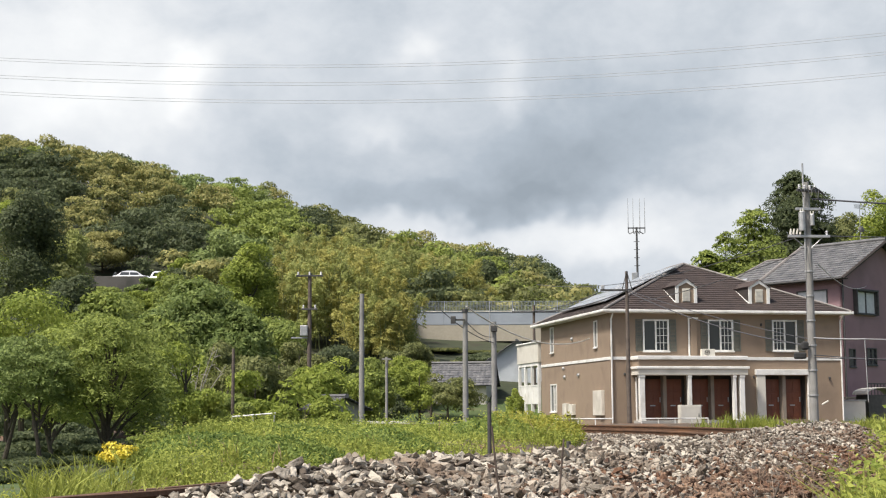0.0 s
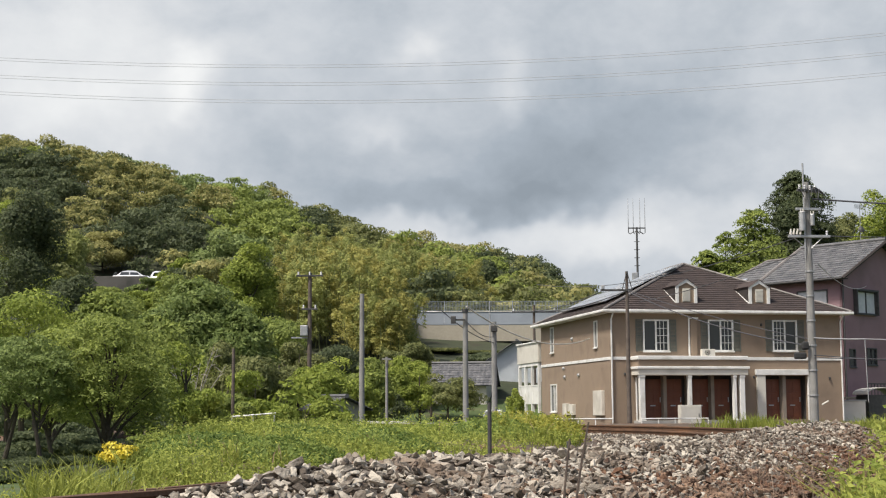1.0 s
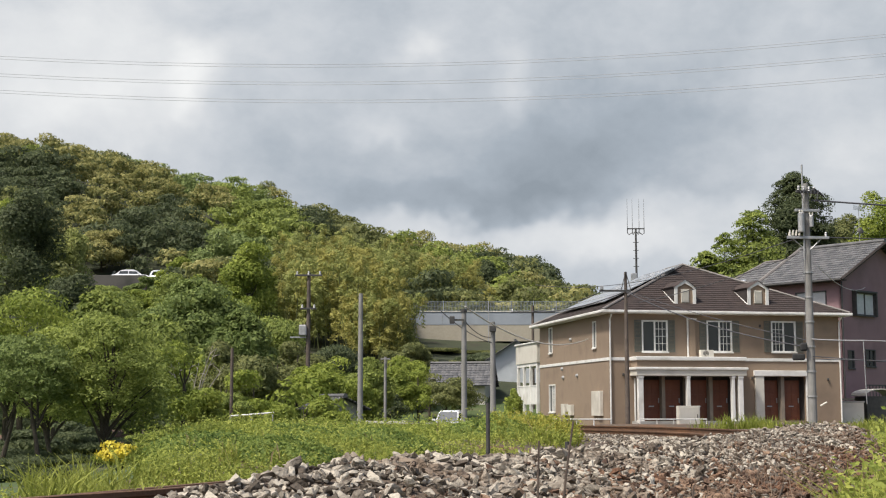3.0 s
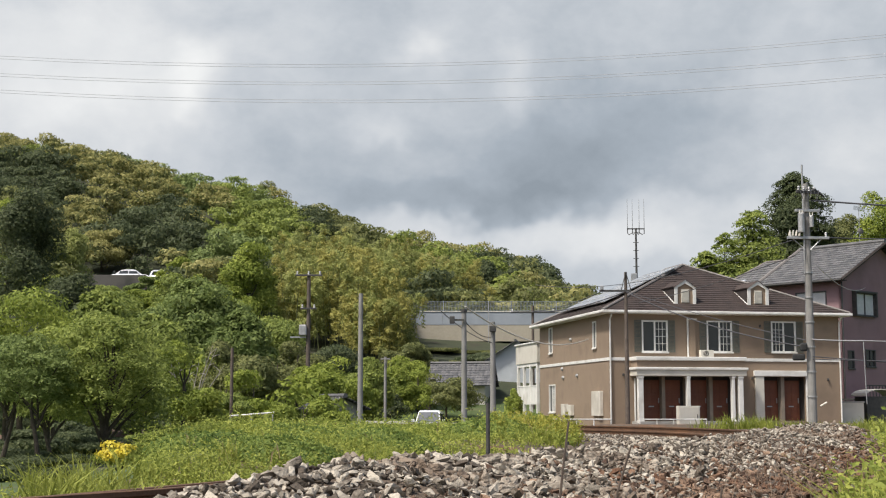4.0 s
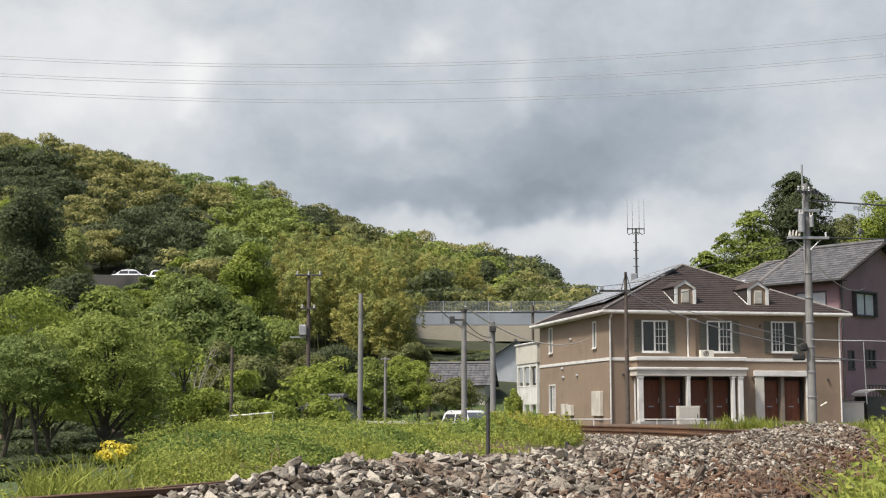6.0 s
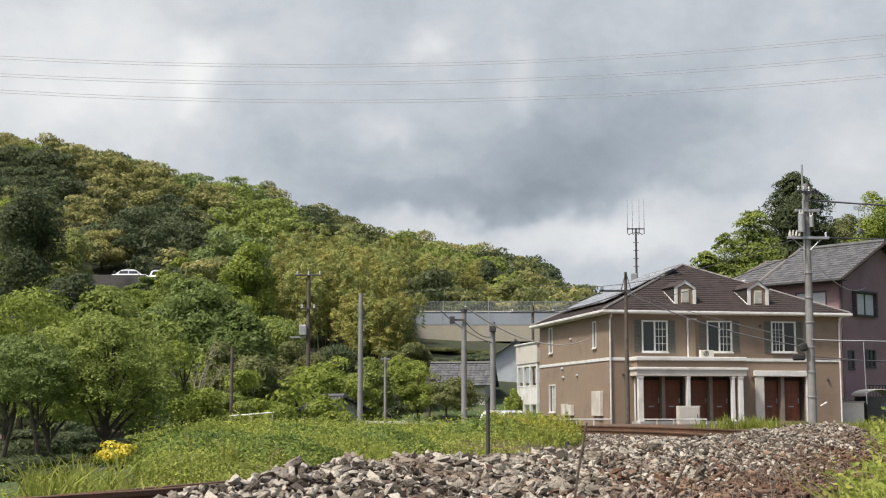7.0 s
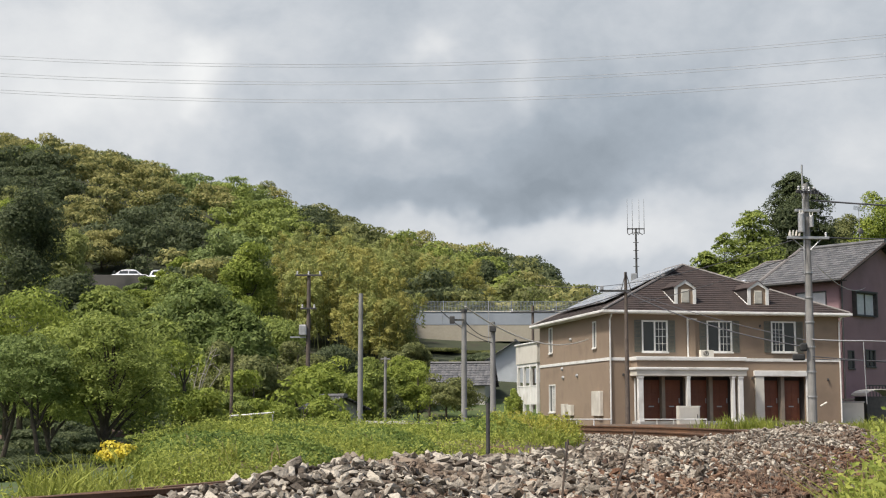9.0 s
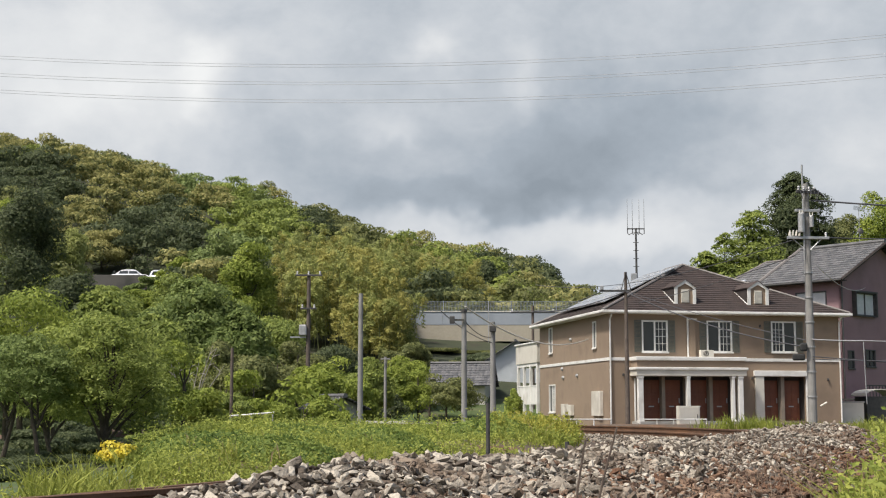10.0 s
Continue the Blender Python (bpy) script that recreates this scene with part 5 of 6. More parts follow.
def cross_arm(t, z, w, material="metal", knobs=3, rz=0, name="crossarm"):
    a = place(part(name, a_box(-w / 2, w / 2, -0.05, 0.05, -0.05, 0.05, bevel=0.008), M[material], t), pose(0, -0.14, z, 0, 0, rz))
    for k in range(knobs):
        x = -w / 2 + 0.12 + k * (w - 0.24) / max(1, knobs - 1)
        bm = bmesh.new()
        for j in range(3):
            rod(bm, (x, 0, 0.05 + j * 0.06), (x, 0, 0.10 + j * 0.06), 0.06, 0.035, 8)
        part("insulator", bm, M["metal"], a)
    return a


pole_thing("signal_post", -7.76, 50, 2.95, 0.07, 0.055, "wood_pole", "slim weathered brown post beside the bushes")
t, z = pole_thing("utility_pole", -7.45, 75, 8.24, 0.14, 0.10, "wood_pole", "dark utility pole with transformer before the bamboo")
cross_arm(t, z - 0.15, 1.5, "iron", 3)
cross_arm(t, z - 2.0, 0.9, "iron", 2)
part("transformer", a_box(-0.5, -0.08, -0.3, 0.1, z - 3.5, z - 2.9, bevel=0.05), M["metal"], t)
part("bracket", a_box(-1.0, -0.1, -0.12, -0.06, z - 3.62, z - 3.54), M["metal"], t)
pole_thing("utility_pole", -3.34, 55, 5.38, 0.125, 0.09, "pole", "plain grey concrete pole rising over the grass")
t, z = pole_thing("sign_pole", -2.12, 50, 2.62, 0.055, 0.05, "pole", "thin grey metal pole with small crossarm")
cross_arm(t, z - 0.08, 0.34, "pole", 0).scale = (1, 0.5, 0.5)
t, z = pole_thing("utility_pole", 0.9, 58, 4.95, 0.135, 0.105, "pole", "grey concrete pole with cable bracket")
part("bracket", a_box(-0.6, 0.0, -0.2, -0.14, z - 0.5, z - 0.42), M["iron"], t)
part("clamp", a_box(-0.62, -0.4, -0.28, -0.1, z - 0.62, z - 0.3, bevel=0.03), M["iron"], t)
part("cap", a_rod((0, 0, z - 0.12), (0, 0, z + 0.01), 0.14), M["iron"], t)
t, z = pole_thing("utility_pole", 2.42, 66, 4.93, 0.15, 0.125, "pole", "thick grey concrete pole with thin mast")
part("mast", a_rod((-0.2, 0, z - 1.0), (-0.2, 0, z + 1.0), 0.03), M["metal"], t)
part("junction_box", a_box(-0.16, 0.16, -0.3, -0.12, z - 0.5, z - 0.2, bevel=0.03), M["iron"], t)
pole_thing("lineside_post", 0.48, 14.6, 0.77, 0.023, 0.022, "iron", "thin dark lineside post in the grass", base=-0.1)
pole_thing("marker_stake", 1.06, 11.7, 0.425, 0.02, 0.02, "iron", "short dark marker stake in the ballast", base=0.2)
t, z = pole_thing("utility_pole", 8.93, 66, 7.37, 0.12, 0.07, "wood_pole", "slim weathered wooden pole before the house")
part("crossarm", a_box(-1.3, 0.25, -0.13, -0.05, z - 0.98, z - 0.88, bevel=0.008), M["iron"], t)
part("brace", a_rod((0.0, -0.1, z), (0.25, -0.1, z - 0.95), 0.02), M["iron"], t)
part("brace", a_rod((0.0, -0.1, z), (-0.25, -0.1, z - 0.95), 0.02), M["iron"], t)
part("insulator", a_box(-1.25, -1.1, -0.16, -0.02, z - 0.88, z - 0.68, bevel=0.02), M["metal"], t)
t, z = pole_thing("utility_pole", 6.1, 92, 7.7, 0.11, 0.09, "wood_pole", "dark utility pole with crossarm before the overpass", base=0)
cross_arm(t, z - 0.45, 3.0, "iron", 2)


def main_pole():
    t, z = pole_thing("utility_pole", 14.08, 52, 9.4, 0.175, 0.115, "pole", "tall grey concrete utility pole carrying transformers", base=-0.4)
    part("mast", a_rod((-0.12, 0, z - 1.3), (-0.12, 0, z + 0.75), 0.035), M["metal"], t)
    cross_arm(t, z - 1.07, 1.0, "metal", 0, 8)
    cross_arm(t, z - 2.13, 1.65, "metal", 2, 4)
    top = cross_arm(t, z - 0.35, 1.0, "iron", 4, 25)
    part("strain_insulator", sweep(bmesh.new(), [(0.1, 0, 0.0), (0.35, 0, 0.12), (0.6, 0, 0.02), (0.85, 0, -0.12)], [0.05, 0.07, 0.05, 0.03], 8), M["iron"], top)
    for k in range(3):
        part("jumper", sweep(bmesh.new(), [(-0.4 + k * 0.35, -0.05, 0.12), (-0.3 + k * 0.35, -0.12, -0.28), (-0.15 + k * 0.35, -0.05, 0.1)], 0.018, 5), M["wire"], top)
    for dx, w, z0, z1 in ((-0.27, 0.125, z - 1.92, z - 1.22), (0.12, 0.085, z - 1.72, z - 1.32)):
        can = part("transformer", a_rod((dx, -0.24, z0), (dx, -0.24, z1), w, w, 14), M["metal"], t)
        part("lid", a_rod((dx, -0.24, z1), (dx, -0.24, z1 + 0.05), w * 1.08, w * 0.7, 14), M["metal"], can)
        for k in range(2):
            part("bushing", a_rod((dx - 0.05 + 0.1 * k, -0.24, z1 + 0.04), (dx - 0.05 + 0.1 * k, -0.24, z1 + 0.16), 0.025, 0.018, 8), M["cream"], can)
    for k in range(4):
        part("fuse", a_rod((-0.74 + k * 0.13, -0.2, z - 2.06), (-0.70 + k * 0.13, -0.2, z - 1.84), 0.045, 0.03, 8), M["cream"], t)
    part("brace", a_rod((-0.6, -0.1, z - 2.15), (-0.08, -0.1, z - 2.6), 0.022), M["metal"], t)
    part("brace", a_rod((0.55, -0.1, z - 2.15), (0.08, -0.1, z - 2.6), 0.022), M["metal"], t)
    part("riser_pipe", a_rod((-0.16, -0.12, z - 3.0), (-0.14, -0.12, z - 1.3), 0.03), M["metal"], t)
    for k in range(6):
        part("band_clamp", a_rod((0, 0, z - 3.5 - k * 0.95), (0, 0, z - 3.44 - k * 0.95), 0.165 + k * 0.006, n=14), M["metal"], t)
    # closures hung on the cables
    part("cable_closure", a_box(-0.75, -0.28, -0.3, -0.1, 2.95, 3.2, bevel=0.06), M["tyre"], t)
    part("cable_closure", a_box(-0.45, -0.18, -0.3, -0.1, 3.3, 3.62, bevel=0.07), M["tyre"], t)
    part("warning_sleeve", a_rod((0.25, -0.2, 1.22), (0.5, -0.2, 1.36), 0.035), M["cream"], t)
    return t


main_pole()


def antenna_mast():
    t = thing("antenna_mast", pose(14.35, 100, 0.0), "slim dark radio mast with four whip antennas", "antenna")
    part("mast", a_rod((0, 0, -0.5), (0, 0, 14.1), 0.12, 0.07, 10), M["iron"], t)
    part("platform", a_box(-0.65, 0.65, -0.05, 0.05, 14.0, 14.08), M["iron"], t)
    for x in (-0.62, -0.25, 0.25, 0.62):
        part("bracket", sweep(bmesh.new(), [(x * 0.3, 0, 13.8), (x * 0.8, 0, 13.6), (x, 0, 13.7), (x, 0, 14.1)], 0.035, 6), M["iron"], t)
        part("whip", a_rod((x, 0, 14.1), (x, 0, 16.3), 0.03, 0.012, 6), M["metal"], t)
    part("equipment_box", a_box(-0.4, 0.0, -0.25, 0.15, 10.0, 10.7, bevel=0.03), M["metal"], t)
    for k in range(4):
        part("step_bolt", a_box(-0.22, 0.2, -0.02, 0.02, 11.2 + k * 0.6, 11.24 + k * 0.6), M["iron"], t)


antenna_mast()


def wire(pts, r, material="wire", label="thin dark overhead cable", name="overhead_cable"):
    ob = part(name, sweep(bmesh.new(), pts, r, 5), M[material])
    return tagged(ob, label, "cable", "overhead cables")


# the pairs of power lines high over the line
for k, (a, b, c) in enumerate(((0.00269, 0.0248, 12.30), (0.00262, 0.0229, 11.68), (0.00262, 0.0182, 11.04))):
    for dz, dy in ((0.0, 0.0), (0.10, 0.02)):
        wire([(x, 45 + dy, a * x * x + b * x + c + dz) for x in np.arange(-45, 46, 2.5)], 0.0075, "grey_wire", "thin grey power line high across the sky", "power_line")
HP = (14.08, 52)
for p, q, s, r, m in (((-0.1, 58, 4.9), (2.42, 66, 3.9), 0.2, 0.02, "wire"), ((0.82, 50, 4.47), (7.6, 71, 4.35), 0.75, 0.03, "cream"), ((8.93, 66, 6.4), (14.08, 52, 3.05), 0.35, 0.025, "wire"),
                      ((8.93, 66, 6.45), (14.08, 52, 3.3), 0.15, 0.015, "wire"), ((6.1, 92, 7.3), (8.9, 66, 6.4), 0.3, 0.03, "wire"), ((4.7, 92, 7.3), (7.7, 66, 6.4), 0.35, 0.02, "wire"),
                      ((14.3, 52, 8.75), (40, 56, 9.4), 0.5, 0.035, "wire"), ((14.5, 52, 7.3), (40, 60, 9.2), 0.4, 0.02, "wire"), ((13.6, 52, 6.6), (6.0, 95, 7.6), 0.8, 0.018, "wire"), ((13.5, 52, 7.2), (6.5, 95, 9.4), 0.8, 0.018, "wire"),
                      ((14.1, 51.8, 3.35), (16.05, 51.8, 3.3), 0.02, 0.03, "metal"), ((16.05, 51.8, 3.3), (40, 53, 3.7), 0.3, 0.025, "metal"), ((14.1, 51.8, 2.6), (40, 53, 3.4), 0.4, 0.02, "wire"), ((14.1, 51.8, 2.7), (40, 55, 1.6), 0.2, 0.02, "wire"),
                      ((16.05, 51.8, 3.3), (16.1, 51.8, 0.9), 0.0, 0.02, "metal"), ((14.4, 51.9, 6.2), (26.9, 86.0, 8.4), 0.5, 0.015, "metal"), ((2.42, 66, 4.2), (0.9, 58, 4.5), 0.25, 0.018, "wire"), ((14.0, 51.9, 6.9), (13.6, 51.0, 3.3), 0.0, 0.01, "wire")):
    wire(sag(p, q, s), r, m)


def roadside():
    t = thing("guard_rail", pose(0, 0, 0), "low white roadside guard rail", "guard rail")
    pts = [(-2.9, 61.5), (-0.6, 61.5)]
    part("beam", a_box(-3.5, -1.7, 61.45, 61.5, -0.02, 0.18, bevel=0.02), M["cream"], t)
    for k in range(3):
        part("post", a_rod((-3.4 + k * 0.8, 61.55, -1.2), (-3.4 + k * 0.8, 61.55, 0.2), 0.05), M["white"], t)
    f = thing("railing", pose(-7.6, 48.5, -0.9), "pale horizontal railing in the grass", "railing")
    part("top_rail", a_rod((0, 0, 1.36), (1.6, 0, 1.48), 0.035), M["metal"], f)
    for k in range(3):
        part("post", a_rod((0.05 + k * 0.75, 0, 0.2), (0.05 + k * 0.75, 0, 1.36 + k * 0.056), 0.03), M["metal"], f)
    k = thing("road_kerb", pose(0, 0, 0), "grey concrete kerb along the far roadside", "kerb", kind="structure")
    for j in range(14):
        x = -6.2 + j * 0.62
        part("kerb_stone", a_box(x, x + 0.6, 55.0, 55.3, -1.2, 0.16, bevel=0.02), M["concrete"], k)


roadside()

# ---- trees and bushes ----
layered_tree(-4.99, 20, 2.10, 1.15, "leaf_near", "spreading green cherry-like tree with a crooked dark trunk", 44, 0.024, 17000, 0.42, 0.06, ((-0.10, 0, 0), (-0.02, 0, 0.20), (0.08, 0, 0.50), (0.05, 0, 0.85), (0.2, 0, 1.4)))
layered_tree(-9.6, 38, 3.35, 2.2, "leaf_near", "fresh green maple-like tree at the field edge", 46, 0.048, 17000, 0.22, 0.10)
layered_tree(-5.75, 19.2, 1.75, 0.75, "leaf_deep", "slim green sapling over the shaded undergrowth", 22, 0.025, 6500, 0.55, 0.045, ((0.1, 0, 0), (0.05, 0, 0.4), (-0.05, 0, 0.9), (0.05, 0, 1.5)))
layered_tree(-6.7, 21, 1.85, 0.8, "leaf_deep", "slim green sapling over the shaded undergrowth", 22, 0.027, 6500, 0.55, 0.05, ((-0.1, 0, 0), (0.0, 0, 0.4), (0.12, 0, 0.9), (0.0, 0, 1.6)))
layered_tree(-7.5, 26, 2.0, 1.2, "leaf_near", "green many-layered tree at the field edge", 32, 0.030, 12000, 0.45, 0.06, ((0.1, 0, 0), (0.02, 0, 0.4), (-0.12, 0, 0.9), (-0.1, 0, 1.5)))
tree(-10.7, 34, 2.55, 1.7, "leaf_deep", "green multi-stemmed tree at the field edge", 6, 0.055, 11000, 0.42)
tree(-8.6, 42, 2.87, 1.04, "leaf_mid", "green leafy young tree beside the field", 2, 0.06, 6000, 0.1)
tree(-18.7, 60, 6.00, 3.22, "leaf_mid", "bright green bushy tree on the slope", 2, 0.1, 9000, 0.1)
layered_tree(-18.7, 74, 7.2, 2.9, "leaf_near", "green broadleaf tree on the slope", 36, 0.13, 14000, 0.1, 0.15)
layered_tree(-14.9, 82, 8.6, 4.2, "leaf_deep", "large deep green broadleaf tree on the slope", 50, 0.14, 15000, 0.1, 0.2)
layered_tree(-14.2, 66, 5.21, 2.5, "leaf_near", "green broadleaf tree on the slope", 36, 0.12, 15000, 0.1, 0.15)
tree(-15.6, 108, 13.89, 2.32, "leaf_mid", "bright green rounded tree on the slope", 1, 0.17, 6000, 0.1)
tree(-32.1, 105, 17.72, 2.69, "leaf_dark", "tall dark evergreen tree on the slope", 1, 0.17, 8000, 0.05)
tree(-40.8, 125, 20.32, 2.32, "leaf_mid", "light green tree behind the dark evergreen", 1, 0.2, 4000, 0.1)
tree(-40.8, 162, 22.82, 3.34, "leaf_gold", "yellowish blossoming tree on the hillside", 1, 0.2, 4000, 0.05)
tree(-36.3, 130, 19.00, 2.15, "leaf_bamboo", "pale yellow-green tree on the hillside", 1, 0.2, 3500, 0.05)
tree(-26.4, 95, 10.38, 2.75, "leaf_dark", "dark green tree with creepers", 1, 0.16, 6000, 0.05)
tree(-25.8, 132, 15.37, 1.96, "leaf_mid", "light green young tree by the car park", 1, 0.2, 3500, 0.05)
tree(-23.8, 100, 9.54, 2.48, "leaf_near", "green tree below the retaining wall", 1, 0.16, 5000, 0.05)
tree(-20.6, 104, 10.77, 2.15, "leaf_near", "green tree below the retaining wall", 1, 0.16, 5000, 0.05)
bare_shrub(-11.2, 60, 4.7, 1.7, "leafless tangle of pale grey twigs beside the scrub")
tree(-10.3, 64, 4.1, 1.1, "leaf_olive", "olive-green scrubby tree draped with creepers", 1, 0.1, 4500, 0.2)
tree(-8.5, 62, 3.77, 1.54, "leaf_olive", "olive-green scrubby tree beside the field", 2, 0.1, 6000, 0.15)
layered_tree(-11.2, 75, 6.2, 2.6, "leaf_deep", "deep green broadleaf tree on the slope", 36, 0.13, 15000, 0.08, 0.15)
tree(-9.2, 50, 1.87, 1.24, "leaf_mid", "bright green bush beside the field", 2, 0.08, 5000, 0.05)
tree(-7.5, 64, 2.67, 1.19, "leaf_mid", "bright green bush beside the field", 2, 0.1, 4500, 0.05)
tree(-6.3, 68, 3.08, 1.40, "leaf_mid", "bright green leafy tree by the road", 2, 0.1, 5000, 0.1)
tree(-4.7, 69, 2.69, 1.28, "leaf_mid", "bright green leafy tree by the road", 2, 0.1, 4500, 0.1)
tree(-4.9, 53, 1.28, 0.70, "leaf_mid", "bright green bush by the road", 2, 0.08, 3000, 0.05)
tree(-3.9, 51, 0.76, 0.55, "leaf_mid", "small bright green bush by the road", 1, 0.07, 2500, 0.05)
tree(-3.9, 72, 3.46, 1.25, "leaf_near", "green tree behind the pole", 1, 0.11, 4500, 0.1)
tree(-2.3, 82, 3.57, 1.52, "leaf_mid", "bright green tree by the road", 2, 0.1, 6000, 0.1)
tree(-2.4, 92, 4.7, 1.5, "leaf_mid", "fresh green tree before the overpass", 1, 0.12, 4000, 0.1)
tree(0.2, 88, 3.23, 2.00, "leaf_olive", "dark olive twiggy tree by the road", 3, 0.09, 6500, 0.1)
tree(4.2, 80, 1.9, 0.5, "leaf_mid", "small green shrub beside the house", 1, 0.1, 1600, 0.05)
tree(-3.1, 80, 1.85, 0.99, "leaf_dark", "dark green bush by the road", 1, 0.08, 2500, 0.05)
tree(-0.7, 113, 5.70, 2.10, "leaf_olive", "green tree under the overpass", 1, 0.17, 3500, 0.05)
tree(2.7, 114, 5.30, 2.12, "leaf_olive", "green tree under the overpass", 1, 0.17, 3500, 0.05)
tree(6.0, 114, 5.20, 2.12, "leaf_olive", "green tree under the overpass", 1, 0.17, 3500, 0.05)
layered_tree(31.0, 118, 21.3, 4.1, "leaf_dark", "tall dark layered evergreen behind the houses", 70, 0.12, 46000, 0.1, 0.25, round_=0.55)
layered_tree(25.9, 112, 17.2, 3.6, "leaf_near", "bright green broadleaf tree behind the houses", 46, 0.115, 24000, 0.05, 0.2, round_=0.5)
layered_tree(23.2, 111, 15.2, 2.8, "leaf_near", "green broadleaf tree behind the roof", 30, 0.115, 14000, 0.05, 0.18)
layered_tree(21.4, 110, 13.6, 2.4, "leaf_near", "bright green tree behind the roof", 26, 0.15, 12000, 0.1, 0.15)
tree(34.9, 121, 17.12, 2.00, "leaf_olive", "olive-green tree behind the houses", 1, 0.18, 3500, 0.1)
tree(37.4, 124, 18.9, 2.3, "leaf_olive", "olive-green tree behind the pink house", 1, 0.16, 8000, 0.1)
tree(38.1, 114, 20.30, 2.92, "leaf_mid", "bright green tree behind the pink house", 1, 0.17, 11000, 0.1)
tree(7.6, 150, 16.61, 1.86, "leaf_dark", "dark evergreen tree on the ridge end", 1, 0.22, 2500, 0.1)
tree(10.1, 150, 16.36, 2.23, "leaf_dark", "dark conifer on the ridge end", 1, 0.22, 3000, 0.05, spire=True)
tree(12.6, 150, 14.40, 1.49, "leaf_mid", "small light green tree on the ridge end", 1, 0.2, 1800, 0.05)
tree(4.8, 152, 17.78, 2.51, "leaf_dark", "dark evergreen tree on the ridge end", 1, 0.22, 3000, 0.05)
tree(-13.1, 46, 1.36, 1.33, "leaf_near", "green undergrowth bush under the trees", 3, 0.07, 6000, 0.02)
# dark bushes: the shade under the trees is put into their leaf colour
tree(-14.1, 44, 1.15, 1.09, "leaf_dark", "dark undergrowth bush under the trees", 3, 0.07, 5000, 0.02)
tree(-11.0, 48, 1.19, 1.39, "leaf_dark", "dark undergrowth bush under the trees", 3, 0.07, 6000, 0.02)
tree(-8.2, 30, 0.51, 0.87, "leaf_dark", "dark low bush at the field edge", 3, 0.06, 4500, 0.02)
tree(-8.6, 28, 0.41, 0.69, "leaf_dark", "dark low bush at the field edge", 3, 0.06, 4500, 0.02)
tree(-8.5, 56, 2.43, 1.16, "leaf_mid", "bright green bush beside the field", 2, 0.08, 4500, 0.03)
tree(-7.1, 56, 1.27, 1.16, "leaf_mid", "bright green bush beside the field", 2, 0.08, 4500, 0.03)
tree(-8.6, 54, 1.47, 1.00, "leaf_near", "green bush beside the field", 2, 0.08, 4500, 0.03)
tree(-10.7, 52, 2.30, 1.07, "leaf_near", "green bush beside the field", 2, 0.08, 5000, 0.03)
tree(-10.9, 92, 6.98, 2.28, "leaf_near", "green broadleaf tree before the bamboo", 1, 0.15, 5000, 0.05)
tree(-15.7, 98, 9.03, 2.43, "leaf_mid", "green broadleaf tree before the bamboo", 1, 0.16, 5000, 0.05)
tree(-4.8, 76, 1.79, 1.57, "leaf_near", "green bush behind the road", 2, 0.1, 4500, 0.03)
tree(-9.5, 86, 5.14, 1.78, "leaf_olive", "olive-green tree before the bamboo", 1, 0.14, 4500, 0.05)
tree(-7.3, 90, 4.97, 2.23, "leaf_dark", "dark green tree before the bamboo", 1, 0.14, 4500, 0.05)
tree(-2.6, 98, 5.76, 1.62, "leaf_olive", "olive-green tree before the overpass", 1, 0.14, 3500, 0.05)
tree(3.3, 104, 4.99, 2.15, "leaf_dark", "dark green tree under the overpass", 1, 0.14, 4000, 0.05)
tree(6.9, 106, 4.85, 1.75, "leaf_dark", "dark green tree behind the house", 1, 0.14, 3500, 0.05)
tree(31.1, 124, 16.47, 3.07, "leaf_dark", "dark evergreen tree behind the houses", 1, 0.18, 6000, 0.05)
tree(24.6, 116, 14.6, 2.39, "leaf_deep", "deep green tree behind the houses", 1, 0.15, 5000, 0.05)
tree(33.4, 122, 17.6, 2.2, "leaf_dark", "dark evergreen tree behind the houses", 1, 0.16, 6000, 0.1)
tree(34.5, 118, 15.0, 2.2, "leaf_near", "green tree behind the houses", 1, 0.15, 5000, 0.05)
tree(39.3, 122, 17.25, 2.52, "leaf_mid", "bright green tree behind the houses", 1, 0.17, 5000, 0.05)
# leaf_dark again paints in the shade beneath the crowns
tree(-6.9, 22, 0.11, 0.55, "leaf_dark", "dark undergrowth bush beside the tall grass", 3, 0.05, 4500, 0.02)
tree(-6.4, 23, -0.01, 0.47, "leaf_dark", "dark undergrowth bush beside the tall grass", 3, 0.05, 4500, 0.02)
tree(-6.5, 26, 0.22, 0.64, "leaf_dark", "dark undergrowth bush beside the tall grass", 3, 0.05, 4500, 0.02)
tree(-6.6, 30, 0.20, 0.50, "leaf_near", "green undergrowth bush at the field edge", 3, 0.05, 3500, 0.02)
tree(-5.0, 16, 0.11, 0.33, "leaf_dark", "dark undergrowth bush beside the tall grass", 3, 0.045, 3500, 0.02)
tree(-4.3, 15, 0.10, 0.26, "leaf_dark", "dark undergrowth bush beside the tall grass", 3, 0.045, 3500, 0.02)
tree(-5.7, 19, 0.13, 0.39, "leaf_dark", "dark undergrowth bush beside the tall grass", 3, 0.045, 3500, 0.02)
tree(-30.1, 120, 11.76, 2.08, "leaf_near", "green bush below the retaining wall", 2, 0.15, 5000, 0.02)
tree(-26.4, 118, 11.13, 1.85, "leaf_mid", "bright green bush below the retaining wall", 2, 0.15, 5000, 0.02)


tree(-30.2, 138, 14.3, 1.9, "leaf_deep", "deep green tree at the end of the retaining wall", 1, 0.17, 5000, 0.03)
tree(-38.4, 140, 14.0, 1.6, "leaf_deep", "deep green bush at the foot of the retaining wall", 1, 0.17, 4000, 0.03)

# ---- grass, weeds and flowers ----


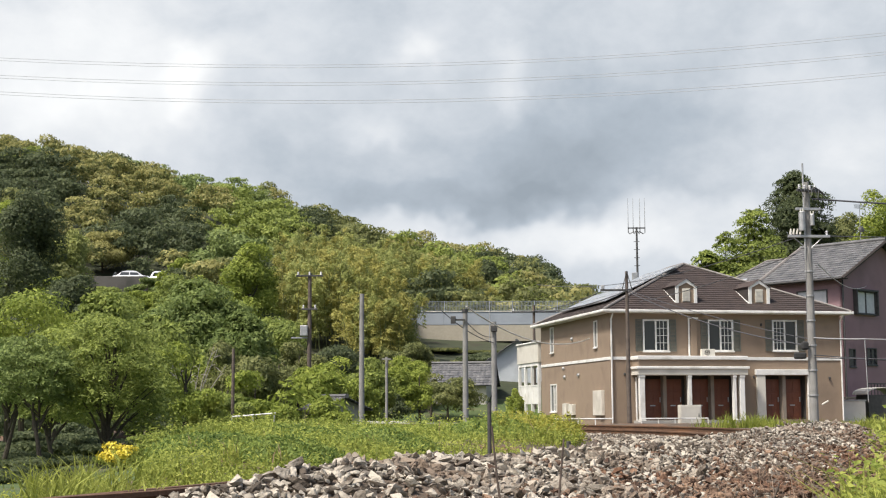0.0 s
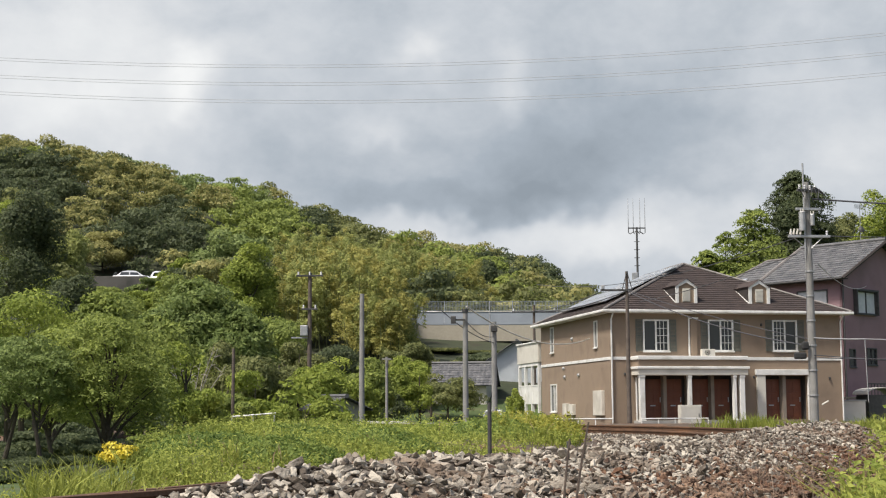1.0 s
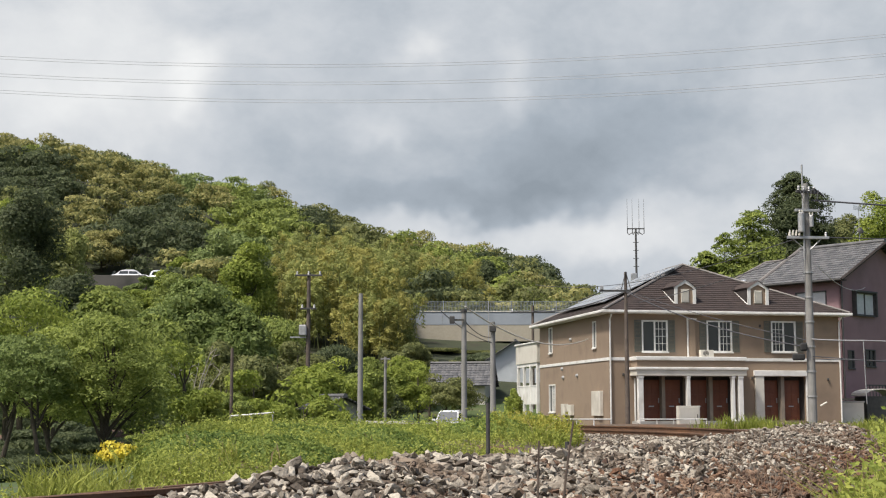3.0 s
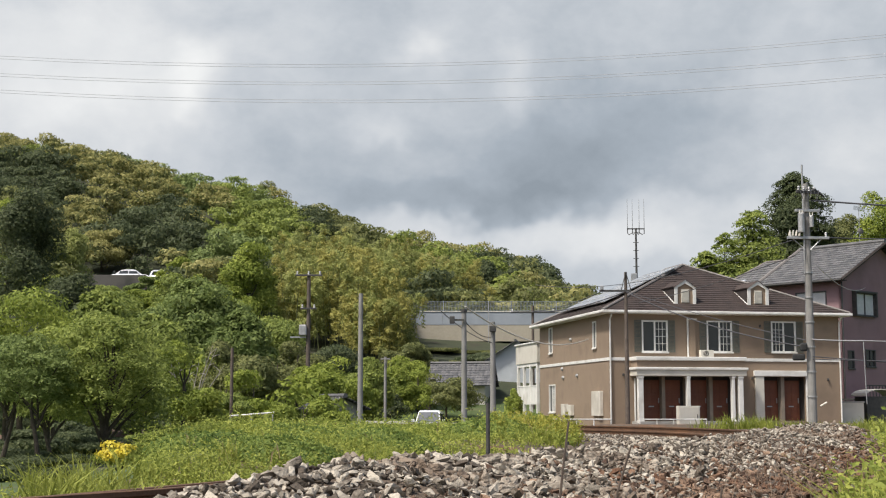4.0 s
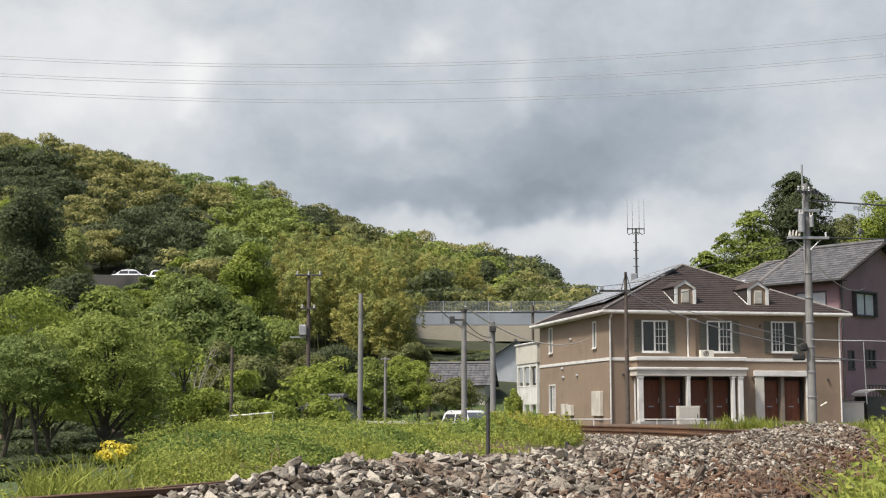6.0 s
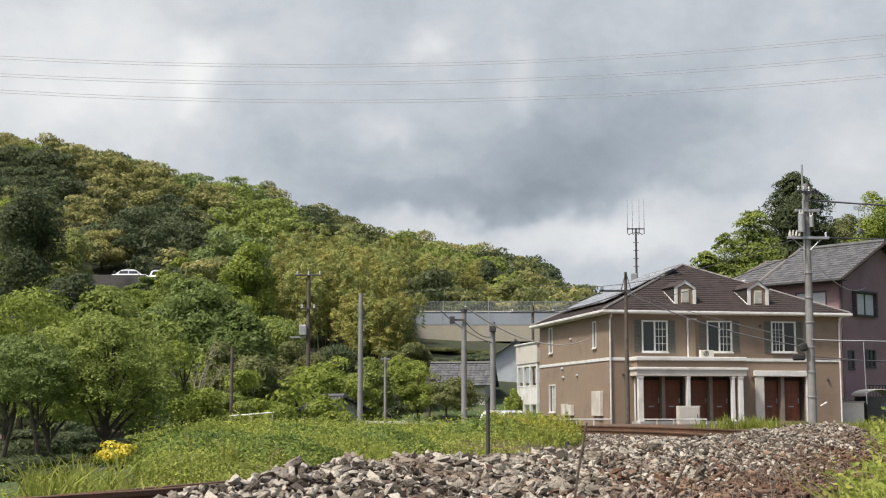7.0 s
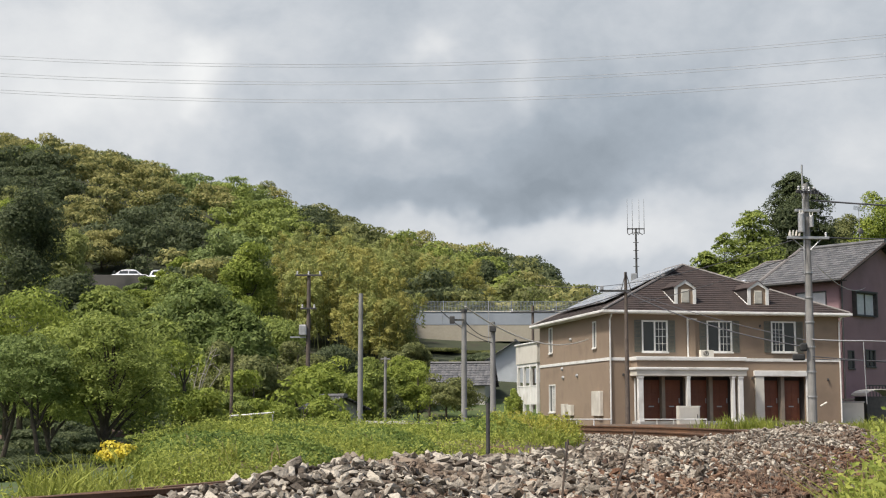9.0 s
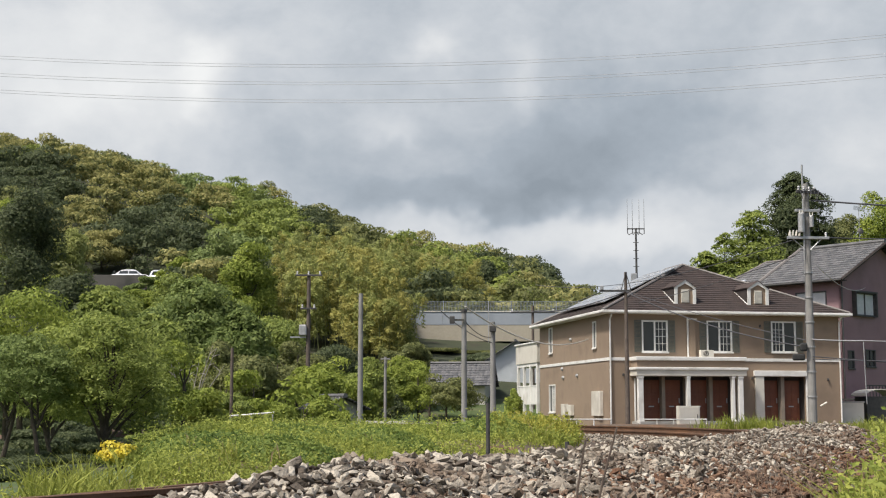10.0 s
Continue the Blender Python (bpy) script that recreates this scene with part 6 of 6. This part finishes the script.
def blades(pos, height, width, lean=0.35):
    """Bent grass blades: two quads and a tip each, as triangles."""
    n = len(pos)
    a = rng.uniform(0, 6.28, n)
    w = np.stack([np.cos(a), np.sin(a), 0 * a], 1) * (width * rng.uniform(0.6, 1.3, n))[:, None]
    h = (height * rng.uniform(0.5, 1.25, n))[:, None]
    l = np.stack([rng.normal(size=n), rng.normal(size=n), 0 * a], 1) * lean * h
    up = np.array([0, 0, 1.0])
    m = pos + up * h * 0.6 + l * 0.35
    t = pos + up * h * 0.95 + l
    co = np.stack([pos - w, pos + w, m + w * 0.8, m - w * 0.8, t], 1).reshape(-1, 3)
    b = np.arange(n)[:, None] * 5
    f = np.concatenate([b + np.array([[0, 1, 2]]), b + np.array([[0, 2, 3]]), b + np.array([[3, 2, 4]])])
    return co, f


OUT = np.array([(p.x, p.y) for p in outer_rail])
SIDE = np.array([(s.x, s.y) for s in track_side])


def beside(x, y):
    """Distance from the outer rail, positive on the inside of the curve."""
    d = np.full(len(x), 1e9)
    sg = np.zeros(len(x))
    for i in range(len(OUT)):
        e = np.hypot(x - OUT[i, 0], y - OUT[i, 1])
        near = e < d
        d = np.where(near, e, d)
        sg = np.where(near, (x - OUT[i, 0]) * SIDE[i, 0] + (y - OUT[i, 1]) * SIDE[i, 1], sg)
    return np.sign(sg) * d


def field_growth():
    n = 150000
    y = 8.5 + 39 * rng.uniform(0, 1, n) ** 1.25
    x = rng.uniform(-0.37, 0.22, n) * y
    d = beside(x, y)
    patch = bumps(x, y, 0.55, 1.0) + 0.6 * bumps(x, y, 1.7, 4.0)
    left = step01((-x / y - 0.20) / 0.06)
    keep = (d > 1.95) & (rng.random(n) < 0.75 + 0.25 * patch) & ((x / y > -0.224) | (y < 11.5)) & ~((x / y > 0.080 + 0.016 * patch) & (y > 20))
    x, y, d, patch, left = (v[keep] for v in (x, y, d, patch, left))
    tall = (0.17 + 0.13 * patch.clip(-1, 1.4)) * (0.45 + 0.55 * step01((d - 1.6) / 1.8)) * (1 - 0.55 * step01((-x / y - 0.15) / 0.07)) + 0.06 * step01((y - 22) / 14)
    tall = tall * np.where((x > 1.2) & (y > 24), 0.7, 1.0) * np.where((x / y > -0.125) & (x / y < 0.03), 0.72 - 0.34 * step01((y - 26) / 10), 1.0)
    z = land(x, y)
    g = rng.random(len(x)) < 0.52
    stuff("field_grass", [blades(np.stack([x, y, z - 0.02], 1)[g], np.maximum(tall[g] * 1.15, 0.06), 0.006 + 0.00022 * y[g].mean())], M["grass"], "bright green uncut grass beside the railway", "grass")
    w = ~g
    p = np.stack([x, y, z + tall * rng.uniform(0.25, 1.05, len(x))], 1)[w]
    p2 = np.concatenate([p + rng.normal(size=p.shape) * 0.05 * k for k in range(4)])
    stuff("field_weeds", [leaf_cards(p2, np.tile([0.0, -0.35, 0.9], (len(p2), 1)), 0.010 + 0.0007 * p2[:, 1], 0.6, 0.7, tri=True)], M["weed"], "dense leafy green weeds and creepers in the field", "weeds")
    # creeper mounds and taller tufts
    cards, tufts, straw = [], [], []
    for cx, cy, r, h in ((-3.1, 18.5, 0.95, 0.20), (-4.4, 25, 1.0, 0.17), (-1.9, 17, 0.9, 0.26), (-2.8, 24, 1.3, 0.22), (-0.9, 21, 0.9, 0.20), (0.9, 27, 1.1, 0.34), (1.9, 31, 1.2, 0.40), (2.2, 36, 1.0, 0.42), (-5.9, 36, 1.7, 0.24), (-2.0, 33, 1.6, 0.14), (-0.4, 38, 1.6, 0.12), (1.6, 40, 1.2, 0.26), (-5.4, 41, 1.6, 0.26)):
        m = int(6500 * r)
        a, q = rng.uniform(0, 6.28, m), np.sqrt(rng.uniform(0, 1, m))
        xx, yy = cx + r * q * np.cos(a), cy + r * q * np.sin(a)
        zz = land(xx, yy) + h * (1 - q ** 2) * (0.85 + 0.2 * bumps(xx, yy, 4.0)) + 0.03
        cards.append(leaf_cards(np.stack([xx, yy, zz + rng.normal(size=m) * 0.035], 1), np.stack([np.cos(a) * q, np.sin(a) * q - 0.3, 0.9 + 0 * a], 1), 0.012 + 0.0007 * cy, 0.7, 0.7, tri=True))
        for _ in range(int(5 * r)):
            tx, ty = cx + rng.uniform(-r, r), cy + rng.uniform(-r, r)
            k = 30
            pp = np.stack([tx + rng.normal(size=k) * 0.08, ty + rng.normal(size=k) * 0.08, np.full(k, float(land(tx, ty)))], 1)
            tufts.append(blades(pp, np.full(k, h * 1.05), 0.011, 0.28))
            straw.append(blades(pp[:6], np.full(6, h * 1.25), 0.006, 0.25))
    # rank yellow-green weeds where the field narrows
    rank = []
    for _ in range(150):
        cx, cy = rng.uniform(0.9, 2.7), rng.uniform(26.5, 31)
        g, h, m = float(land(cx, cy)), rng.uniform(0.22, 0.52), 46
        f = rng.uniform(0.1, 1, m)
        pp = np.stack([cx + rng.normal(size=m) * 0.07 * (1.3 - f) + 0.08 * f, cy + rng.normal(size=m) * 0.07, g + h * f], 1)
        rank.append(leaf_cards(pp, np.tile([0.0, -0.3, 0.8], (m, 1)), 0.036, 0.5, 0.8, tri=True))
    stuff("rank_weeds", rank, M["weed_gold"], "rank yellow-green leafy weeds beside the rails", "weeds")
    stuff("creeper_mounds", cards, M["creeper"], "leafy green creeper mounds over the field", "weeds")
    stuff("tall_grass_tufts", tufts, M["grass"], "tall bright green grass tufts in the field", "grass")
    stuff("dry_stems", straw, M["straw"], "pale dry grass stems among the green", "grass")


field_growth()


def edge_growth():
    tall, leaves, dry = [], [], []

    def tuft(x, y, h, k, w, lean=0.4, spread=0.07, to=tall):
        pp = np.stack([x + rng.normal(size=k) * spread, y + rng.normal(size=k) * spread, np.full(k, float(land(x, y)) - 0.02)], 1)
        to.append(blades(pp, np.full(k, h), w, lean))

    # long grass beyond the near rail
    for _ in range(55):
        y = rng.uniform(9.8, 13.5)
        tuft(rng.uniform(-0.30, -0.225) * y, y, rng.uniform(0.25, 0.46), 14, 0.008, 0.5)
    # yard edge before the house, and the bank beyond the bend
    for _ in range(260):
        x = rng.uniform(9.2, 16.5)
        y = 50 + rng.uniform(-2, 3)
        tuft(x, y, rng.uniform(0.25, 0.5) * (1.25 if 9.2 < x < 11.8 else 0.8), 26, 0.016, 0.35, 0.2)
    for _ in range(170):
        y = rng.uniform(17, 34)
        tuft(rng.uniform(0.30, 0.36) * y + 0.2, y, rng.uniform(0.14, 0.30), 20, 0.009, 0.4, 0.12)
    # rank growth on the near shoulder
    for _ in range(120):
        y = rng.uniform(3.2, 8.0)
        x = y * rng.uniform(0.295, 0.36)
        tuft(x, y, rng.uniform(0.22, 0.42), 9, 0.007, 0.5, 0.05)
        k = 14
        c = np.array([x, y, float(land(x, y)) + rng.uniform(0.10, 0.34)])
        leaves.append(leaf_cards(c + rng.normal(size=(k, 3)) * [0.07, 0.07, 0.06], np.tile([0, -0.3, 0.9], (k, 1)), 0.022, 0.55))
    for _ in range(150):
        y = rng.uniform(8.0, 17)
        x = y * rng.uniform(0.326, 0.375)
        tuft(x, y, rng.uniform(0.14, 0.3), 12, 0.008, 0.4, 0.08)
        k = 40
        c = np.array([x, y, float(land(x, y)) + rng.uniform(0.04, 0.24)])
        leaves.append(leaf_cards(c + rng.normal(size=(k, 3)) * [0.12, 0.12, 0.08], np.tile([0, -0.3, 0.9], (k, 1)), 0.03, 0.55))
    # withered brown stems on the shoulder
    for _ in range(42):
        y = rng.uniform(6.0, 12.0)
        tuft(y * rng.uniform(0.215, 0.275), y, rng.uniform(0.10, 0.24), 9, 0.0016, 0.7, 0.10, dry)
    # sparse green on the stones near the bend
    for _ in range(60):
        y = rng.uniform(15, 23)
        tuft(y * rng.uniform(0.085, 0.125), y, rng.uniform(0.12, 0.25), 12, 0.006, 0.5, 0.12)
    stuff("long_grass", tall, M["grass"], "long green grass blades along the line", "grass")
    stuff("shoulder_weeds", leaves, M["weed"], "broad-leaved green weeds on the near shoulder", "weeds")
    stuff("withered_stems", dry, M["withered"], "withered red-brown stems on the ballast shoulder", "grass")


M["withered"] = mat("withered_stem", (0.15, 0.105, 0.075), (0.30, 0.23, 0.17), 6, 0.9, per="island")
edge_growth()


def flower_bush():
    x, y = -4.11, 17.5
    g = -0.13
    t = thing("flowering_bush", pose(x, y, g + 0.02), "green bush full of bright yellow flowers", "bush")
    p, o = crown_points((0, 0, 0.15), (0.37, 0.28, 0.21), 3200, 16, 1.0, -0.3)
    ob = new("foliage", arrays_mesh("foliage", *leaf_cards(p, o, 0.022), M["weed"]))
    ob.parent = t
    p, o = crown_points((0.02, -0.05, 0.20), (0.33, 0.27, 0.24), 850, 13, 1.0, -0.1)
    ob = new("blossom", arrays_mesh("blossom", *leaf_cards(p, o, 0.021, 0.8), M["flower"]))
    ob.parent = t
    part("stems", a_rod((0, 0, -0.25), (0, 0, 0.4), 0.03), M["bark"], t)


flower_bush()


def big_leaf(x, y, z, length, yaw, width=0.02):
    """One arching strap-shaped leaf of a reed near the camera."""
    t = thing("reed_leaf", pose(x, y, z, 0, 0, yaw), "broad arching green reed leaf", "plant", "reeds by the camera")
    bm = bmesh.new()
    rows = []
    for k in range(13):
        s = k / 12
        px, pz = length * 0.75 * s ** 1.3, length * (1.0 * s - 0.62 * s * s)
        w = width * math.sin(math.pi * min(1, 0.12 + s * 0.9)) ** 0.8
        rows.append([bm.verts.new((px, -w, pz + w * 0.25)), bm.verts.new((px, 0, pz)), bm.verts.new((px, w, pz + w * 0.25))])
    for a, b in zip(rows, rows[1:]):
        for k in range(2):
            bm.faces.new((a[k], a[k + 1], b[k + 1], b[k]))
    part("blade", bm, M["weed"], t)
    return t


for x, y, yaw, L in ((1.22, 4.2, 20, 0.42), (1.28, 4.3, 70, 0.5), (1.30, 4.1, 10, 0.5), (1.36, 4.4, 120, 0.45), (1.18, 4.0, 200, 0.35), (1.33, 4.0, 160, 0.4), (1.4, 4.6, 60, 0.52), (1.24, 3.8, 330, 0.36), (1.45, 4.9, 180, 0.5), (1.5, 5.2, 30, 0.5)):
    big_leaf(x, y, float(land(x, y)) + 0.02, L, yaw, 0.017)


def teal_sheet():
    t = thing("plastic_sheet", pose(-2.50, 7.35, -0.42, 0, 0, 20), "teal plastic sheet beside the rail", "sheet")
    bm = bmesh.new()
    v = [bm.verts.new(q) for q in ((-0.5, 0, 0), (0.115, 0, 0), (-0.02, 0, 0.335), (-0.5, 0, 0.42), (-0.5, 0.03, 0), (0.115, 0.03, 0), (-0.02, 0.03, 0.335), (-0.5, 0.03, 0.42))]
    for f in ((0, 1, 2, 3), (7, 6, 5, 4), (0, 4, 5, 1), (1, 5, 6, 2), (2, 6, 7, 3), (3, 7, 4, 0)):
        bm.faces.new([v[k] for k in f])
    part("sheet", bm, M["teal"], t)


teal_sheet()

# ---- vehicles ----


def car(label, length=3.5, width=1.48, height=1.48, sedan=False):
    t = thing("car", pose(0, 0, 0), label, "car", "white cars")
    L, W, H = length, width, height
    # stations along the car (forward is +y): y, half width low, half width at waist, waist height
    body = bmesh.new()
    st = [(-L / 2, 0.86, 0.62), (-L / 2 + 0.12, 0.98, 0.82), (-L / 4, 1.0, 0.86), (0, 1.0, 0.87), (L / 4, 1.0, 0.86), (L / 2 - 0.35, 0.96, 0.78), (L / 2 - 0.06, 0.86, 0.60), (L / 2, 0.74, 0.50)]
    rings = []
    for y, k, w in st:
        hw = W / 2 * k
        rings.append([body.verts.new(q) for q in ((-hw * 0.92, y, 0.22), (-hw, y, 0.40), (-hw * 0.99, y, w * 0.85), (-hw * 0.90, y, w), (hw * 0.90, y, w), (hw * 0.99, y, w * 0.85), (hw, y, 0.40), (hw * 0.92, y, 0.22))])
    for a, b in zip(rings, rings[1:]):
        for k in range(8):
            body.faces.new((a[k], a[(k + 1) % 8], b[(k + 1) % 8], b[k]))
    body.faces.new(rings[0]), body.faces.new(rings[-1][::-1])
    bmesh.ops.bevel(body, geom=list(body.edges), offset=0.02, segments=1, affect="EDGES")
    bd = part("body", body, M["carpaint"], t)
    cab = bmesh.new()
    prof = [(-L / 2 + 0.16, 0.84), (-L / 2 + 0.42, H - 0.10), (-L / 2 + 0.75, H), (0.25, H), (0.62, H - 0.10), (1.12, 0.84)]
    if sedan:
        prof = [(-1.72, 0.84), (-1.05, H - 0.08), (-0.55, H), (0.20, H), (0.50, H - 0.07), (1.25, 0.84)]
    a = [cab.verts.new((-W / 2 * (0.88 if z < 1 else 0.74), y, z)) for y, z in prof]
    b = [cab.verts.new((W / 2 * (0.88 if z < 1 else 0.74), y, z)) for y, z in prof]
    for k in range(6):
        cab.faces.new((a[k], b[k], b[(k + 1) % 6], a[(k + 1) % 6]))
    cab.faces.new(a[::-1]), cab.faces.new(b)
    bmesh.ops.bevel(cab, geom=list(cab.edges), offset=0.035, segments=2, affect="EDGES")
    part("cabin", cab, M["carpaint"], t)
    for nm, q in zip(("windscreen", "rear_window"), (((-0.56, 1.10, 0.89), (0.56, 1.10, 0.89), (0.49, 0.67, H - 0.11), (-0.49, 0.67, H - 0.11)), ((0.54, -L / 2 + 0.15, 0.92), (-0.54, -L / 2 + 0.15, 0.92), (-0.48, -L / 2 + 0.36, H - 0.14), (0.48, -L / 2 + 0.36, H - 0.14)))):
        g = bmesh.new()      # the glass stands a little proud
        v = [g.verts.new(Vector(p) + Vector((0, 0.02 if p[1] > 0 else -0.03, 0.02))) for p in q]
        g.faces.new(v)
        w = [g.verts.new(p.co - Vector((0, 0.02 if p.co.y > 0 else -0.02, 0.02))) for p in v]
        for k in range(4):
            g.faces.new((v[k], v[(k + 1) % 4], w[(k + 1) % 4], w[k]))
        part(nm, g, M["carglass"], t)
    for s in (-1, 1):
        for y0, y1, t0, t1 in ((-1.30, -0.28, -1.15, -0.28), (-0.18, 0.95, -0.18, 0.55)):
            g = bmesh.new()
            g.faces.new([g.verts.new(q) for q in ((s * W / 2 * 0.885, y0, 0.91), (s * W / 2 * 0.885, y1, 0.91), (s * W / 2 * 0.772, t1, H - 0.17), (s * W / 2 * 0.772, t0, H - 0.17))])
            bmesh.ops.solidify(g, geom=list(g.faces), thickness=0.012)
            part("side_window", g, M["carglass"], t)
        place(part("headlight", a_box(-0.16, 0.16, -0.06, 0.06, -0.09, 0.09, bevel=0.03), M["lens"], t), pose(s * 0.48, L / 2 - 0.05, 0.60))
        place(part("mirror", a_box(-0.09, 0.09, -0.05, 0.05, -0.06, 0.06, bevel=0.03), M["carpaint"], t), pose(s * (W / 2 + 0.06), 0.85, 0.95))
        for y in (-L / 2 + 0.62, L / 2 - 0.66):
            wh = place(part("wheel", a_rod((-0.085, 0, 0), (0.085, 0, 0), 0.28, n=20), M["tyre"], t), pose(s * (W / 2 - 0.09), y, 0.28))
            part("rim", a_rod((s * 0.05, 0, 0), (s * 0.095, 0, 0), 0.18, 0.15, 12), M["metal"], wh)
    part("number_plate", a_box(-0.17, 0.17, L / 2 - 0.01, L / 2 + 0.02, 0.36, 0.52), M["cream"], t)
    part("grille", a_box(-0.30, 0.30, L / 2 - 0.04, L / 2 + 0.008, 0.42, 0.50), M["tyre"], t)
    return t


road_car = car("white compact hatchback driving along the lineside road")
bridge_car = copy_thing(road_car, pose(-20, 122, 8.25, 0, 0, -90))
tagged(bridge_car, "white compact hatchback crossing the overpass")
parked = car("white saloon car parked behind the hillside wall", 4.3, 1.66, 1.40, True)
parked.matrix_basis = pose(-34.6, 149.9, 14.7, 0, 0, -86)
tagged(copy_thing(road_car, pose(-31.2, 151.2, 14.7, 0, 0, -95)), "white hatchback parked behind the hillside wall")

ROAD = [(7.5, 112), (4.6, 97), (3.3, 90), (1.95, 84), (1.25, 80), (0.15, 75.5), (-0.52, 72.3), (-0.82, 68.8), (-0.45, 66.2), (0.35, 64.2), (2.4, 60.5), (4.05, 57.2), (5.3, 54.6), (6.6, 52.4), (8.4, 50.6), (12.0, 49.2), (24.0, 47.5)]


def road():
    bm = bmesh.new()
    line = evened(glide(ROAD, 8), 1.0)
    rows = []
    for i, p in enumerate(line):
        t = (line[min(i + 1, len(line) - 1)] - line[max(i - 1, 0)]).normalized()
        s = Vector((-t.y, t.x, 0))
        z = -0.85 if p.y > 56 else -0.85 - 0.12 * (56 - p.y)
        z -= 0.45 * min(1.0, max(0.0, p.x - 6.6) / 1.8)
        rows.append([bm.verts.new(p + s * o + Vector((0, 0, max(z, -2.0) + dz))) for o, dz in ((-2.6, 0), (2.6, 0), (2.6, -0.2), (-2.6, -0.2))])
    for a, b in zip(rows, rows[1:]):
        for k in range(4):
            bm.faces.new((a[k], a[(k + 1) % 4], b[(k + 1) % 4], b[k]))
    tagged(part("road", bm, M["asphalt"]), "narrow grey asphalt road below the railway", "road", kind="structure")


road()


def stalk(x, y, h, bend):
    z = float(land(x, y)) - 0.03
    t = thing("dry_stalk", pose(x, y, z), "thin dry brown grass stalk swaying before the lens", "grass stalk", "dry stalks")
    top = 0.0
    pts = [(bend * (k / 7) ** 2 * h, 0, h * k / 7) for k in range(8)]
    part("stem", sweep(bmesh.new(), pts, [0.0062 * (1 - 0.65 * k / 7) for k in range(8)], 5), M["stalk"], t)
    return t, z


M["stalk"] = mat("dry_stalk", (0.06, 0.042, 0.034), (0.13, 0.095, 0.075), 20, 0.8)
STALKS = [(stalk(0.24, 3.0, 0.76, 0.10), 0.24, 3.0, (0.0, -16), (0.5, -7), (1.0, 0), (1.5, -12), (2.0, -7), (2.5, -2), (4.0, -3), (5.0, 7), (5.5, 12), (7.0, 0), (7.5, 10), (8.0, 4), (8.5, 10), (9.0, 8), (10.0, 5)),
          (stalk(0.28, 3.0, 0.72, 0.15), 0.28, 3.0, (0.0, -10), (0.5, -3), (1.0, -9), (1.5, -5), (2.0, -12), (2.5, -18), (4.0, 2), (5.0, 10), (5.5, 16), (7.0, 12), (7.5, 15), (8.0, 14), (8.5, 6), (9.0, -9), (10.0, -6)),
          (stalk(0.53, 3.0, 0.67, 0.12), 0.53, 3.0, (0.0, 6), (0.5, 0), (1.0, 4), (1.5, -4), (2.0, -3), (2.5, -6), (4.0, 0), (5.0, 8), (5.5, 10), (7.0, 14), (7.5, 16), (8.0, 12), (8.5, 14), (9.0, 10), (10.0, 12)),
          (stalk(0.60, 3.1, 0.66, 0.2), 0.60, 3.1, (0.0, 2), (0.5, 5), (1.0, 10), (1.5, 3), (2.0, -2), (2.5, 2), (4.0, 4), (5.0, 10), (5.5, 14), (7.0, 10), (7.5, 18), (8.0, 10), (8.5, 16), (9.0, 12), (10.0, 14))]


# ---- what moves ----


def motions():
    walk(clouds, [(0.0, pose(0, 0, 0, 0, 0, 0)), (10.0, pose(0, 0, 6, 0, 0, -0.62))])
    # the car comes down the lane, swings round the bend and passes before the house
    way = [(0.0, 4.6, 97), (1.0, 3.3, 90), (2.0, 1.95, 84), (2.5, 1.25, 80), (3.2, 0.15, 75.5), (3.8, -0.52, 72.3), (4.5, -0.82, 68.8), (5.0, -0.45, 66.2), (5.5, 0.35, 64.2), (6.2, 1.5, 62.1), (6.8, 2.4, 60.5), (7.5, 4.05, 57.2), (8.0, 5.3, 54.6), (8.5, 6.6, 52.4), (9.0, 8.4, 50.6), (10.0, 12.0, 49.2)]
    rows = []
    for i, (t, x, y) in enumerate(way):
        a, b = way[max(i - 1, 0)], way[min(i + 1, len(way) - 1)]
        yaw = math.degrees(math.atan2(b[2] - a[2], b[1] - a[1])) - 90
        yaw = yaw if yaw > -180 else yaw + 360
        z = -0.83 if y > 56 else max(-1.95, -0.83 - 0.12 * (56 - y))
        z -= 0.45 * max(0.0, x - 6.6) / 1.8 if x < 8.4 else 0.45
        rows.append((t, pose(x, y, z, 0, 0, yaw if yaw > 0 else yaw + 360)))
    walk(road_car, rows)
    walk(bridge_car, [(0.0, pose(-13.2, 122.2, 8.0, 0, 0, -90)), (0.7, pose(-4.6, 122.2, 8.0, 0, 0, -90)), (1.0, pose(-0.85, 122.2, 8.0, 0, 0, -90)), (1.2, pose(1.6, 122.2, 7.75, 0, 0, -90)), (1.6, pose(6.5, 122.2, 7.7, 0, 0, -90)), (3.5, pose(30, 122.2, 7.7, 0, 0, -90)), (10.0, pose(38, 122.2, 7.7, 0, 0, -90))])
    for (ob, z), x, y, *tilts in STALKS:
        walk(ob, [(t, pose(x, y, z, 0, a, 0)) for t, a in tilts])


motions()
